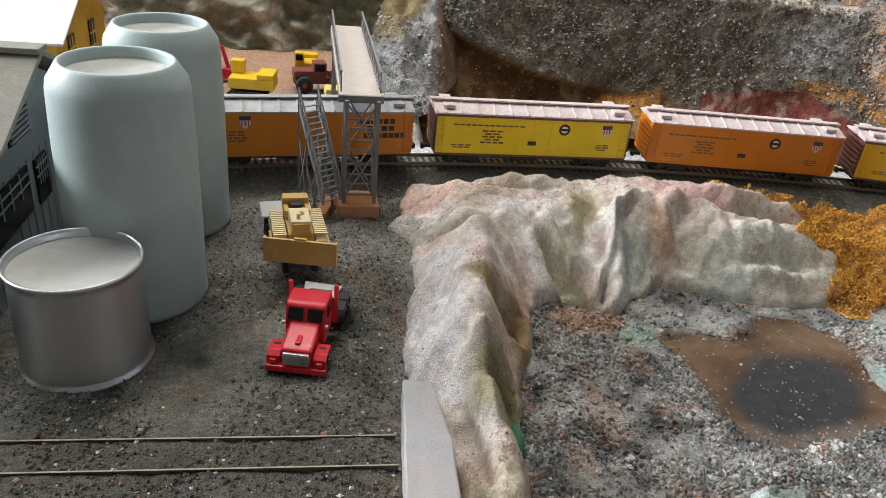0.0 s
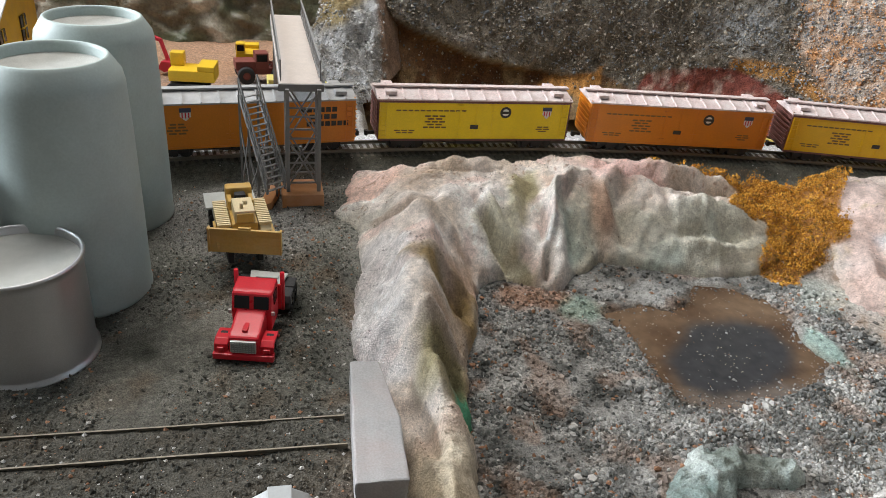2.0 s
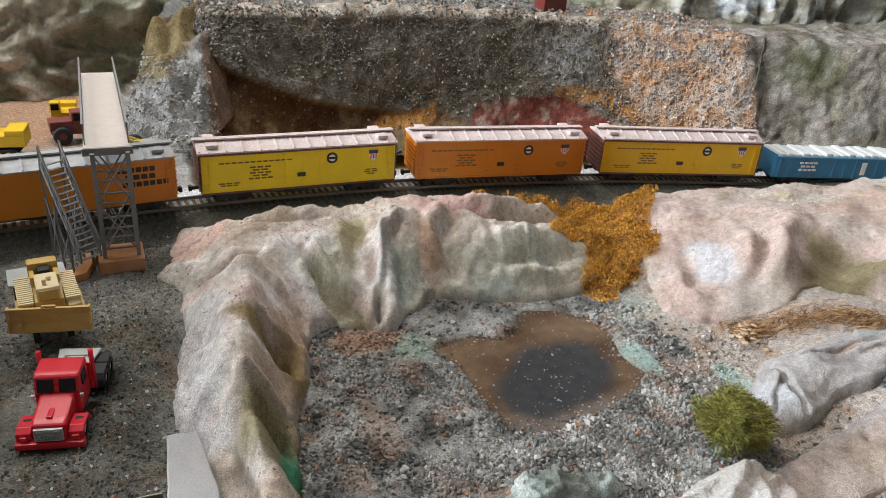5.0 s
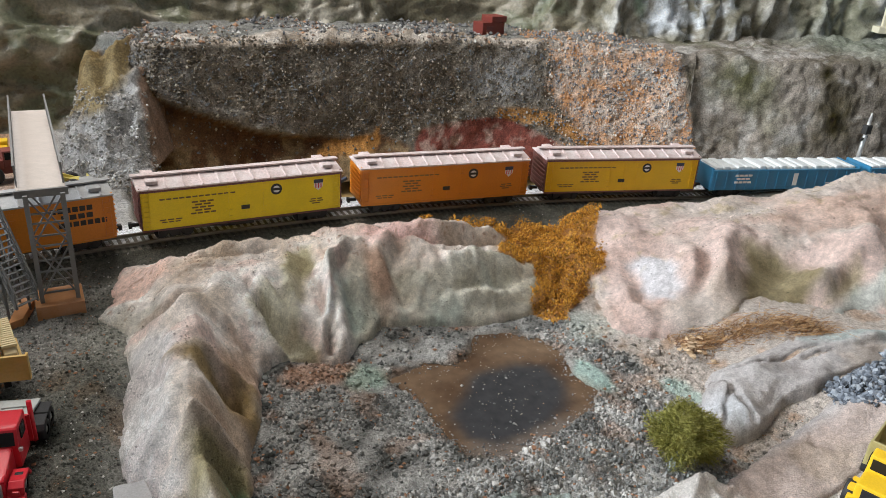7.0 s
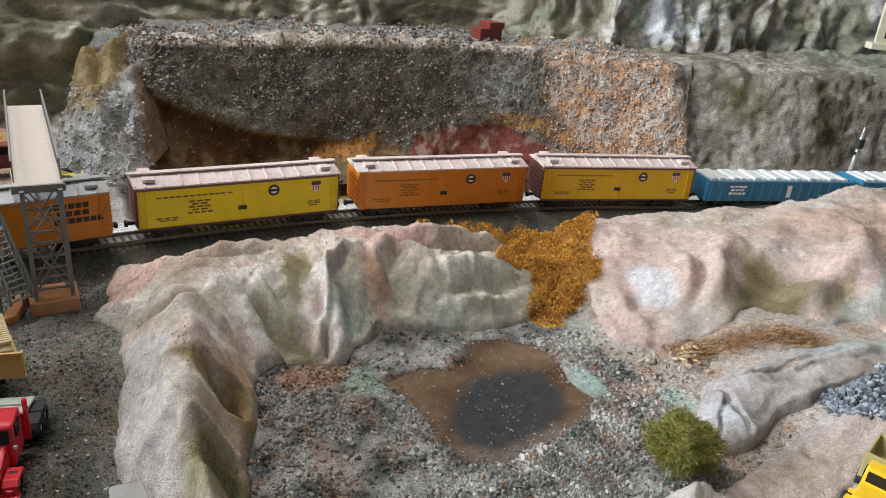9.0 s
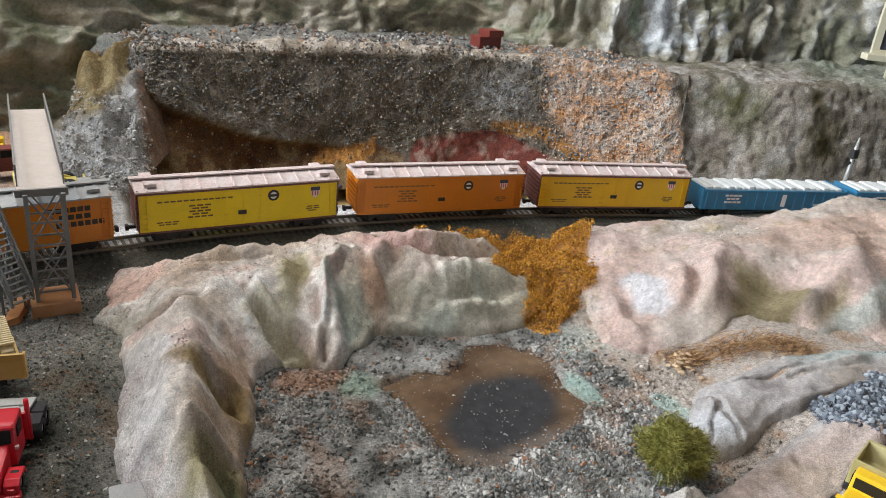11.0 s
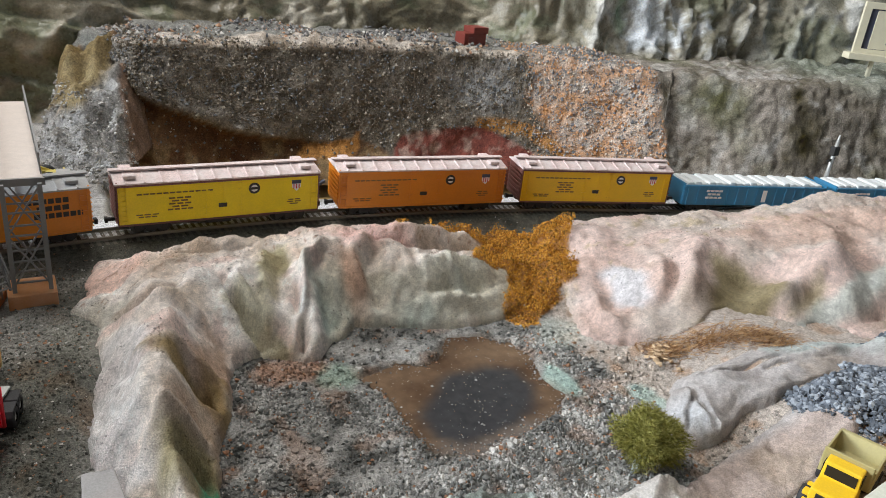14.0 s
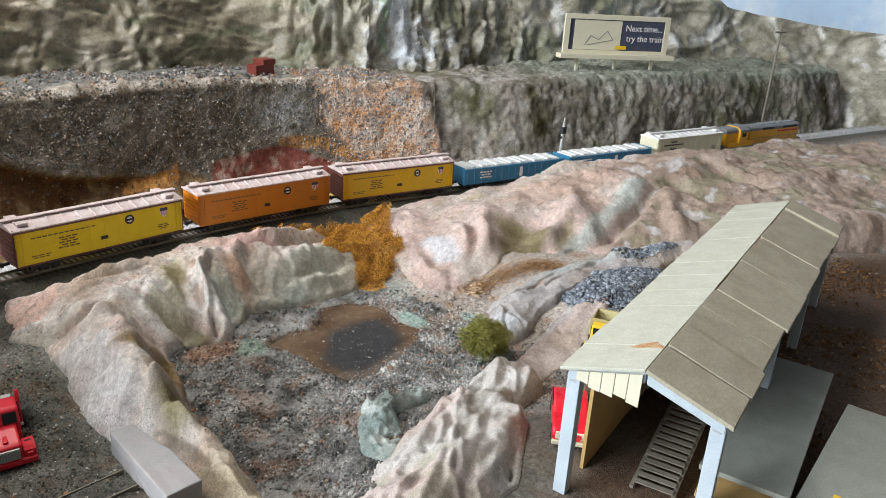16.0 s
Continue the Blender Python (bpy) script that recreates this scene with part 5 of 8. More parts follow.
# painted sky, layout edge, and an unseen room added to govern bounced light
SKY = surface("painted_sky", (0.45, 0.6, 0.78), 0.7, fine=30, coarse=4, vary=0.06, bump=0.05, dirt=(0.85, 0.88, 0.9), dirt_amount=0.9, dirt_scale=5)
tagged(part("backdrop_sky", box(2.3, 2.33, -1.2, 1.6, -0.3, 1.2), SKY), "pale blue painted sky board with white clouds", "backdrop", kind="structure")
for nm, b in (("wall_west", None), ("wall_east", box(2.6, 2.7, -2.0, 2.6, -1.0, 1.6)), ("wall_north", box(-2.5, 2.7, 2.5, 2.6, -1.0, 1.6)), ("wall_south", box(-2.5, 2.7, -2.1, -2.0, -1.0, 1.6))):
    if b is None:
        b = B()
        for y0, y1, z0, z1 in ((-2.0, 0.0, -1.0, 1.6), (2.4, 2.5, -1.0, 1.6), (0.0, 2.4, -1.0, 0.05), (0.0, 2.4, 1.45, 1.6)):
            add_box(b, -2.5, -2.4, y0, y1, z0, z1)
    tagged(part(nm, b, "wallpaint"), "plain dark unseen room wall, added to limit bounced light", "wall", kind="structure")
tagged(part("ceiling", box(-2.6, 2.8, -2.2, 2.7, 1.6, 1.7), "whitepaint"), "plain grey unseen ceiling, added to bounce light", "ceiling", kind="structure")
tagged(part("floor", box(-2.6, 2.8, -2.2, 2.7, -1.1, -1.0), "boards"), "brown boarded floor, unseen, added to close the room", "floor", kind="structure")
tagged(part("layout_table", box(-1.0, 1.75, -0.34, 1.1, -0.12, -0.06), "timber"), "timber table top under the model railway", "table", kind="structure")


# ---------------------------------------------------------------- pond, stones, moss
def make_pond():
    n = 150
    xs, ys = np.linspace(0.16, 0.295, n), np.linspace(0.23, 0.365, n)
    x, y = np.meshgrid(xs, ys, indexing="ij")
    keep = (area(x, y, POND, 0.006, 0.003, 90, 21) > 0.12).ravel()
    z = np.full_like(x, -0.0156)
    dark = area(x, y, POND_DEEP, 0.014, 0.006, 50, 182)
    c = mixc(mixc((0.09, 0.052, 0.03), (0.17, 0.11, 0.068), 0.5 + fbm(x, y, 0, 40, 4, 183)), (0.045, 0.045, 0.048), dark)
    c = mixc(c, (0.17, 0.15, 0.135), sm((0.272 - y + 0.02 * fbm(x, y, 0, 50, 3, 184)) / 0.025) * (1 - dark) * 0.8)
    f = grid_faces(n, n, None)
    f = f[keep[f].all(1)]
    v = np.stack([x, y, z], -1).reshape(-1, 3)
    used = np.unique(f)
    back = np.zeros(len(v), dtype=int)
    back[used] = np.arange(len(used))
    tagged(from_arrays("water", v[used], back[f], M["pond"], c.reshape(-1, 3)[used]), "shallow brown and black resin puddle with floating grit", "pond", kind="structure")


make_pond()


def pond_free(x, y):
    return np.clip(1 - area(x, y, POND, 0.006, 0.004, 90, 21) * (0.98 - 0.35 * sm((0.262 - y) / 0.015)), 0.01, 1)


def pit_mask(x, y):
    pit, q, b = ground_parts(x, y)
    clear = (west_height(x, y) < 0.0012) * (crag_height(x, y) < 0.0012) * (east_height(x, y) < 0.0012)
    patch = 1 - 0.8 * blob(x, y, 0.285, 0.283, 0.007, 0.018, 0.7, 0.6, 41, 90)
    fall = 1 - 0.75 * sm((x - 0.285) / 0.05)
    return (0.15 + 0.85 * pit) * pond_free(x, y) * clear * patch * fall * (0.12 + 0.88 * sm(0.5 + 1.6 * fbm(x, y, 0, 40, 4, 191)))


def yard_mask(x, y):
    pit, q, b = ground_parts(x, y)
    return (1 - pit) * (1 - b) * (1 - q) * (west_height(x, y) < 0.0012) * sm(0.45 + fbm(x, y, 0, 30, 3, 192) + 0.8 * sm((x + 0.05) / 0.06))


def grain_tint(p, rng):
    """Each grain takes the colour of the ground under it, lighter or darker, and some their own."""
    c = ground_colour(p[:, 0], p[:, 1], p[:, 2])
    own = rng.uniform(0, 1, len(p))
    c = c * rng.uniform(0.4, 1.5, (len(p), 1))
    c[own < 0.05] = (0.33, 0.18, 0.11)
    c[own > 0.955] = (0.5, 0.48, 0.45)
    c[(own > 0.6) & (own < 0.85)] *= np.array([0.62, 0.65, 0.65])
    return c


def bed_mask(x, y):
    off = np.abs(y - track_y(x))
    return sm((0.034 - off) / 0.01)


P, S = stones_on(ground_height, 0.07, 0.37, 0.13, 0.4, 110000, RNG, 0.0003, 0.0013, pit_mask)
tagged(scatter("gravel", P, S, M["grain"], RNG, 0.8, 0.35, sharp=True, tint=grain_tint(P, RNG)), "loose dark grey and rusty gravel on the pit floor", "gravel", kind="stuff")
P, S = stones_on(ground_height, 0.07, 0.34, 0.13, 0.4, 30000, RNG, 0.0006, 0.0019, lambda x, y: pit_mask(x, y) * sm((fbm(x, y, 0, 55, 4, 196) + 0.05) / 0.3), 0.35)
tagged(scatter("gravel_clods", P, S, M["grain"], RNG, 0.85, 0.4, tint=0.95 * grain_tint(P, RNG)), "rounded dark grey clods among the pit gravel", "gravel", kind="stuff")
P, S = stones_on(lambda x, y: 0 * x - 0.0156, 0.165, 0.29, 0.238, 0.358, 9000, RNG, 0.0002, 0.0009, lambda x, y: area(x, y, POND, 0.004, 0.003, 90, 21) * (0.025 + 0.5 * sm((0.268 - y) / 0.03) + 0.6 * sm((0.006 - inside(x, y, POND)) / 0.006)), 0.4)
tagged(scatter("pond_grit", P, S, M["gravel"], RNG, sharp=True), "pale grit scattered over the puddle", "gravel", kind="stuff")
P, S = stones_on(ground_height, -0.16, 0.06, 0.13, 0.49, 60000, RNG, 0.0002, 0.0010, yard_mask)
tagged(scatter("sand_grains", P, S, M["grain"], RNG, 0.8, 0.35, sharp=True, tint=grain_tint(P, RNG)), "coarse grey sand grains over the yard", "gravel", kind="stuff")
P, S = stones_on(ground_height, -0.3, 0.9, 0.3, 0.6, 48000, RNG, 0.00025, 0.0008, bed_mask)
tagged(scatter("ballast", P, S, M["grain"], RNG, 0.8, 0.35, sharp=True, tint=grain_tint(P, RNG)), "fine pale grey track ballast", "ballast", kind="stuff")


def stones_on_sheet(sheet, n, test, lo, hi, rng, lift=0.2):
    """Stones stuck to a rock face where test(x, y, z) holds."""
    me = sheet.data
    co = np.empty(len(me.vertices) * 3)
    me.vertices.foreach_get("co", co)
    co = co.reshape(-1, 3)
    w = np.clip(test(co[:, 0], co[:, 1], co[:, 2]), 0, 1)
    pick = rng.choice(len(co), n, p=w / w.sum())
    s = lo + (hi - lo) * rng.uniform(0, 1, n) ** 3
    return co[pick] + rng.normal(0, 0.0014, (n, 3)) + np.array([0, -1, 0.3]) * (s * lift)[:, None], s


P, S = stones_on_sheet(WALL, 16000, lambda x, y, z: (x > 0.09) * (x < 0.56) * (z > -0.03) * (z < 0.1) * (0.12 + 0.88 * sm((z - wedge_edge(x)) / 0.006)) * (inside(x, z, RED_CLAY) < 0.0), 0.0005, 0.0019, RNG)
tagged(scatter("face_stones", P, S, M["wallstone"], RNG, 1.0, 0.35, sharp=True), "small stones stuck in the grey quarry face", "gravel", kind="stuff")
P, S = stones_on_sheet(WALL, 11000, lambda x, y, z: sm((x - 0.545) / 0.02) * (x < 0.681) * (z > -0.02) * (z < 0.112), 0.0005, 0.0019, RNG)
tagged(scatter("scree_stones", P, S, M["orangestone"], RNG, 1.0, 0.35, sharp=True), "orange and grey scree stones on the quarry face", "gravel", kind="stuff")
P, S = stones_on_sheet(WALL, 5200, lambda x, y, z: (x > 0.06) * (x < 0.62) * (z > 0.097) * (y > 0.79) * sm(0.5 + fbm(x, y, 0, 20, 2, 193)), 0.0006, 0.003, RNG)
tagged(scatter("ledge_stones", P, S, M["gravel"], RNG, 0.8, 0.35, sharp=True), "grey rubble along the quarry's upper ledge", "gravel", kind="stuff")


SLOPE = [o for o in scene.objects if o.name == "scree_slope"][0]
P, S = stones_on_sheet(SLOPE, 2600, lambda x, y, z: (z < 0.055) * (x < 0.1), 0.0006, 0.0018, RNG)
tagged(scatter("slope_stones", P, S, M["ballast"], RNG, 0.9), "pale grey stones on the scree slope", "gravel", kind="stuff")


GRAVEL_PILE = [(0.372, 0.196), (0.4, 0.202), (0.43, 0.204), (0.462, 0.182), (0.49, 0.16), (0.455, 0.148), (0.4, 0.148), (0.394, 0.172)]
GRAVEL_STRIP = [(0.468, 0.219), (0.536, 0.184), (0.51, 0.176), (0.474, 0.203)]


def pile_z(x, y):
    return ground_height(x, y) + np.maximum(np.maximum(crag_height(x, y), east_height(x, y)), 0.012 * area(x, y, GRAVEL_PILE, 0.03, 0.01))


P, S = stones_on(pile_z, 0.365, 0.545, 0.14, 0.225, 21000, RNG, 0.0006, 0.0021, lambda x, y: np.maximum(area(x, y, GRAVEL_PILE, 0.012, 0.02, 60, 198), 0.7 * area(x, y, GRAVEL_STRIP, 0.012, 0.015, 60, 199)))
tagged(scatter("coal_gravel", P, S, M["bluegravel"], RNG, 0.8, 0.4), "blue-grey crushed stone pile", "gravel pile", kind="stuff")


def moss_z(x, y):
    return ground_height(x, y) + np.maximum(west_height(x, y), east_height(x, y)) + 0.011 * RNG.uniform(0.2, 1, len(x)) * sm(0.3 + 1.9 * fbm(x, y, 0, 95, 3, 204))


def hill_grit(name, box4, n, height, colour, label):
    """Sand thrown into the wet paint of a plaster hill."""
    p, s = stones_on(lambda x, y: ground_height(x, y) + height(x, y), *box4, n, RNG, 0.00016, 0.0007, lambda x, y: (height(x, y) > 0.003) * sm(0.35 + 1.5 * fbm(x, y, 0, 45, 3, 197)), 0.2)
    c = colour(p[:, 0], p[:, 1], p[:, 2], p[:, 2]) * RNG.uniform(0.4, 1.25, (len(p), 1))
    tagged(scatter(name, p, s, M["grain"], RNG, 0.9, 0.35, sharp=True, tint=c), label, "sand", kind="stuff")


hill_grit("hill_sand", (0.0, 0.345, 0.13, 0.5), 60000, west_height, west_colour, "sand grains stuck to the painted hillside")
hill_grit("bank_sand", (0.29, 0.75, 0.2, 0.48), 40000, east_height, east_colour, "sand grains stuck to the long painted bank")
P, S = stones_on(ground_height, 0.26, 0.75, -0.2, 0.17, 34000, RNG, 0.0005, 0.0019, lambda x, y: sm(0.35 + 1.5 * fbm(x, y, 0, 18, 4, 195)) * (crag_height(x, y) < 0.0012) * (east_height(x, y) < 0.0012))
tagged(scatter("earth_clumps", P, S, M["earth"], RNG, 0.9, 0.5, sharp=True), "rusty brown crumbs of turf and earth round the shed", "earth", kind="stuff")
P, S = stones_on(moss_z, 0.23, 0.41, 0.32, 0.485, 85000, RNG, 0.00022, 0.0008, moss_mask, 0.6)
tagged(scatter("ground_moss", P, S, M["moss"], RNG, 1.1, 0.6, sharp=True), "rusty orange foam moss on the hillside", "moss", kind="stuff")


# ---------------------------------------------------------------- track
def sweep_rail(name, offset, s0, s1, n, parent, width=0.0009, z0=RAIL_TOP - 0.0024, z1=RAIL_TOP):
    prof = [(-width, z0), (width, z0), (width * 0.45, z0 + 0.0006), (width * 0.45, z1 - 0.0008), (width * 0.7, z1 - 0.0006), (width * 0.7, z1), (-width * 0.7, z1), (-width * 0.7, z1 - 0.0006), (-width * 0.45, z1 - 0.0008), (-width * 0.45, z0 + 0.0006)]
    v = []
    for s in np.linspace(s0, s1, n):
        x, y, a = track_at(s)
        nx, ny = -math.sin(radians(a)), math.cos(radians(a))
        v += [(x + nx * (offset + p), y + ny * (offset + p), z) for p, z in prof]
    k = len(prof)
    f = [[i * k + j, i * k + (j + 1) % k, (i + 1) * k + (j + 1) % k, (i + 1) * k + j] for i in range(n - 1) for j in range(k)]
    ob = from_arrays(name, v, f, M["rail"], smooth=False)
    ob.parent = parent
    return ob


main_track = thing("railway_track", "curved model railway track with dull metal rails on ballast", "railway track")
for off in (-0.00825, 0.00825):
    sweep_rail("rail", off, -1.05, 1.4, 200, main_track)
tie_mesh = box(-0.0012, 0.0012, -0.0145, 0.0145, -0.0018, 0.0, bevel=0.0002)
tie0 = part("sleeper", tie_mesh, "tie", main_track)
TIE_S = np.arange(-0.45, 0.95, 0.0052)
for k, s in enumerate(TIE_S):
    x, y, a = track_at(float(s))
    ob = tie0 if k == 0 else new("sleeper", tie0.data)
    ob.parent = main_track
    ob.matrix_basis = pose(x, y, RAIL_TOP - 0.0033, 0, 0, a + random.uniform(-1.5, 1.5))

siding = thing("siding_track", "half-buried siding rails in the sandy yard", "railway track")
for y in (0.2375, 0.221):
    b = B()
    add_box(b, -0.5, 0.018, y - 0.0002, y + 0.0002, -0.001, 0.0012)
    add_box(b, -0.5, 0.018, y - 0.0004, y + 0.0004, 0.0012, 0.0016, bevel=0.0001)
    part("rail", b, "rail", siding)


# ---------------------------------------------------------------- yard: silos and tank
def silo(name, x, y, r, h, label):
    ob = thing(name, label, "silo", "painted can silos", pose(x, y, ground_z(x, y) - 0.001))
    R = r
    part("shell", add_lathe(B(), [(R * 0.97, 0), (R, 0.0012), (R, 0.003), (R * 0.985, 0.0042), (R * 0.985, h * 0.3), (R * 0.97, h * 0.7), (R * 0.95, h * 0.86), (R * 0.945, h * 0.9), (R * 0.92, h * 0.935), (R * 0.8, h * 0.985), (R * 0.775, h * 0.996), (R * 0.75, h), (R * 0.725, h * 0.997), (R * 0.715, h * 0.985), (R * 0.7, h * 0.95)], 64), "silo", ob)
    part("top", add_lathe(B(), [(R * 0.702, h * 0.956), (R * 0.5, h * 0.946), (R * 0.25, h * 0.942), (0, h * 0.94)], 64), "lid", ob, "dusty dished silo top")
    return ob


silo("storage_silo", -0.103, 0.348, 0.0318, 0.1185, "tall pale green painted can silo in the yard")
silo("storage_silo", -0.101, 0.43, 0.0315, 0.1165, "tall pale green painted can silo behind its twin")
tank = thing("storage_tank", "short dull aluminium tin tank with a dusty lid", "tank", m=pose(-0.114, 0.2935, ground_z(-0.114, 0.2935) - 0.001))
part("shell", add_lathe(B(), [(0.027, 0), (0.0278, 0.0006), (0.0278, 0.0016), (0.0268, 0.0024), (0.0264, 0.004), (0.0262, 0.045), (0.0266, 0.0475), (0.0272, 0.0484), (0.0274, 0.0492), (0.027, 0.05), (0.0262, 0.0499), (0.0257, 0.0488), (0.0254, 0.046)], 64), "tin", tank)
part("lid", add_lathe(B(), [(0.0256, 0.0462), (0.018, 0.0463), (0.008, 0.0464), (0, 0.0464)], 64), "lid", tank, "dusty grey tank lid")

# ---------------------------------------------------------------- concrete ramp beside the hill
b = B()
add_prism(b, [(0.022, 0.26), (0.0345, 0.259), (0.0385, 0.223), (0.037, 0.19), (0.0178, 0.19), (0.0195, 0.22)], -0.003, 0.0118, "z", 0.0008)
bmesh.ops.triangulate(b, faces=b.faces[:])
roughen(b, 3, 0.0004, 260)
tagged(part("concrete_block", b, "concrete"), "long pale grey plaster retaining block with a pink stain", "block")


# ---------------------------------------------------------------- footbridge
def footbridge():
    ob = thing("footbridge", "grey plastic footbridge with stairs on orange brown plinths", "footbridge", m=pose(0.007, 0.447, 0.0, 0, 0, 2))
    z1 = 0.0775
    part("plinth", box(-0.0125, 0.0135, -0.011, 0.014, -0.002, 0.0085, bevel=0.0005), "plinth", ob)
    part("plinth", add_prism(B(), [(-0.0275, -0.018), (-0.0195, -0.014), (-0.013, 0.01), (-0.02, 0.014)], -0.002, 0.005, "z", 0.0004), "plinth", ob)
    post0 = part("post", box(-0.0012, 0.0012, -0.0012, 0.0012, 0, z1 - 0.011, bevel=0.0002), "bridge", ob, m=pose(-0.0085, -0.005, 0.0085))
    for px, py in ((0.0105, -0.005), (-0.0085, 0.011), (0.0105, 0.011)):
        p = new("post", post0.data)
        p.parent, p.matrix_basis = ob, pose(px, py, 0.0085)
    for py in (-0.005, 0.011):
        for a, c in ((0.012, 0.044), (0.044, 0.074)):
            part("brace", add_bar(B(), (-0.0085, py, a), (0.0105, py, c), 0.0009, 0.0009), "bridge", ob)
            part("brace", add_bar(B(), (0.0105, py, a), (-0.0085, py, c), 0.0009, 0.0009), "bridge", ob)
        for z in (0.0145, 0.028, 0.044, 0.058):
            part("crossbar", add_bar(B(), (-0.0085, py, z), (0.0105, py, z), 0.001, 0.001), "bridge", ob)
    for px in (-0.0085, 0.0105):
        for a, c in ((0.012, 0.044), (0.044, 0.074)):
            part("brace", add_bar(B(), (px, -0.005, a), (px, 0.011, c), 0.0009, 0.0009), "bridge", ob)
            part("brace", add_bar(B(), (px, 0.011, a), (px, -0.005, c), 0.0009, 0.0009), "bridge", ob)
    part("deck", box(-0.0125, 0.0125, -0.0015, 0.185, z1 - 0.0022, z1, bevel=0.0003), "deck", ob, "dusty tan walkway")
    for px in (-0.012, 0.012):
        part("girder", box(px - 0.0008, px + 0.0008, 0.0, 0.183, z1 - 0.0055, z1 - 0.0022), "bridge", ob)
    part("end_beam", box(-0.0135, 0.0135, -0.003, -0.0015, z1 - 0.0045, z1 - 0.0002), "bridge", ob)
    for px in (-0.0118, 0.0118):
        r = B()
        for yy in np.linspace(0.004, 0.18, 23):
            add_bar(r, (px, yy, z1), (px, yy, z1 + 0.0125), 0.0007, 0.0007)
        for zz in (0.003, 0.0125):
            add_bar(r, (px, 0.003, z1 + zz), (px, 0.181, z1 + zz), 0.0011 if zz > 0.01 else 0.0008, 0.0009)
        for yy in np.linspace(0.004, 0.164, 11):
            add_bar(r, (px, yy, z1 + 0.003), (px, yy + 0.016, z1 + 0.0125), 0.0006, 0.0006)
        part("railing", r, "bridge", ob)
    # far legs of the span
    for px in (-0.01, 0.01):
        part("far_leg", add_bar(B(), (px, 0.15, -0.001), (px, 0.15, z1 - 0.0055), 0.0024, 0.0024), "bridge", ob)
        part("far_leg", add_bar(B(), (px, 0.178, -0.001), (px, 0.178, z1 - 0.0055), 0.0024, 0.0024), "bridge", ob)
    # stairs that climb beside the tower to a side landing
    top, foot = Vector((-0.031, 0.012, 0.067)), Vector((-0.016, -0.0125, 0.012))
    side = Vector((0.0055, 0.004, 0))
    for q in (-side, side):
        st = B()
        add_bar(st, top + q, foot + q, 0.0008, 0.0022)
        part("stringer", st, "bridge", ob)
        rl = B()
        up = Vector((0, 0, 0.0105))
        add_bar(rl, top + q + up, foot + q + up, 0.0009, 0.0009)
        add_bar(rl, top + q + up * 0.5, foot + q + up * 0.5, 0.0006, 0.0006)
        for k in range(8):
            c = top + (foot - top) * k / 7 + q
            add_bar(rl, c, c + up, 0.0008, 0.0008)
        part("railing", rl, "bridge", ob)
    n = 17
    for k in range(n):
        c = top + (foot - top) * (k + 0.5) / n
        tread = B()
        add_bar(tread, c - side, c + side, 0.0019, 0.0005)
        part("tread", tread, "bridge", ob)
    for k in (0.0, 0.33, 0.66):
        for q in (-side, side):
            c = top + (foot - top) * k + q
            part("stair_leg", add_bar(B(), (c.x, c.y, 0.003), (c.x, c.y, c.z), 0.0014, 0.0014), "bridge", ob)
    for k in (0.0, 0.33):
        for q in (-side, side):
            a, c = top + (foot - top) * k + q, top + (foot - top) * (k + 0.33) + q
            part("brace", add_bar(B(), (a.x, a.y, 0.008), (c.x, c.y, c.z - 0.004), 0.0008, 0.0008), "bridge", ob)
            part("brace", add_bar(B(), (c.x, c.y, 0.008), (a.x, a.y, a.z - 0.018), 0.0008, 0.0008), "bridge", ob)
    return ob


footbridge()


# ---------------------------------------------------------------- vehicles
def wheel(parent, x, y, r, w, tyre="black", hub="chrome", z=None):
    t = part("tyre", add_lathe(B(), [(r * 0.45, -w / 2), (r * 0.9, -w / 2), (r, -w * 0.35), (r, w * 0.35), (r * 0.9, w / 2), (r * 0.45, w / 2)], 24), tyre, parent, m=pose(x, y, r if z is None else z, 90, 0, 0))
    part("rim", add_lathe(B(), [(0, -w * 0.42), (r * 0.25, -w * 0.46), (r * 0.5, -w * 0.4), (r * 0.5, w * 0.4), (r * 0.25, w * 0.46), (0, w * 0.42)], 16), hub, t)
    return t


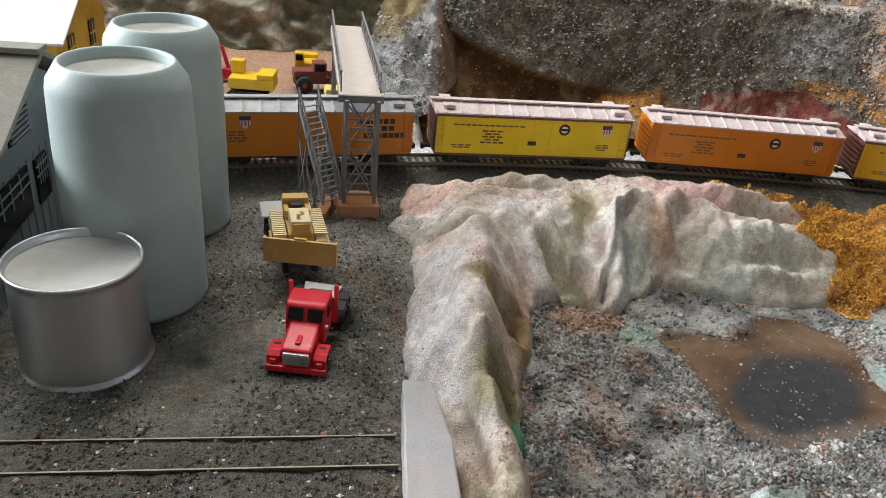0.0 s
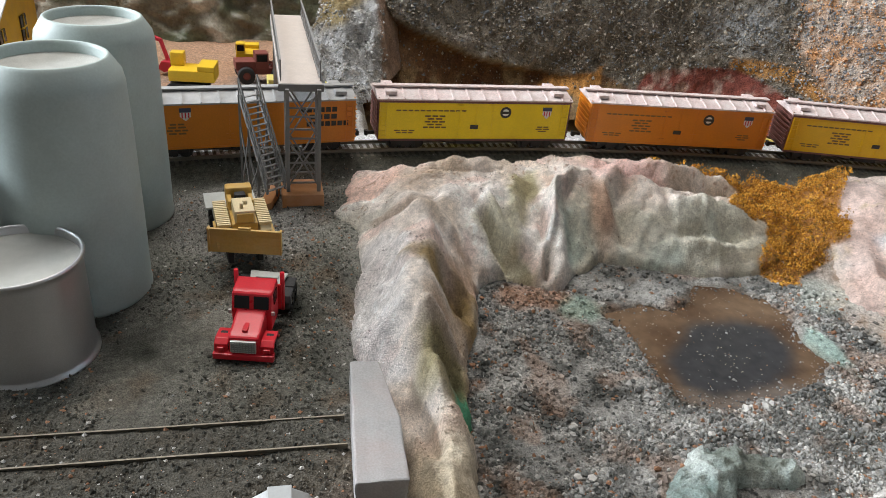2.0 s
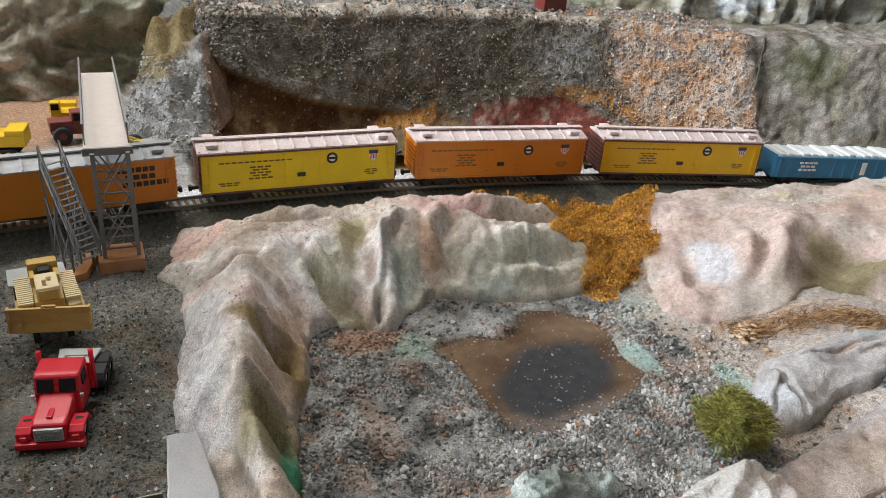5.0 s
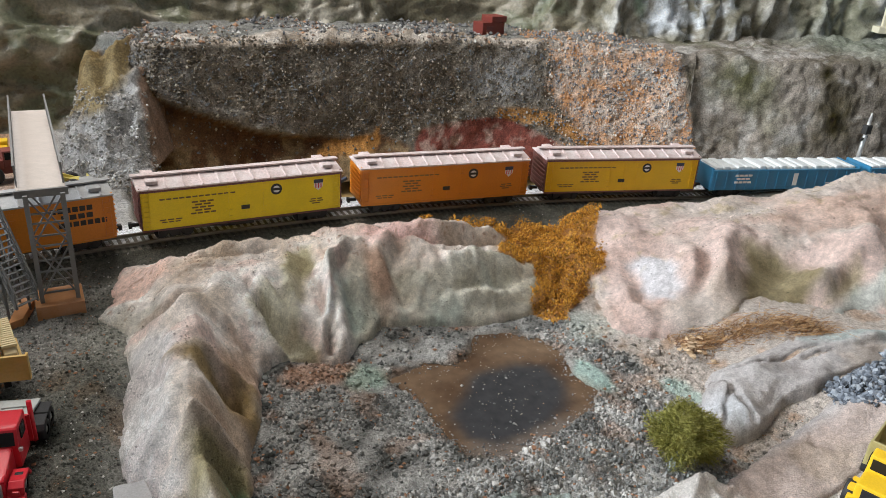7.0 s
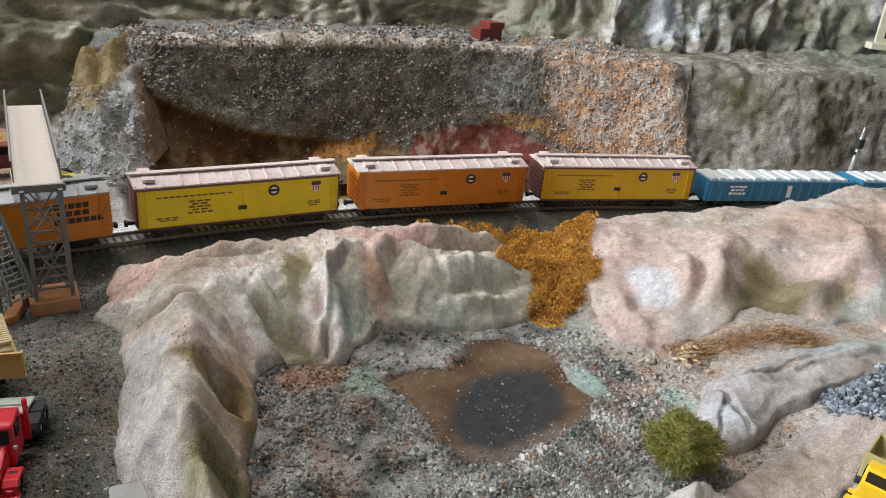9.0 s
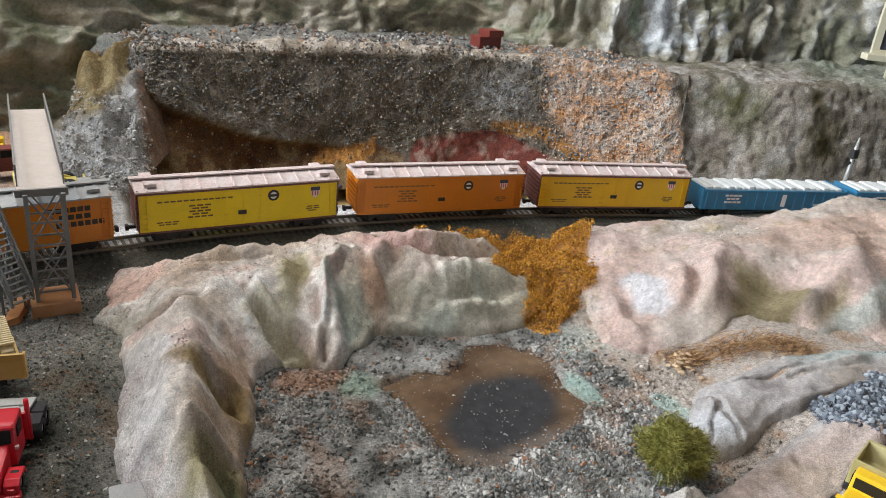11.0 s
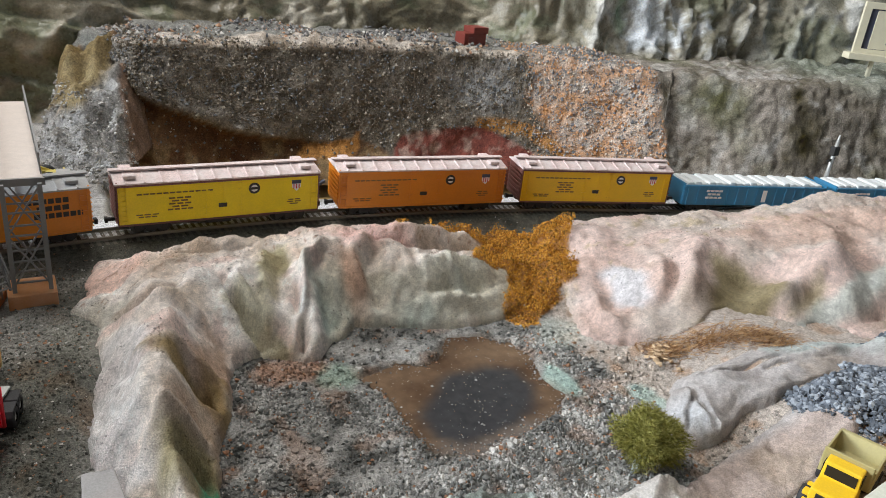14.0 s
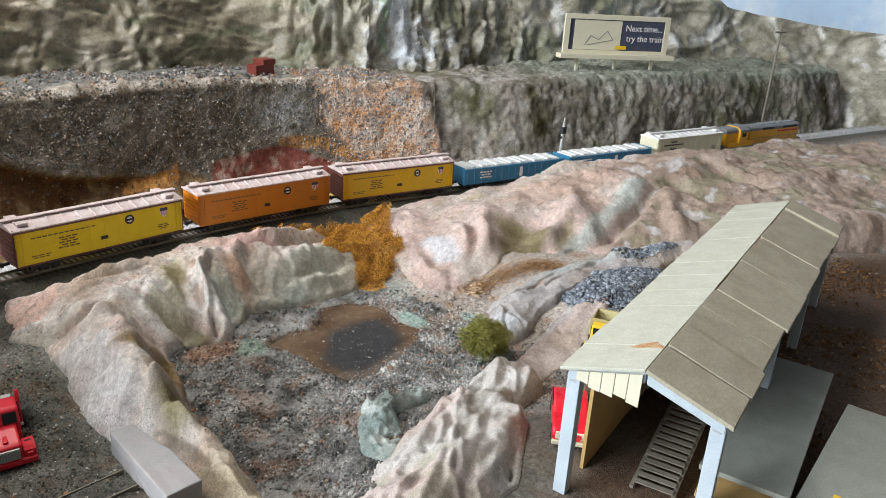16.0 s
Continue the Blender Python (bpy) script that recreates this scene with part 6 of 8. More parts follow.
def red_truck():
    """A tractor unit, nose towards -x of its own axes."""
    ob = thing("tractor_truck", "glossy red plastic toy tractor truck with black wheels", "truck", m=pose(-0.0235, 0.2775, 0.0005, 0, 0, 79) @ Matrix.Diagonal((0.92, 1.0, 0.86, 1)))
    part("chassis", box(0.004, 0.062, -0.005, 0.005, 0.004, 0.0075, bevel=0.0004), "black", ob)
    part("bumper", box(-0.0015, 0.003, -0.0135, 0.0135, 0.002, 0.0056, bevel=0.0007), "red", ob)
    for s in (-1, 1):
        part("fender", add_prism(B(), [(0.001, 0.005), (0.001, 0.0098), (0.004, 0.0118), (0.013, 0.0112), (0.0165, 0.006), (0.0145, 0.006), (0.012, 0.0096), (0.004, 0.0096)], s * 0.0072, s * 0.0132, "y", 0.0003), "red", ob)
        part("headlight", box(-0.0002, 0.0015, s * 0.0102 - 0.0014, s * 0.0102 + 0.0014, 0.006, 0.0085, bevel=0.0003), "red", ob)
    hood = B()
    add_prism(hood, [(0.0005, 0.005), (0.0008, 0.0145), (0.004, 0.0158), (0.02, 0.0192), (0.02, 0.005)], -0.0068, 0.0068, "y", 0.0011)
    add_box(hood, 0.004, 0.019, -0.0012, 0.0012, 0.0158, 0.0172, bevel=0.0004)
    part("hood", hood, "red", ob)
    g = part("grille", box(-0.0006, 0.0008, -0.0056, 0.0056, 0.0062, 0.0132, bevel=0.0002), "chrome", ob, "silver mesh grille")
    gb = B()
    for k in range(9):
        add_box(gb, -0.0009, -0.0005, -0.005 + k * 0.00125 - 0.00012, -0.005 + k * 0.00125 + 0.00012, 0.0066, 0.0128)
    for k in range(5):
        add_box(gb, -0.001, -0.0005, -0.0052, 0.0052, 0.0073 + k * 0.0012 - 0.0001, 0.0073 + k * 0.0012 + 0.0001)
    part("bars", gb, "inkgrey", g)
    cab = B()
    add_prism(cab, [(0.0195, 0.006), (0.0195, 0.019), (0.0212, 0.0275), (0.0232, 0.0288), (0.035, 0.0292), (0.0365, 0.028), (0.0365, 0.006)], -0.0092, 0.0092, "y", 0.0012)
    add_box(cab, 0.0366, 0.038, -0.0105, 0.0105, 0.008, 0.024, bevel=0.0003)
    part("cab", cab, "red", ob)
    for s in (-1, 1):
        part("windscreen_pane", add_prism(B(), [(0.0191, 0.0197), (0.0206, 0.0264), (0.0214, 0.0264), (0.0199, 0.0197)], s * 0.001, s * 0.0078, "y"), "glass", ob)
        part("side_window", box(0.024, 0.031, s * 0.0094 - 0.0003, s * 0.0094 + 0.0003, 0.02, 0.0265), "glass", ob)
        part("exhaust_pipe", add_cyl(B(), (0.0385, s * 0.0108, 0.007), (0.0385, s * 0.0108, 0.031), 0.0011), "red", ob)
        part("mirror", box(0.0185, 0.02, s * 0.0098 - 0.0008, s * 0.0098 + 0.0008, 0.0165, 0.0185, bevel=0.0003), "chrome", ob)
        wheel(ob, 0.0088, s * 0.0102, 0.0058, 0.0042)
        for wx in (0.048, 0.0585):
            wheel(ob, wx, s * 0.0105, 0.0058, 0.0068)
            part("mudguard", add_prism(B(), [(wx - 0.0065, 0.0095), (wx - 0.0045, 0.0122), (wx + 0.0045, 0.0122), (wx + 0.0062, 0.0095), (wx + 0.004, 0.0116), (wx - 0.004, 0.0116)], s * 0.007, s * 0.0138, "y"), "black", ob)
    pl = B()
    add_prism(pl, [(0.041, -0.0055), (0.0435, -0.0065), (0.0635, -0.0095), (0.0645, 0.0095), (0.0435, 0.0065), (0.041, 0.0055)], 0.0128, 0.0146, "z", 0.0004)
    add_box(pl, 0.047, 0.0545, -0.004, 0.004, 0.0146, 0.0162, bevel=0.0005)
    add_box(pl, 0.056, 0.061, -0.0055, 0.0055, 0.0146, 0.0158, bevel=0.0004)
    add_cyl(pl, (0.05, 0, 0.007), (0.05, 0, 0.0128), 0.0045)
    part("fifth_wheel_plate", pl, "palegrey", ob, "pale grey coupling plate")
    return ob


red_truck()


def bulldozer(x, y, z, turn, name, label, body, top, blade_w=0.036, blade_turn=0.0):
    """A crawler with its blade towards -x of its own axes."""
    ob = thing(name, label, "bulldozer", m=pose(x, y, z, 0, 0, turn))
    part("hull", box(0.004, 0.036, -0.0065, 0.0065, 0.006, 0.0125, bevel=0.0008), body, ob)
    hood = B()
    add_box(hood, 0.004, 0.021, -0.0052, 0.0052, 0.0125, 0.0195, bevel=0.0009)
    add_cyl(hood, (0.008, 0.0012, 0.0195), (0.008, 0.0012, 0.0225), 0.001)
    add_cyl(hood, (0.013, -0.001, 0.0195), (0.013, -0.001, 0.0215), 0.0012)
    part("engine_hood", hood, top, ob)
    part("radiator", box(0.0034, 0.0042, -0.0042, 0.0042, 0.0132, 0.0182, bevel=0.0002), body, ob)
    part("seat", box(0.024, 0.029, -0.003, 0.003, 0.0125, 0.0195, bevel=0.001), "black", ob)
    cab = B()
    add_box(cab, 0.03, 0.037, -0.007, 0.007, 0.0125, 0.021, bevel=0.0012)
    for s in (-1, 1):
        add_box(cab, 0.021, 0.031, s * 0.0055 - 0.0012, s * 0.0055 + 0.0012, 0.0125, 0.0175, bevel=0.0006)
    part("cab", cab, body, ob)
    for s in (-1, 1):
        trk = B()
        add_prism(trk, [(0.004, 0.0035), (0.007, 0.0005), (0.034, 0.0005), (0.0385, 0.004), (0.0375, 0.009), (0.034, 0.0108), (0.008, 0.0098), (0.0045, 0.0075)], s * 0.0075, s * 0.0135, "y", 0.0006)
        t = part("crawler_track", trk, "cream" if body == "dozer" else "black", ob)
        for k in range(14):
            part("track_plate", box(0.0065 + k * 0.0021, 0.0078 + k * 0.0021, s * 0.0105 - 0.0034, s * 0.0105 + 0.0034, 0.0098 + 0.00004 * k, 0.0112 + 0.00004 * k), "cream" if body == "dozer" else "black", t)
        part("push_arm", add_bar(B(), (-0.004, s * 0.0145, 0.0045), (0.022, s * 0.0145, 0.0052), 0.0012, 0.002), body, ob)
    bl = B()
    w = blade_w / 2
    add_prism(bl, [(-0.0065, 0.0005), (-0.0048, 0.0045), (-0.0046, 0.009), (-0.0062, 0.0135), (-0.005, 0.0138), (-0.0034, 0.009), (-0.0036, 0.0045), (-0.005, 0.0005)], -w, w, "y", 0.0002)
    for s in (-1, 1):
        add_box(bl, -0.0066, -0.0035, s * w - 0.0005, s * w + 0.0005, 0.0005, 0.0138)
    add_box(bl, -0.0058, -0.0042, -0.0032, 0.0032, 0.0136, 0.0146, bevel=0.0003)
    part("blade", bl, body, ob, m=pose(0, 0, 0, 0, 0, blade_turn))
    return ob


bulldozer(-0.0235, 0.351, 0.018, 99, "bulldozer", "mustard and cream toy bulldozer with a wide blade on a trailer", "dozer", "cream", 0.036, -18.0)
trailer = thing("lowbed_trailer", "pale grey toy low trailer under the bulldozer", "trailer", m=pose(-0.0245, 0.352, 0.0005, 0, 0, 99))
part("bed", box(0.0, 0.062, -0.0125, 0.0125, 0.0155, 0.018, bevel=0.0004), "palegrey", trailer)
part("rear_deck", box(0.046, 0.066, -0.0125, 0.016, 0.0182, 0.0195, bevel=0.0003), "palegrey", trailer)
part("side_beam", box(0.0, 0.062, -0.009, -0.006, 0.009, 0.0155), "black", trailer)
part("side_beam", box(0.0, 0.062, 0.006, 0.009, 0.009, 0.0155), "black", trailer)
for s in (-1, 1):
    for wx in (0.05, 0.058):
        wheel(trailer, wx, s * 0.0115, 0.006, 0.005)


# ---------------------------------------------------------------- buildings of the yard
def gabled(outline_y, eave, ridge_z, x0, x1):
    y0, y1 = outline_y
    return add_prism(B(), [(y0, 0), (y0, eave), ((y0 + y1) / 2, ridge_z), (y1, eave), (y1, 0)], x0, x1, "x")


def grey_house():
    ob = thing("engine_shed", "blue-grey model workshop with a weathered felt roof", "building", m=pose(-0.008, 0, -0.004))
    part("wall", gabled((0.3, 0.49), 0.064, 0.104, -0.36, -0.152), "house_wall", ob)
    for s, (ya, yb) in enumerate(((0.287, 0.396), (0.503, 0.394))):
        za, zb = 0.0605, 0.1085
        part("roof", add_prism(B(), [(ya, za), (yb, zb), (yb, zb + 0.003), (ya, za + 0.003)], -0.37, -0.142, "x", 0.0003), "house_roof", ob)
    part("ridge_cap", box(-0.371, -0.1415, 0.389, 0.401, 0.1095, 0.1125, bevel=0.0006), "house_roof", ob)
    lv = part("louvre", box(-0.1525, -0.151, 0.362, 0.388, 0.072, 0.094), "glass", ob)
    for k in range(8):
        part("slat", box(-0.1518, -0.15, 0.3625, 0.3875, 0.0735 + 0.0026 * k, 0.0748 + 0.0026 * k), "house_wall", lv)
    for y0, y1, z0, z1 in ((0.318, 0.376, 0.034, 0.058), (0.386, 0.402, 0.032, 0.056)):
        w = part("window", box(-0.1524, -0.1508, y0, y1, z0, z1), "glass", ob)
        for k in range(1, 5):
            yy = y0 + (y1 - y0) * k / 5
            part("glazing_bar", box(-0.1514, -0.1503, yy - 0.0004, yy + 0.0004, z0 + 0.01, z1), "house_wall", w)
        for zz in (z1 - 0.004, z1 - 0.009):
            part("glazing_bar", box(-0.1513, -0.1504, y0, y1, zz - 0.0004, zz + 0.0004), "house_wall", w)
    for k in range(20):
        part("siding_rib", box(-0.1521, -0.1513, 0.302 + 0.0095 * k, 0.3026 + 0.0095 * k, 0.0, 0.06), "house_wall", ob)
    return ob


def yellow_house():
    ob = thing("yellow_house", "yellow model house with a white metal roof", "house")
    part("wall", gabled((0.655, 0.795), 0.046, 0.079, -0.5, -0.232), "house_yellow", ob)
    for ya, yb in ((0.646, 0.7265), (0.804, 0.7235)):
        part("roof", add_prism(B(), [(ya, 0.0425), (yb, 0.0815), (yb, 0.0835), (ya, 0.0445)], -0.51, -0.224, "x", 0.0003), "white_roof", ob)
    for yy in (0.69, 0.75):
        w = part("window", box(-0.2325, -0.2308, yy - 0.008, yy + 0.008, 0.02, 0.042), "glass", ob)
        part("frame", box(-0.2322, -0.2302, yy - 0.0006, yy + 0.0006, 0.02, 0.042), "house_yellow", w)
        part("frame", box(-0.2322, -0.2303, yy - 0.008, yy + 0.008, 0.0304, 0.0316), "house_yellow", w)
    for xx in (-0.28, -0.33, -0.38, -0.43):
        part("window", box(xx - 0.008, xx + 0.008, 0.6535, 0.6552, 0.014, 0.034), "glass", ob)
    return ob


grey_house()
yellow_house()
pole = thing("lamp_post", "thin grey metal pole beside the workshop", "pole", m=pose(-0.262, 0.62, 0))
part("shaft", add_cyl(B(), (0, 0, -0.002), (0, 0, 0.15), 0.0014, 0.001), "bridge", pole)

# a grey tank car end in the siding
tc = thing("tank_wagon", "pale grey ribbed toy tank wagon on the siding", "wagon", m=pose(-0.008, 0.15, 0))
tb = B()
add_prism(tb, [(-0.013 + 0.0, 0.012), (-0.013, 0.02), (-0.009, 0.0265), (-0.004, 0.0295), (0.004, 0.0295), (0.009, 0.0265), (0.013, 0.02), (0.013, 0.012)], -0.045, 0.024, "y", 0.0006)
part("tank", tb, "loco_truck", tc)
part("rib", box(-0.0038, 0.0038, -0.045, 0.0246, 0.029, 0.0302, bevel=0.0003), "loco_truck", tc)
for s in (-1, 1):
    part("running_board", box(s * 0.0145 - 0.002, s * 0.0145 + 0.002, -0.045, 0.02, 0.016, 0.0175, bevel=0.0002), "loco_truck", tc)
    part("underframe", box(s * 0.008 - 0.0015, s * 0.008 + 0.0015, -0.045, 0.02, 0.004, 0.012), "under", tc)


# ---------------------------------------------------------------- train
def bogie(ob, x, length=0.022, axles=2, material="under"):
    t = B()
    for s in (-1, 1):
        add_box(t, x - length / 2, x + length / 2, s * 0.0108 - 0.0012, s * 0.0108 + 0.0012, 0.0035, 0.0068, bevel=0.0005)
        add_box(t, x - length * 0.16, x + length * 0.16, s * 0.0112 - 0.0012, s * 0.0112 + 0.0012, 0.0018, 0.0082, bevel=0.0004)
        for k in range(axles):
            ax = x + (k - (axles - 1) / 2) * length * 0.8 / (axles - 1)
            add_box(t, ax - 0.0022, ax + 0.0022, s * 0.0114 - 0.0014, s * 0.0114 + 0.0014, 0.003, 0.0075, bevel=0.0004)
    add_box(t, x - 0.003, x + 0.003, -0.0105, 0.0105, 0.0055, 0.009)
    b = part("bogie", t, material, ob)
    for k in range(axles):
        ax = x + (k - (axles - 1) / 2) * length * 0.8 / (axles - 1)
        part("wheelset", add_cyl(add_cyl(add_cyl(B(), (ax, -0.0095, 0.0048), (ax, -0.0072, 0.0048), 0.0048, seg=18), (ax, 0.0072, 0.0048), (ax, 0.0095, 0.0048), 0.0048, seg=18), (ax, -0.0095, 0.0048), (ax, 0.0095, 0.0048), 0.001), "under", b)


def coupler(ob, x):
    s = 1 if x > 0 else -1
    t = add_box(B(), min(x, x + s * 0.007), max(x, x + s * 0.007), -0.0012, 0.0012, 0.0075, 0.0098, bevel=0.0003)
    add_box(t, x + s * 0.0062 - 0.0012, x + s * 0.0062 + 0.0012, -0.0026, 0.0018, 0.0068, 0.0105, bevel=0.0005)
    part("coupler", t, "under", ob)


def lines(ob, name, x, z, widths, material, h=0.0011, gap=0.0021, y=-0.0166, align="c"):
    """Plain bars in place of lettering."""
    b = B()
    for k, w in enumerate(widths):
        x0 = x - w / 2 if align == "c" else x
        n = max(1, int(w / 0.0042))
        step = w / n
        for j in range(n):
            add_box(b, x0 + j * step, x0 + j * step + step * 0.78, y - 0.00012, y + 0.0003, z - k * gap - h, z - k * gap)
    return part(name, b, material, ob)


def disc(ob, x, z, r, ring="ink", inner="inkwhite", y=-0.0166):
    a = part("herald", add_cyl(B(), (x, y - 0.00012, z), (x, y + 0.0003, z), r, seg=24), ring, ob)
    part("herald_centre", add_cyl(B(), (x, y - 0.0002, z), (x, y, z), r * 0.62, seg=20), inner, a)
    part("herald_bar", box(x - r * 0.9, x + r * 0.9, y - 0.00028, y, z - r * 0.22, z + r * 0.22), ring, a)


def shield(ob, x, z, y=-0.0166):
    a = part("shield", add_prism(B(), [(x - 0.0034, z + 0.004), (x + 0.0034, z + 0.004), (x + 0.0034, z - 0.0015), (x, z - 0.0045), (x - 0.0034, z - 0.0015)], y - 0.00012, y + 0.0003, "y"), "inkwhite", ob)
    part("shield_band", box(x - 0.0036, x + 0.0036, y - 0.00025, y, z + 0.0014, z + 0.0042), "navy", a)
    for k in range(3):
        part("shield_stripe", box(x - 0.0024 + k * 0.002, x - 0.0016 + k * 0.002, y - 0.00022, y, z - 0.0025, z + 0.0012), "inkred", a)


def reefer(s, side, roof, ends, label, style, group="refrigerator cars"):
    x, y, a = track_at(s)
    ob = thing("refrigerator_car", label, "railway car", group, pose(x, y, RAIL_TOP, 0, 0, a))
    L, W = 0.0715, 0.0165
    part("body", box(-L, L, -W, W, 0.0095, 0.0385, bevel=0.0003), side, ob)
    for e in (-1, 1):
        eb = B()
        add_box(eb, e * L - 0.0004, e * L + 0.0006, -W, W, 0.0095, 0.04)
        for k in range(7):
            add_box(eb, e * L + (0.0006 if e > 0 else -0.0012), e * L + (0.0012 if e > 0 else -0.0006), -W * 0.9, W * 0.9, 0.012 + k * 0.0037, 0.0136 + k * 0.0037)
        for k in range(8):
            add_box(eb, e * (L + 0.0012) - 0.0004, e * (L + 0.0012) + 0.0004, -W, -W + 0.005, 0.0115 + k * 0.0033, 0.0121 + k * 0.0033)
        part("end", eb, ends, ob)
    rf = B()
    add_prism(rf, [(-W - 0.0012, 0.0384), (-W - 0.0012, 0.0394), (0, 0.0432), (W + 0.0012, 0.0394), (W + 0.0012, 0.0384)], -L - 0.0014, L + 0.0014, "x")
    for k in range(12):
        xx = -L + 0.0064 + k * (2 * L - 0.0128) / 11
        for e in (-1, 1):
            add_bar(rf, (xx, 0, 0.0434), (xx, e * (W + 0.0008), 0.0396), 0.0009, 0.0012)
    part("roof", rf, roof, ob)
    part("roof_walk", box(-L - 0.003, L + 0.003, -0.0028, 0.0028, 0.0438, 0.0448), roof, ob)
    for e in (-1, 1):
        for f in (-1, 1):
            part("ice_hatch", box(e * (L - 0.009) - 0.004, e * (L - 0.009) + 0.004, f * 0.0095 - 0.004, f * 0.0095 + 0.004, 0.0412, 0.0436, bevel=0.0005), roof, ob)
    part("fascia", box(-L - 0.0004, L + 0.0004, -W - 0.0009, -W - 0.0001, 0.0368, 0.0386), ends, ob)
    part("sill", box(-L, L, -W - 0.0005, -W + 0.0005, 0.0085, 0.0098), ends, ob)
    door = B()
    for xx in (-0.0125, 0.0, 0.0125):
        add_box(door, xx - 0.0003, xx + 0.0003, -W - 0.0003, -W + 0.0003, 0.0105, 0.0366)
    for zz in (0.013, 0.0175, 0.03, 0.0345):
        for e in (-1, 1):
            add_box(door, e * 0.0125 - 0.0022, e * 0.0125 + 0.0022, -W - 0.0005, -W + 0.0003, zz, zz + 0.0007)
    part("door", door, side, ob)
    for e in (-1, 1):
        lad = B()
        for r in (-0.0022, 0.0022):
            add_box(lad, e * (L - 0.0035) + r - 0.0003, e * (L - 0.0035) + r + 0.0003, -W - 0.0008, -W - 0.0002, 0.0105, 0.036)
        for k in range(7):
            add_box(lad, e * (L - 0.0035) - 0.0022, e * (L - 0.0035) + 0.0022, -W - 0.0008, -W - 0.0003, 0.012 + k * 0.0036, 0.0125 + k * 0.0036)
        part("ladder", lad, side, ob)
    uf = B()
    add_box(uf, -L + 0.002, L - 0.002, -0.003, 0.003, 0.0062, 0.0096)
    add_box(uf, -0.012, 0.006, -0.012, -0.006, 0.004, 0.0094, bevel=0.0005)
    add_bar(uf, (-0.04, -0.011, 0.0085), (-0.015, -0.011, 0.0045), 0.0008, 0.0008)
    add_bar(uf, (-0.015, -0.011, 0.0045), (0.04, -0.011, 0.0085), 0.0008, 0.0008)
    part("underframe", uf, "under", ob)
    bogie(ob, -0.05)
    bogie(ob, 0.05)
    coupler(ob, -L)
    coupler(ob, L)
    if style == "slogan":
        lines(ob, "slogan", 0.047, 0.034, (0.026,), "ink", 0.0034)
        lines(ob, "slogan", 0.05, 0.029, (0.02,), "ink", 0.0034)
        lines(ob, "slogan", 0.053, 0.024, (0.03,), "ink", 0.0034)
        disc(ob, -0.06, 0.031, 0.0036, "inkfaint", side)
        lines(ob, "lettering", -0.045, 0.026, (0.01, 0.012, 0.014, 0.012), "inkfaint")
        shield(ob, -0.04, 0.032)
    elif style == "herald":
        disc(ob, 0.022, 0.03, 0.0042)
        shield(ob, 0.054, 0.03)
        lines(ob, "lettering", -0.033, 0.0315, (0.052,), "inkfaint", 0.001)
        lines(ob, "lettering", -0.03, 0.0275, (0.016, 0.012, 0.016, 0.012, 0.018), "inkfaint", 0.0011)
        part("placard", box(-0.004, 0.002, -0.0169, -0.0163, 0.0175, 0.0205), "ink", ob)
        lines(ob, "lettering", 0.053, 0.0195, (0.01, 0.012, 0.008), "inkfaint", 0.0008, 0.0017)
        lines(ob, "lettering", -0.052, 0.0165, (0.016, 0.013), "inkfaint", 0.0008, 0.0017)
    elif style == "roundel":
        disc(ob, -0.034, 0.031, 0.0042, "inkgrey", side)
        disc(ob, 0.037, 0.031, 0.0045, "ink", "inkgrey")
        lines(ob, "lettering", -0.032, 0.024, (0.024,), "inkgrey", 0.0018)
        lines(ob, "lettering", 0.038, 0.0235, (0.026,), "inkgrey", 0.0012)
        lines(ob, "lettering", -0.05, 0.0165, (0.016, 0.012), "inkgrey", 0.0008, 0.0017)
    elif style == "owner":
        lines(ob, "lettering", -0.037, 0.034, (0.014,), "ink", 0.002)
        lines(ob, "lettering", -0.037, 0.0295, (0.042,), "ink", 0.002)
        lines(ob, "lettering", -0.037, 0.024, (0.014,), "ink", 0.0026)
        lines(ob, "lettering", -0.037, 0.0195, (0.012,), "ink", 0.0014)
        lines(ob, "lettering", 0.055, 0.0215, (0.01, 0.01, 0.01, 0.01), "inkgrey", 0.001, 0.0017)
    elif style == "panel":
        p = part("panel", box(0.022, 0.053, -0.0169, -0.0163, 0.024, 0.036), "inkred", ob, "red painted name panel")
        part("mark", add_prism(B(), [(0.027, 0.027), (0.048, 0.027), (0.047, 0.033), (0.028, 0.033)], -0.0171, -0.0168, "y"), "inkwhite", p)
        lines(ob, "lettering", -0.03, 0.031, (0.05,), "inkgrey", 0.0013)
        lines(ob, "lettering", -0.035, 0.026, (0.012, 0.01, 0.014), "inkgrey", 0.0014)
        lines(ob, "lettering", 0.036, 0.02, (0.02, 0.016), "ink", 0.001, 0.0022)
    return ob


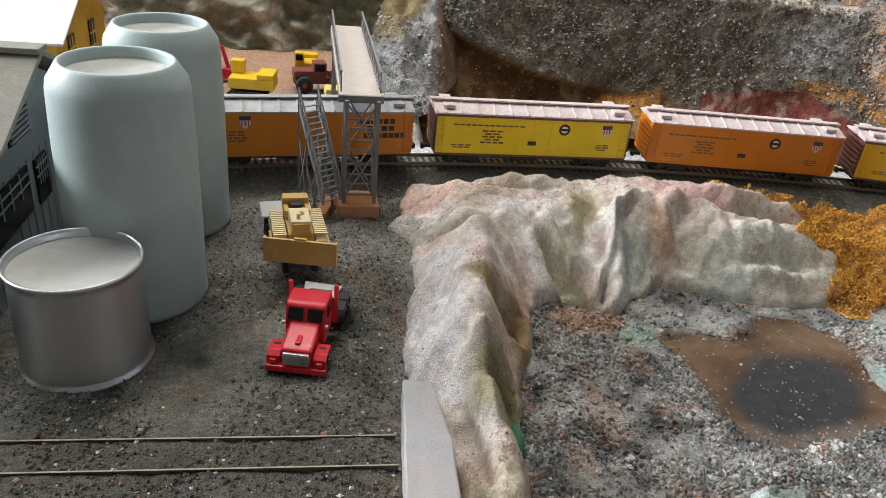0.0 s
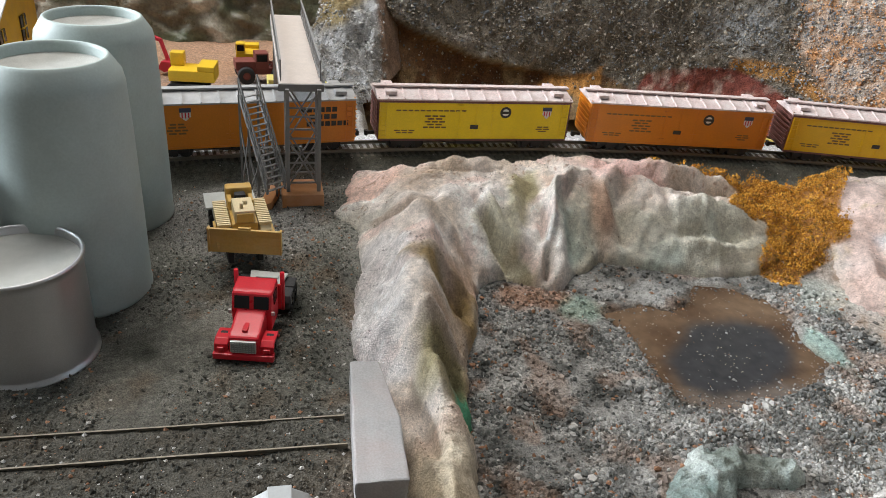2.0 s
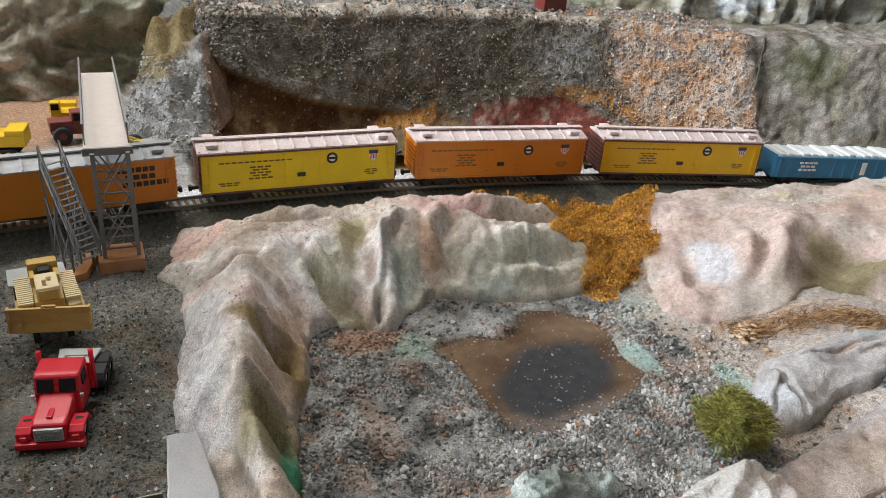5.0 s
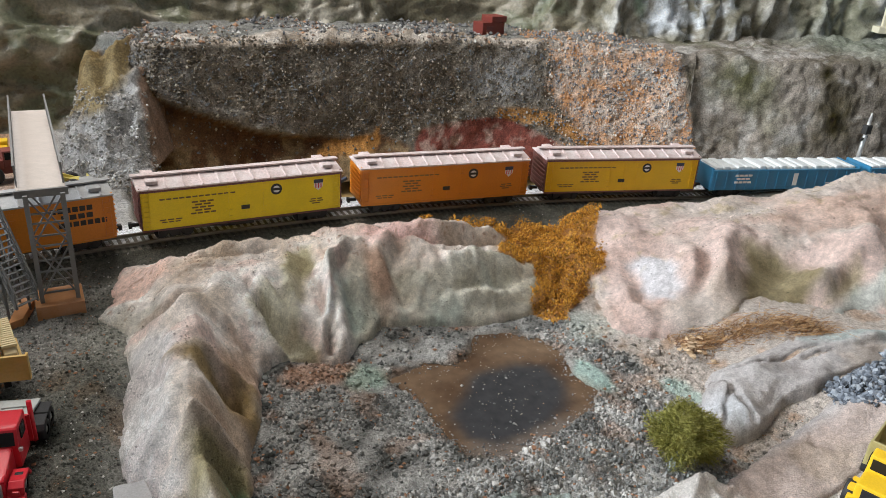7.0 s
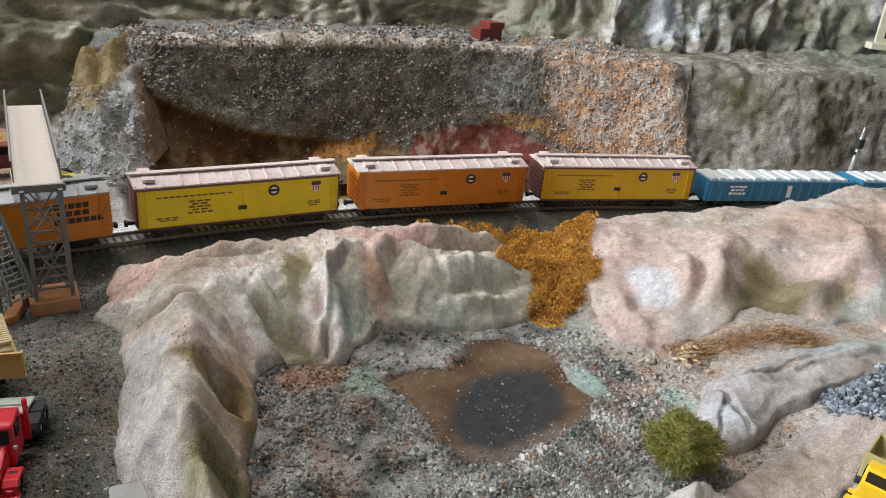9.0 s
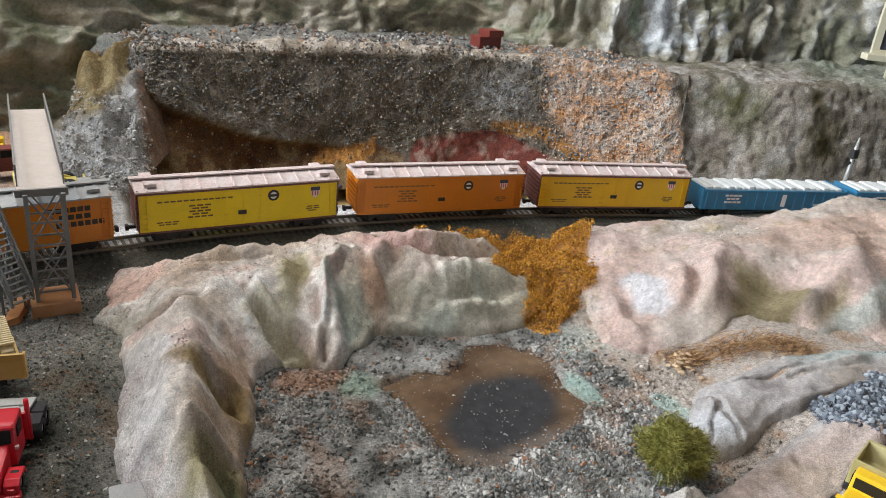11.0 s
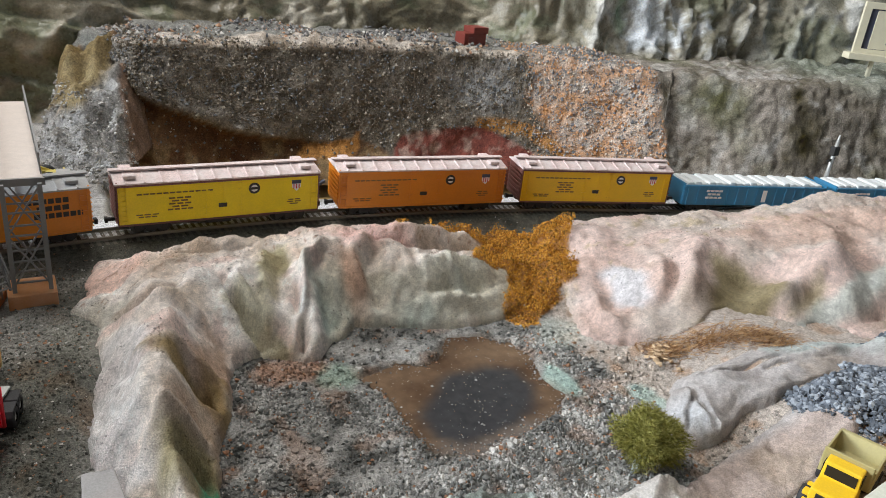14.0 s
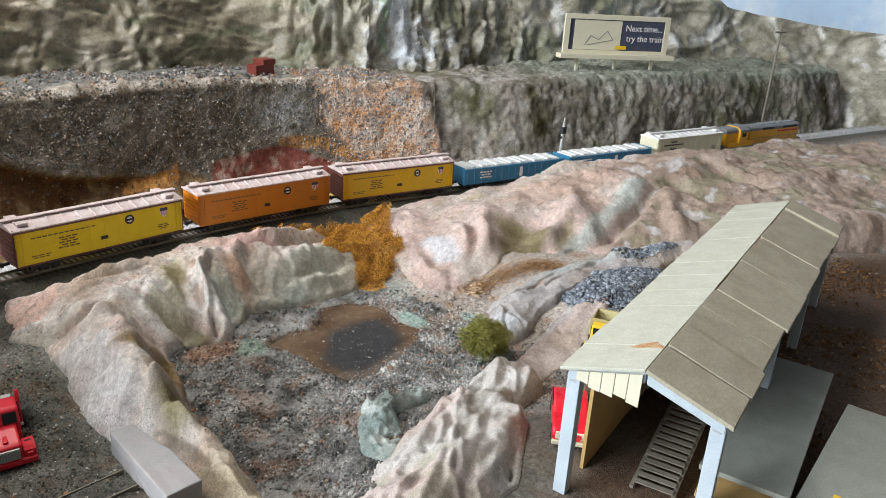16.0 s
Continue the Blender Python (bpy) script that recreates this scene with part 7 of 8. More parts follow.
def gondola(s, label):
    x, y, a = track_at(s)
    ob = thing("gondola_car", label, "railway car", "blue gondolas", pose(x, y, RAIL_TOP, 0, 0, a))
    L, W = 0.0775, 0.016
    for e in (-1, 1):
        sd = B()
        add_box(sd, -L, L, e * W - 0.0006, e * W + 0.0006, 0.0085, 0.0265)
        add_box(sd, -L, L, e * W - 0.0012, e * W + 0.0012, 0.0255, 0.027, bevel=0.0003)
        for k in range(15):
            xx = -L + 0.004 + k * (2 * L - 0.008) / 14
            add_box(sd, xx - 0.0005, xx + 0.0005, e * W - 0.0013, e * W + 0.0013, 0.0085, 0.0255)
        part("side", sd, "car_blue", ob)
        part("end", box(e * L - 0.0007, e * L + 0.0007, -W, W, 0.0085, 0.0285), "car_blue", ob)
        bogie(ob, e * 0.055)
        coupler(ob, e * L)
    part("floor", box(-L, L, -W, W, 0.008, 0.0095), "car_blue", ob)
    for k in range(20):
        part("load_block", box(-L + 0.0036 + k * 0.0074, -L + 0.0112 + k * 0.0074, -0.0142, 0.0142, 0.012, 0.0292 + 0.0008 * math.sin(k * 2.3), bevel=0.0022), "load", ob)
    lines(ob, "lettering", -0.046, 0.023, (0.018, 0.014, 0.018), "inkwhite", 0.0018, 0.0032, -0.0176)
    part("emblem", box(0.006, 0.0105, -0.0176, -0.0172, 0.012, 0.0235), "inkwhite", ob)
    lines(ob, "lettering", 0.052, 0.0145, (0.02,), "inkwhite", 0.0011, 0.002, -0.0176)
    return ob


def caboose(s):
    x, y, a = track_at(s)
    ob = thing("caboose", "dark brown wooden-sided caboose with a roof cupola", "railway car", m=pose(x, y, RAIL_TOP, 0, 0, a))
    L, W = 0.048, 0.0155
    part("body", box(-L, L, -W, W, 0.009, 0.031, bevel=0.0003), "car_brown", ob)
    part("roof", add_prism(B(), [(-W - 0.0015, 0.031), (-W - 0.0015, 0.0322), (0, 0.0352), (W + 0.0015, 0.0322), (W + 0.0015, 0.031)], -L - 0.01, L + 0.01, "x"), "car_brown", ob)
    cup = part("cupola", box(-0.037, -0.017, -0.0125, 0.0125, 0.032, 0.0445, bevel=0.0003), "car_brown", ob)
    part("cupola_roof", add_prism(B(), [(-0.0145, 0.0442), (-0.0145, 0.0452), (0, 0.0472), (0.0145, 0.0452), (0.0145, 0.0442)], -0.0385, -0.0155, "x"), "roof_pink", cup)
    part("roof_walk", box(-0.015, L + 0.01, -0.0026, 0.0026, 0.0356, 0.0364), "roof_pink", ob)
    part("chimney", add_cyl(B(), (-0.008, 0.004, 0.033), (-0.008, 0.004, 0.042), 0.0008), "under", ob)
    for xx in (-0.005, 0.014, 0.035):
        part("window", box(xx - 0.003, xx + 0.003, -W - 0.0003, -W + 0.0004, 0.0195, 0.027), "glass", ob)
    disc(ob, -0.03, 0.0225, 0.0052, "inkwhite", "inkred", -0.0156)
    lines(ob, "lettering", -0.018, 0.0132, (0.038,), "inkwhite", 0.0014, 0.002, -0.0156)
    lines(ob, "lettering", 0.03, 0.016, (0.008, 0.009), "inkwhite", 0.0012, 0.002, -0.0156)
    for e in (-1, 1):
        part("platform", box(min(e * L, e * (L + 0.0095)), max(e * L, e * (L + 0.0095)), -0.0135, 0.0135, 0.008, 0.0092), "under", ob)
        rl = B()
        for yy in (-0.013, -0.006, 0.006, 0.013):
            add_bar(rl, (e * (L + 0.009), yy, 0.0092), (e * (L + 0.009), yy, 0.03 if abs(yy) > 0.01 else 0.019), 0.0008, 0.0008)
        add_bar(rl, (e * (L + 0.009), -0.013, 0.019), (e * (L + 0.009), 0.013, 0.019), 0.0007, 0.0007)
        part("end_railing", rl, "under", ob)
        bogie(ob, e * 0.034)
        coupler(ob, e * (L + 0.009))
    part("underframe", box(-L, L, -0.004, 0.004, 0.0055, 0.009), "under", ob)
    return ob


def locomotive(s):
    x, y, a = track_at(s)
    ob = thing("diesel_locomotive", "yellow and grey six-axle model diesel locomotive", "locomotive", m=pose(x, y, RAIL_TOP, 0, 0, a))
    part("frame", box(-0.1, 0.1, -0.0165, 0.0165, 0.0095, 0.0135, bevel=0.0004), "loco_grey", ob)
    part("sill_stripe", box(-0.098, 0.098, -0.0168, -0.0163, 0.0108, 0.0117), "inkred", ob)
    hood = B()
    add_box(hood, -0.036, 0.096, -0.0115, 0.0115, 0.0135, 0.0345, bevel=0.0005)
    add_box(hood, -0.0955, -0.066, -0.0115, 0.0115, 0.0135, 0.034, bevel=0.0005)
    part("hood", hood, "loco_yellow", ob)
    roof = B()
    for a0, a1 in ((-0.036, 0.0965), (-0.096, -0.066)):
        add_prism(roof, [(-0.0117, 0.0345), (-0.0117, 0.039), (-0.008, 0.0418), (0.008, 0.0418), (0.0117, 0.039), (0.0117, 0.0345)], a0, a1, "x", 0.0004)
    part("roof", roof, "loco_grey", ob)
    for xx in (0.004, 0.02, 0.036, 0.054, 0.072, 0.086):
        f = part("fan", add_cyl(B(), (xx, 0, 0.0418), (xx, 0, 0.0432), 0.0058, seg=24), "loco_grey", ob)
        part("fan_cap", add_cyl(B(), (xx, 0, 0.0432), (xx, 0, 0.0438), 0.0026, seg=16), "loco_truck", f)
    for x0, x1 in ((-0.004, 0.026), (0.05, 0.09)):
        part("radiator_grille", box(x0, x1, -0.0119, -0.0115, 0.0352, 0.0386), "under", ob)
    cab = B()
    add_prism(cab, [(-0.0155, 0.0135), (-0.0155, 0.0385), (-0.009, 0.0432), (0.009, 0.0432), (0.0155, 0.0385), (0.0155, 0.0135)], -0.066, -0.045, "x", 0.0005)
    add_box(cab, -0.045, -0.03, -0.0152, 0.0152, 0.0135, 0.022, bevel=0.0005)
    add_box(cab, -0.09, -0.066, -0.0152, -0.0115, 0.0135, 0.0195, bevel=0.0004)
    part("cab", cab, "loco_yellow", ob)
    part("cab_roof", add_prism(B(), [(-0.0162, 0.036), (-0.0162, 0.039), (-0.0094, 0.0439), (0.0094, 0.0439), (0.0162, 0.039), (0.0162, 0.036), (0.0155, 0.036), (0.0155, 0.0385), (0.009, 0.0433), (-0.009, 0.0433), (-0.0155, 0.0385), (-0.0155, 0.036)], -0.0665, -0.0445, "x"), "loco_grey", ob)
    for xx in (-0.0585, -0.0535):
        part("cab_window", box(xx - 0.002, xx + 0.002, -0.0158, -0.0153, 0.0285, 0.035), "glass", ob)
    lines(ob, "name_bars", 0.066, 0.0322, (0.056,), "inkred", 0.0026, 0.002, -0.0116)
    rail = B()
    for k in range(13):
        xx = -0.028 + k * 0.0102
        add_bar(rail, (xx, -0.016, 0.0135), (xx, -0.016, 0.0242), 0.0005, 0.0005)
    add_bar(rail, (-0.029, -0.016, 0.0242), (0.0955, -0.016, 0.0242), 0.0006, 0.0006)
    part("handrail", rail, "bridge", ob)
    part("fuel_tank", box(-0.022, 0.022, -0.0135, 0.0135, 0.002, 0.0092, bevel=0.0015), "loco_grey", ob)
    for e in (-1, 1):
        bogie(ob, e * 0.055, 0.05, 3, "loco_truck")
        part("pilot", box(e * 0.1005 - 0.0008, e * 0.1005 + 0.0008, -0.0155, 0.0155, 0.003, 0.0175, bevel=0.0003), "loco_grey", ob)
        coupler(ob, e * 0.1)
    return ob


reefer(-0.037, "car_lemon", "roof_pink", "roof_brown", "bright lemon yellow refrigerator car with a dusty brown roof", "herald")
reefer(0.125, "car_orange", "roof_pink", "car_orange", "orange refrigerator car with a dusty pinkish roof", "herald")
reefer(0.287, "car_yellow", "roof_pink", "roof_brown", "golden yellow refrigerator car with a brown roof", "herald")
reefer(-0.199, "car_orange", "roof_grey", "car_orange", "orange refrigerator car with a grey roof", "slogan")
gondola(0.453, "blue gondola car loaded with pale bundles")
gondola(0.62, "blue gondola car loaded with pale bundles")
reefer(0.782, "car_cream", "roof_white", "car_cream", "pale cream refrigerator car with a white roof", "owner")
locomotive(0.966)
caboose(-0.345)
reefer(-0.49, "car_cream", "roof_pink", "roof_brown", "cream refrigerator car with a reddish brown roof", "roundel")
reefer(-0.652, "car_white", "roof_white", "car_white", "white refrigerator car with a red side panel", "panel")


# ---------------------------------------------------------------- machines behind the track
def excavator(x, y, z, turn, body, label, arm=True, scale=1.0):
    ob = thing("excavator", label, "excavator", m=pose(x, y, z, 0, 0, turn) @ Matrix.Diagonal((scale, scale, scale, 1)))
    for s in (-1, 1):
        t = part("crawler_track", add_prism(B(), [(-0.014, 0.0025), (-0.011, 0.0), (0.011, 0.0), (0.014, 0.0025), (0.014, 0.0055), (0.011, 0.008), (-0.011, 0.008), (-0.014, 0.0055)], s * 0.006, s * 0.0115, "y", 0.0006), "black", ob)
        for k in range(4):
            part("roller", add_cyl(B(), (-0.009 + 0.006 * k, s * 0.0116 - 0.0004, 0.004), (-0.009 + 0.006 * k, s * 0.0116 + 0.0004, 0.004), 0.0024), body, t)
    up = B()
    add_box(up, -0.02, 0.012, -0.0105, 0.0105, 0.0095, 0.0175, bevel=0.0008)
    add_box(up, -0.02, -0.008, -0.0105, 0.0105, 0.0175, 0.021, bevel=0.0008)
    part("upper_body", up, body, ob)
    part("turntable", add_cyl(B(), (0, 0, 0.0075), (0, 0, 0.0098), 0.008), "black", ob)
    c = part("cab", box(0.003, 0.0125, -0.0105, -0.002, 0.0175, 0.027, bevel=0.0008), body, ob)
    part("cab_window", box(0.0122, 0.0128, -0.0095, -0.003, 0.02, 0.0255), "glass", c)
    part("cab_window", box(0.0045, 0.011, -0.0108, -0.0102, 0.02, 0.0255), "glass", c)
    if arm:
        part("boom", add_bar(add_bar(B(), (0.012, 0.003, 0.014), (0.026, 0.003, 0.034), 0.0035, 0.003), (0.026, 0.003, 0.034), (0.04, 0.003, 0.03), 0.0032, 0.0028), body, ob)
        part("stick", add_bar(B(), (0.04, 0.003, 0.031), (0.046, 0.003, 0.012), 0.0026, 0.0026), body, ob)
        part("bucket", add_prism(B(), [(0.042, 0.012), (0.051, 0.012), (0.05, 0.004), (0.044, 0.002), (0.038, 0.005)], -0.003, 0.009, "y", 0.0006), body, ob)
    return ob


def wheel_loader(x, y, z, turn, body, label, hub="loco_yellow"):
    ob = thing("wheel_loader", label, "loader", m=pose(x, y, z, 0, 0, turn))
    part("chassis", box(-0.026, 0.018, -0.006, 0.006, 0.007, 0.013, bevel=0.0008), body, ob)
    part("engine_cover", box(-0.028, -0.01, -0.0085, 0.0085, 0.012, 0.02, bevel=0.001), body, ob)
    c = part("cab", box(-0.01, 0.002, -0.007, 0.007, 0.012, 0.027, bevel=0.0008), body, ob)
    for s in (-1, 1):
        part("cab_window", box(-0.0085, 0.0005, s * 0.0071 - 0.0003, s * 0.0071 + 0.0003, 0.0195, 0.0255), "glass", c)
        for wx in (-0.019, 0.011):
            wheel(ob, wx, s * 0.0105, 0.0078, 0.006, "black", hub)
        part("lift_arm", add_bar(B(), (0.004, s * 0.0052, 0.016), (0.026, s * 0.0052, 0.0065), 0.002, 0.003), body, ob)
    part("bucket", add_prism(B(), [(0.024, 0.001), (0.036, 0.001), (0.0365, 0.002), (0.027, 0.0028), (0.0255, 0.012), (0.024, 0.0125)], -0.0125, 0.0125, "y", 0.0003), body, ob)
    return ob


bz = 0.0005
excavator(-0.083, 0.672, ground_z(-0.083, 0.672) + bz, 175, "yellow", "bright yellow toy excavator body on sandy ground", arm=False, scale=1.2)
excavator(-0.15, 0.735, ground_z(-0.15, 0.735) + bz, -20, "inkred", "small red toy excavator with a lowered bucket")
excavator(-0.035, 0.745, ground_z(-0.035, 0.745) + bz, -90, "yellow", "yellow toy excavator behind the footbridge", arm=False)
wheel_loader(0.012, 0.655, ground_z(0.012, 0.655) + bz, 5, "paleyellow", "pale yellow wheel loader with orange hubs beside the track")
wheel_loader(-0.018, 0.708, ground_z(-0.018, 0.708) + bz, 10, "maroon", "maroon wheel loader on the sandy yard", "maroon")
wheel_loader(0.115, 0.6, ground_z(0.115, 0.575) + 0.0005, 12, "paleyellow", "pale yellow loader behind the track's white bank", "paleyellow")
bulldozer(0.52, 0.672, -0.054, 25, "quarry_bulldozer", "dusty pale yellow bulldozer on the quarry floor", "paleyellow", "paleyellow", 0.03)
shovel = thing("power_shovel", "dark navy toy shovel arm standing in the quarry", "excavator", m=pose(0.25, 0.655, -0.054, 0, 0, 15))
part("base", box(-0.008, 0.012, -0.006, 0.006, 0.0, 0.018, bevel=0.001), "navy", shovel)
part("boom", add_bar(B(), (0.0, 0, 0.016), (-0.012, 0, 0.064), 0.005, 0.004), "navy", shovel)
part("stick", add_bar(B(), (-0.006, 0, 0.036), (0.016, 0, 0.044), 0.003, 0.0028), "navy", shovel)
part("bucket", box(-0.016, -0.008, -0.004, 0.004, 0.062, 0.069, bevel=0.001), "navy", shovel)
crate = thing("mine_hut", "small brick-red wooden hut on the quarry ledge", "hut", m=pose(0.512, 0.825, 0.1005, 0, 0, 8) @ Matrix.Diagonal((1.0, 1.0, 1.5, 1)))
part("body", box(-0.018, 0.016, -0.01, 0.01, -0.004, 0.011, bevel=0.0006), "brick", crate)
part("hatch", box(-0.012, -0.002, -0.0106, -0.0098, 0.001, 0.008), "maroon", crate)
part("top", box(-0.005, 0.018, -0.011, 0.011, 0.011, 0.016, bevel=0.0006), "brick", crate)
sig = thing("signal_post", "small silver signal post against the cliff", "signal", m=pose(0.79, 0.487, 0.0, 0, 0, 0))
part("mast", add_cyl(B(), (0, 0, -0.001), (0.003, 0, 0.062), 0.0026, 0.0018), "chrome", sig)
part("head", box(-0.002, 0.007, -0.003, 0.003, 0.046, 0.056, bevel=0.001), "under", sig)
part("finial", add_cyl(B(), (0.003, 0, 0.06), (0.0035, 0, 0.069), 0.002, 0.0008), "chrome", sig)
part("bracket", add_bar(B(), (-0.004, 0, 0.04), (0.006, 0, 0.043), 0.002, 0.002), "under", sig)
tp = thing("telegraph_pole", "thin grey wooden telegraph pole above the cliff", "pole", m=pose(1.18, 0.345, -0.001))
part("shaft", add_cyl(B(), (0, 0, 0.0), (0, 0, 0.205), 0.0024, 0.0016), "tie", tp)
part("crossarm", add_bar(B(), (-0.012, 0.004, 0.195), (0.012, -0.004, 0.195), 0.002, 0.002), "tie", tp)

# ---------------------------------------------------------------- billboard
bb = thing("billboard", "ivory plastic billboard with a pale picture and navy slogan panel", "billboard", m=pose(1.04, 0.56, 0.133, 0, 0, -32))
part("catwalk", box(-0.108, 0.104, -0.016, 0.004, 0.0, 0.0075, bevel=0.0005), "ivory", bb)
for xx in (-0.07, 0.0, 0.07):
    part("leg", box(xx - 0.002, xx + 0.002, -0.002, 0.004, -0.06, 0.002), "ivory", bb)
fr = B()
add_box(fr, -0.098, 0.096, 0.0, 0.005, 0.0075, 0.013, bevel=0.0004)
add_box(fr, -0.098, 0.096, 0.0, 0.005, 0.062, 0.07, bevel=0.0006)
add_box(fr, -0.098, -0.089, 0.0, 0.005, 0.013, 0.062)
add_box(fr, 0.087, 0.096, 0.0, 0.005, 0.013, 0.062)
part("frame", fr, "ivory", bb)
part("backing", box(-0.09, 0.088, 0.0025, 0.0042, 0.012, 0.063), "navy", bb)
part("picture_panel", box(-0.08, 0.006, 0.0012, 0.0026, 0.0135, 0.0605), "ivory", bb, "pale cream picture panel")
sl = part("slogan_panel", box(0.0075, 0.086, 0.0012, 0.0026, 0.0135, 0.0605), "navy", bb, "navy blue slogan panel")
shape = B()
for (ax, az), (cx, cz) in zip([(-0.06, 0.02), (-0.05, 0.036), (-0.035, 0.03), (-0.02, 0.044), (-0.008, 0.03)], [(-0.05, 0.036), (-0.035, 0.03), (-0.02, 0.044), (-0.008, 0.03), (-0.055, 0.021)]):
    add_bar(shape, (ax, 0.001, az), (cx, 0.001, cz), 0.0006, 0.0014)
part("outline_drawing", shape, "inkgrey", bb)
part("emblem", box(-0.002, 0.018, 0.0004, 0.0016, 0.015, 0.021), "yellow", bb)
for k, text in enumerate(("Next time...", "try the train")):
    cu = bpy.data.curves.new("slogan_text", "FONT")
    cu.body, cu.size, cu.extrude = text, 0.0145, 0.0002
    tmp = bpy.data.objects.new("slogan_text", cu)
    me = bpy.data.meshes.new_from_object(tmp)
    me.materials.append(M["inkwhite"])
    bpy.data.objects.remove(tmp)
    ob = new("slogan_text", me)
    ob.parent, ob.matrix_basis = sl, pose(0.013 + 0.003 * k, 0.0006, 0.045 - 0.0165 * k, 90, 0, 0)

# ---------------------------------------------------------------- long open shed and what stands by it
SHED = pose(0.179, 0.0305, -0.002, 0, 0, 9.2)


def long_shed():
    ob = thing("open_shed", "long open timber shed with pale boarded roof and blue-grey posts", "shed", m=SHED)
    n = 12
    for k in range(n):
        for s in (-1, 1):
            if k in (0, 4, 8, 11):
                part("post", box(k * 0.0335 + 0.003, k * 0.0335 + 0.01, s * 0.036 - 0.0035, s * 0.036 + 0.0035, 0, 0.0745, bevel=0.0004), "shed_post", ob)
    rnd = random.Random(4)
    for k in range(n):
        x0, x1 = k * 0.031 + 0.0004, (k + 1) * 0.031 - 0.0004
        a, lift, low = rnd.uniform(-0.0005, 0.0005), rnd.uniform(0.0, 0.0009), rnd.uniform(-0.0008, 0.0012)
        part("roof_panel", add_prism(B(), [(0.043 + low * 0.6, 0.076), (0.0004, 0.0895 + lift * 0.5), (0.0004, 0.0915 + lift * 0.5), (0.043 + low * 0.6, 0.078)], x0 - 0.0003, x1 + 0.0003, "x", 0.0003), "shed_roof", ob)
        part("roof_board", add_prism(B(), [(-0.043 - low, 0.0753), (-0.0002, 0.0893 + lift), (-0.0002, 0.0917 + lift), (-0.043 - low, 0.0777)], x0 + a, x1 + 0.0006 * rnd.random(), "x", 0.0003), "shed_plank", ob, m=pose(0, 0, 0, 0, rnd.uniform(-0.35, 0.35), rnd.uniform(-0.5, 0.5)))
    for s in (-1, 1):
        part("rafter", add_prism(B(), [(s * 0.039, 0.0705), (s * 0.0005, 0.0826), (s * 0.0005, 0.0885), (s * 0.039, 0.0763)], 0.0026, 0.0062, "x", 0.0003), "shed_post", ob)
    for k, drop in enumerate((0.002, 0.004, 0.0045, 0.003, 0.005)):
        yy = 0.031 - k * 0.0066
        part("gable_board", add_prism(B(), [(yy - 0.0031, 0.0745 - drop), (yy + 0.0031, 0.0745 - drop + 0.0008), (yy + 0.0031, 0.0763 + 0.3 * (0.036 - yy)), (yy - 0.0031, 0.0781 + 0.3 * (0.036 - yy))], 0.0012, 0.0022, "x"), "ivory", ob)
    part("rust_stain", add_prism(B(), [(0.0012, 0.0), (0.009, 0.006), (0.006, 0.013), (0.0012, 0.018)], 0.0, 0.0003, "z"), "rust", ob, "orange rust stain at the ridge", m=pose(0.0255, 0, 0.0918, -17.4, 0, 0))
    for s in (-1, 1):
        part("wall_plate", box(0.003, 0.37, s * 0.036 - 0.002, s * 0.036 + 0.002, 0.07, 0.0745), "timber", ob)
    part("side_wall", box(0.03, 0.37, 0.0335, 0.0355, 0.0, 0.07), "timber", ob, "yellowed inner boarding")
    return ob


long_shed()
lt = thing("ladder_rack", "rusty brown slatted rack lying inside the shed", "rack", m=SHED @ pose(0.03, -0.006, 0.003, 0, -8, 3))
for yy in (-0.011, 0.011):
    part("side_rail", box(0.0, 0.11, yy - 0.001, yy + 0.001, 0.0, 0.002), "tie", lt)
for k in range(18):
    part("slat", box(0.003 + 0.006 * k, 0.006 + 0.006 * k, -0.0105, 0.0105, 0.002, 0.003), "tie", lt)
for nm, x0, y0, z0, a, sx, sy, h, mt, lb in (
    ("flat_shed_roof", 0.295, 0.0, 0.0, 9, 0.075, 0.02, 0.03, "greybox", "low grey-green box shed beside the open shed"),
    ("flat_shed_roof", 0.285, -0.055, 0.0, 4, 0.06, 0.022, 0.028, "greybox", "low pale grey box shed with a yellow mark"),
    ("packing_crate", 0.222, -0.012, 0.0, 12, 0.018, 0.018, 0.026, "timber", "yellowed timber packing crate by the shed")):
    ob = thing(nm, lb, "shed" if "shed" in nm else "crate", m=pose(x0, y0, z0 - 0.001, 0, 0, a))
    part("walls", box(-sx, sx, -sy, sy, 0, h - 0.003, bevel=0.0005), "timber", ob)
    part("lid", box(-sx - 0.002, sx + 0.002, -sy - 0.002, sy + 0.002, h - 0.003, h, bevel=0.0005), mt, ob)
    if y0 < -0.05:
        for k in range(4):
            part("stripe", box(-sx + 0.006 + k * 0.004, -sx + 0.0085 + k * 0.004, -0.002, 0.01, h + 0.0002, h + 0.0006), "yellow", ob)

car = thing("toy_car", "small red toy car with cream lamps beside the shed", "car", m=pose(0.232, 0.098, 0.0015, 0, 0, 35))
bd = B()
add_prism(bd, [(-0.024, 0.003), (-0.0245, 0.008), (-0.022, 0.012), (-0.008, 0.0135), (-0.003, 0.019), (0.01, 0.0195), (0.017, 0.0135), (0.024, 0.012), (0.0245, 0.003)], -0.0105, 0.0105, "y", 0.0014)
part("body", bd, "red", car)
part("bumper", box(-0.0258, -0.0238, -0.0105, 0.0105, 0.002, 0.0048, bevel=0.0006), "ivory", car)
part("tail_panel", box(-0.0252, -0.0242, -0.0085, 0.0085, 0.0058, 0.0105, bevel=0.0003), "ivory", car)
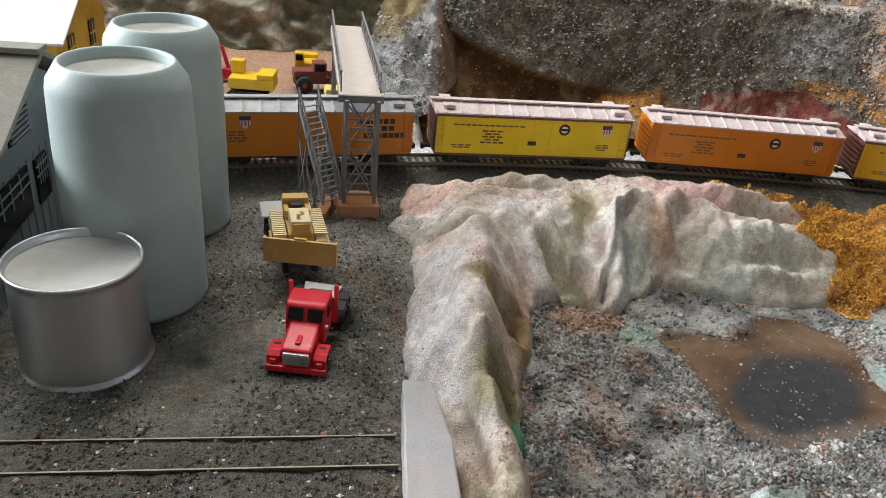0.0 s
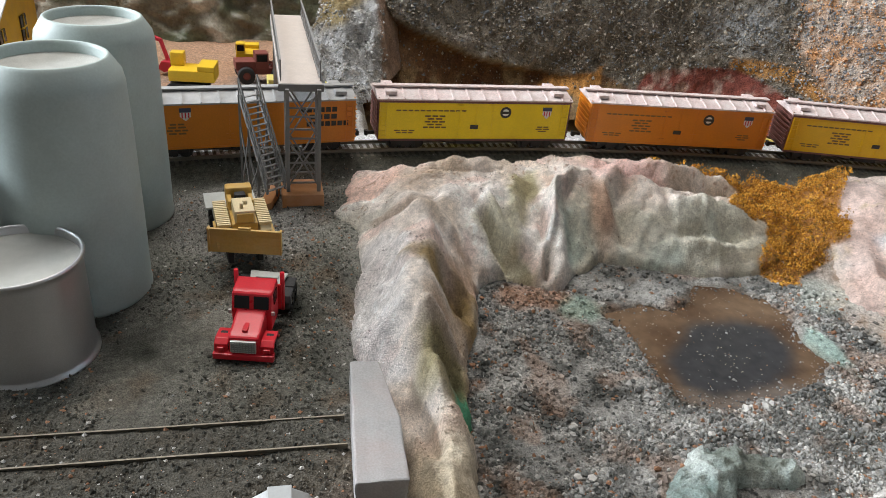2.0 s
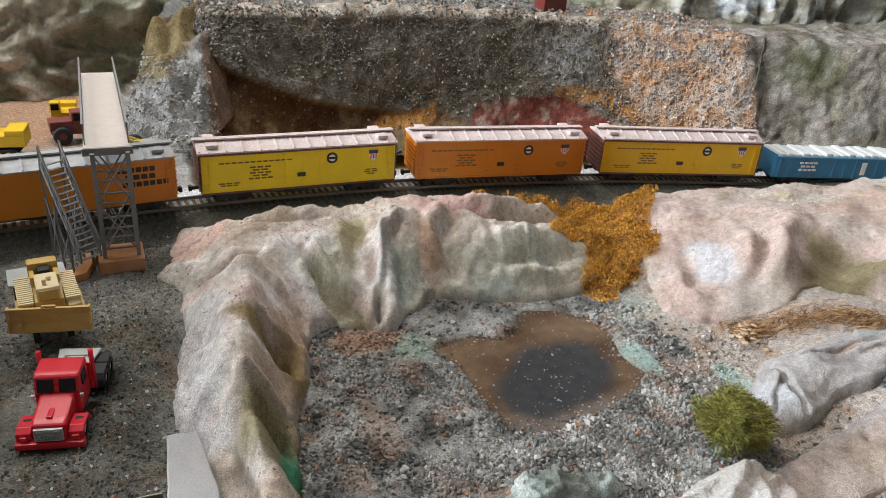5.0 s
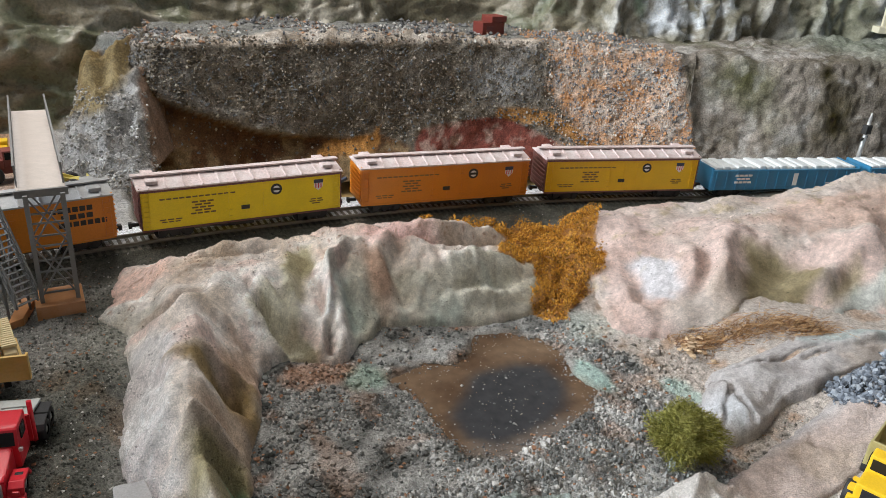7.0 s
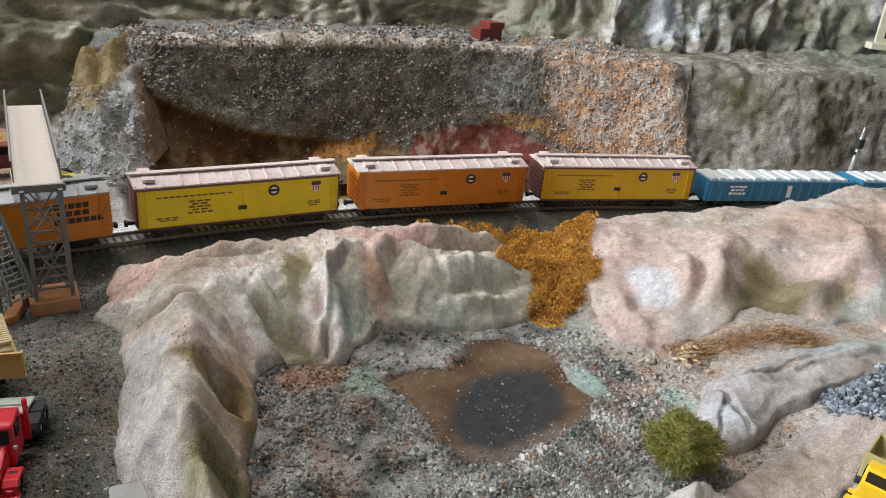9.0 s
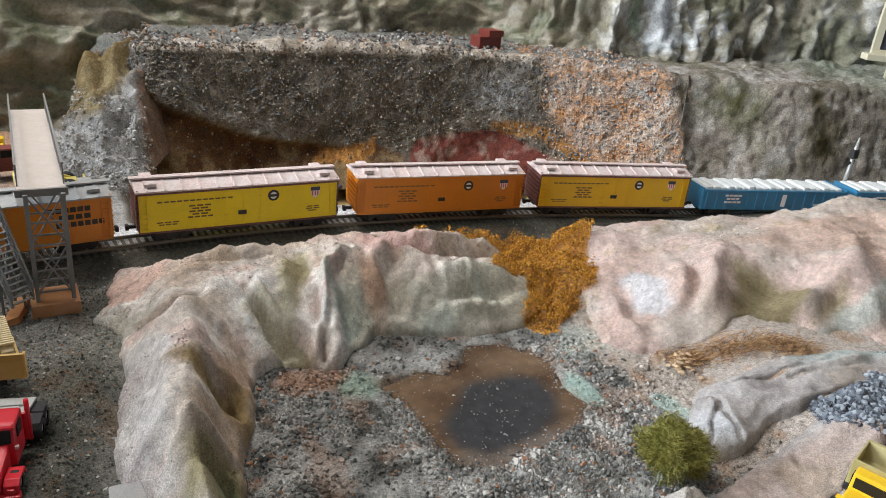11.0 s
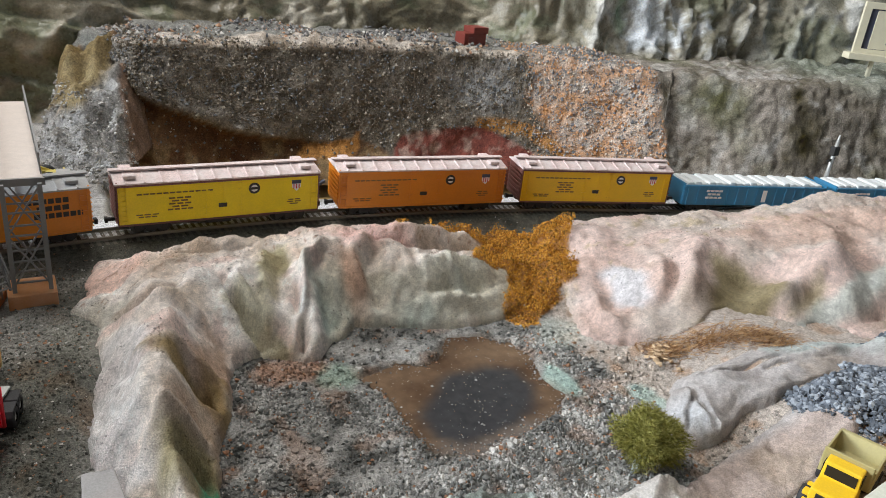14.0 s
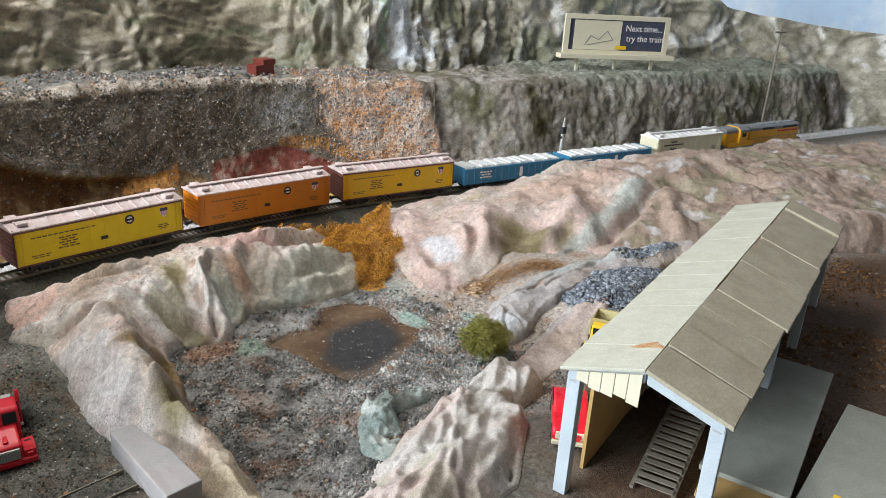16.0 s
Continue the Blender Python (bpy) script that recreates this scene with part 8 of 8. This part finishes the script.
for s in (-1, 1):
    part("lamp", add_cyl(B(), (-0.0258, s * 0.0045, 0.008), (-0.0248, s * 0.0045, 0.008), 0.0019), "inkred", car)
    part("side_window", box(-0.002, 0.012, s * 0.0106 - 0.0003, s * 0.0106 + 0.0003, 0.0138, 0.0182), "glass", car)
    for wx in (-0.015, 0.015):
        wheel(car, wx, s * 0.0095, 0.0045, 0.003)


def dump_truck():
    """A tipper, nose towards -x of its own axes."""
    ob = thing("dump_truck", "bright yellow toy dump truck with an olive tipping bed", "truck", m=pose(0.318, 0.131, ground_z(0.318, 0.131) + float(crag_height(np.array([0.335]), np.array([0.135]))[0]) + 0.0004, 0, 0, 20))
    part("chassis", box(0.002, 0.05, -0.006, 0.006, 0.005, 0.0085, bevel=0.0004), "black", ob)
    hood = B()
    add_box(hood, 0.0, 0.014, -0.0085, 0.0085, 0.006, 0.0155, bevel=0.001)
    add_box(hood, -0.0015, 0.002, -0.0105, 0.0105, 0.0045, 0.0085, bevel=0.0005)
    for s in (-1, 1):
        add_box(hood, 0.001, 0.011, s * 0.0095 - 0.0018, s * 0.0095 + 0.0018, 0.0095, 0.0115, bevel=0.0005)
    part("hood", hood, "yellow", ob)
    part("grille", box(-0.0006, 0.0004, -0.0055, 0.0055, 0.009, 0.0138, bevel=0.0002), "black", ob)
    cab = part("cab", box(0.0125, 0.022, -0.0088, 0.0088, 0.007, 0.024, bevel=0.001, taper=(0.85, 0.92)), "yellow", ob)
    part("windscreen", box(0.0127, 0.0134, -0.0068, 0.0068, 0.0168, 0.0222), "glass", cab)
    for s in (-1, 1):
        part("side_window", box(0.0148, 0.0196, s * 0.0085 - 0.0003, s * 0.0085 + 0.0003, 0.0165, 0.0218), "glass", cab)
        for wx in (0.006, 0.036, 0.046):
            wheel(ob, wx, s * 0.0102, 0.0058, 0.005)
    part("tipping_bed", add_prism(B(), [(0.02, 0.0265), (0.0245, 0.0105), (0.05, 0.0105), (0.055, 0.0205), (0.0525, 0.0205), (0.0485, 0.0125), (0.0262, 0.0125), (0.0255, 0.0215), (0.0215, 0.0265)], -0.011, 0.011, "y", 0.0004), "olivebed", ob, "dusty olive tipping bed")
    for s in (-1, 1):
        part("bed_side", add_prism(B(), [(0.0245, 0.0105), (0.0245, 0.0215), (0.054, 0.0205), (0.05, 0.0105)], s * 0.0112 - 0.0005, s * 0.0112 + 0.0005, "y", 0.0002), "olivebed", ob)
    return ob


dump_truck()


# ---------------------------------------------------------------- plants
def fibres(rng, n, centre, radii, length, width, floor_z=None):
    """Short bent blades that fill an uneven crown."""
    v, f = [], []
    for k in range(n):
        d = Vector(rng.normal(0, 1, 3))
        d.normalize()
        r = rng.uniform(0.45, 1.0) ** 0.6
        lump = 1 + 0.22 * math.sin(5 * d.x + 2) * math.sin(4 * d.y + 1) + 0.12 * math.sin(9 * d.z)
        p = Vector((d.x * radii[0], d.y * radii[1], d.z * radii[2])) * r * lump
        p = Vector(centre) + p
        if floor_z is not None and p.z < floor_z:
            continue
        t = (d + Vector(rng.normal(0, 0.7, 3))).normalized() * length * rng.uniform(0.5, 1.3)
        w = t.cross(Vector(rng.normal(0, 1, 3))).normalized() * width
        b = len(v)
        v += [p - w, p + w, p + t * 0.6 + w * 0.7 + Vector((0, 0, -0.0004)), p + t]
        f += [[b, b + 1, b + 2], [b, b + 2, b + 3]]
    return v, f


def bush():
    ob = thing("bush", "olive green fibre bush on a pale blue-grey wire stem", "bush", m=pose(0.272, 0.2, ground_z(0.272, 0.2) - 0.001))
    v, f = fibres(RNG, 15000, (0.004, 0.002, 0.0195), (0.0172, 0.0165, 0.0142), 0.0024, 0.00011, 0.004)
    c = from_arrays("crown", v, f, M["olive"], smooth=False)
    c.parent = ob
    for a, q, r in (((0, 0, 0), (-0.004, -0.002, 0.014), 0.0012), ((-0.0035, 0, 0.0), (-0.0075, -0.003, 0.013), 0.001), ((-0.002, -0.001, 0.008), (0.003, -0.004, 0.016), 0.0008), ((0.001, 0, 0.004), (0.006, 0.002, 0.018), 0.0009)):
        part("stem", add_cyl(B(), a, q, r, r * 0.6, 8), "shed_post", ob)
    core = B()
    bmesh.ops.create_icosphere(core, subdivisions=3, radius=1.0)
    for w in core.verts:
        n = 0.86 + 0.25 * noise.noise(w.co * 2.2) + 0.1 * noise.noise(w.co * 6)
        w.co = Vector((0.004 + w.co.x * 0.0125 * n, 0.002 + w.co.y * 0.012 * n, 0.019 + w.co.z * 0.0095 * n))
    part("inner_mass", core, "olive", ob)
    return ob


bush()


def hill_over(x, y):
    a, b2 = np.array([float(x)]), np.array([float(y)])
    return float(max(east_height(a, b2)[0], crag_height(a, b2)[0]))


def straw_tuft():
    ob = thing("straw_tuft", "tangle of dry orange-brown straw at the foot of the hill", "dry grass", m=pose(0, 0, 0))
    v, f = [], []
    xs = 0.35 + 0.082 * RNG.uniform(0, 1, 1000)
    ys = 0.281 - 0.46 * (xs - 0.35) + RNG.normal(0, 0.0048, 1000)
    zs = ground_height(xs, ys) + np.maximum(east_height(xs, ys), crag_height(xs, ys)) + 0.0002
    for x, y, z in zip(xs.tolist(), ys.tolist(), zs.tolist()):
        a, b2 = RNG.uniform(0, 6.28), RNG.uniform(-3.2, 3.2)
        L, up, ph = RNG.uniform(0.004, 0.013), RNG.uniform(0.0, 0.006) * RNG.uniform(0.2, 1), RNG.uniform(0, 6.28)
        pts = [Vector((x + L * t * math.cos(a + b2 * t), y + L * t * math.sin(a + b2 * t), z + up + 0.0022 * math.sin(3.0 * t + ph))) for t in (0, 0.25, 0.5, 0.75, 1)]
        for p, q in zip(pts, pts[1:]):
            s = (q - p).cross(Vector((0.2, -0.5, 0.8))).normalized() * 0.00019
            i = len(v)
            v += [p - s, p + s, q + s, q - s]
            f += [[i, i + 1, i + 2, i + 3]]
    o = from_arrays("straw_mass", v, f, M["straw"], smooth=False)
    o.parent = ob
    places = np.stack([RNG.normal(0.352, 0.004, 60), RNG.normal(0.274, 0.004, 60), ground_z(0.352, 0.274) + hill_over(0.352, 0.274) + RNG.uniform(0.0, 0.007, 60)], -1)
    l = scatter("dead_leaves", places, RNG.uniform(0.0008, 0.0022, 60), M["twig"], RNG, 0.5, 0.5)
    l.parent = ob
    return ob


straw_tuft()
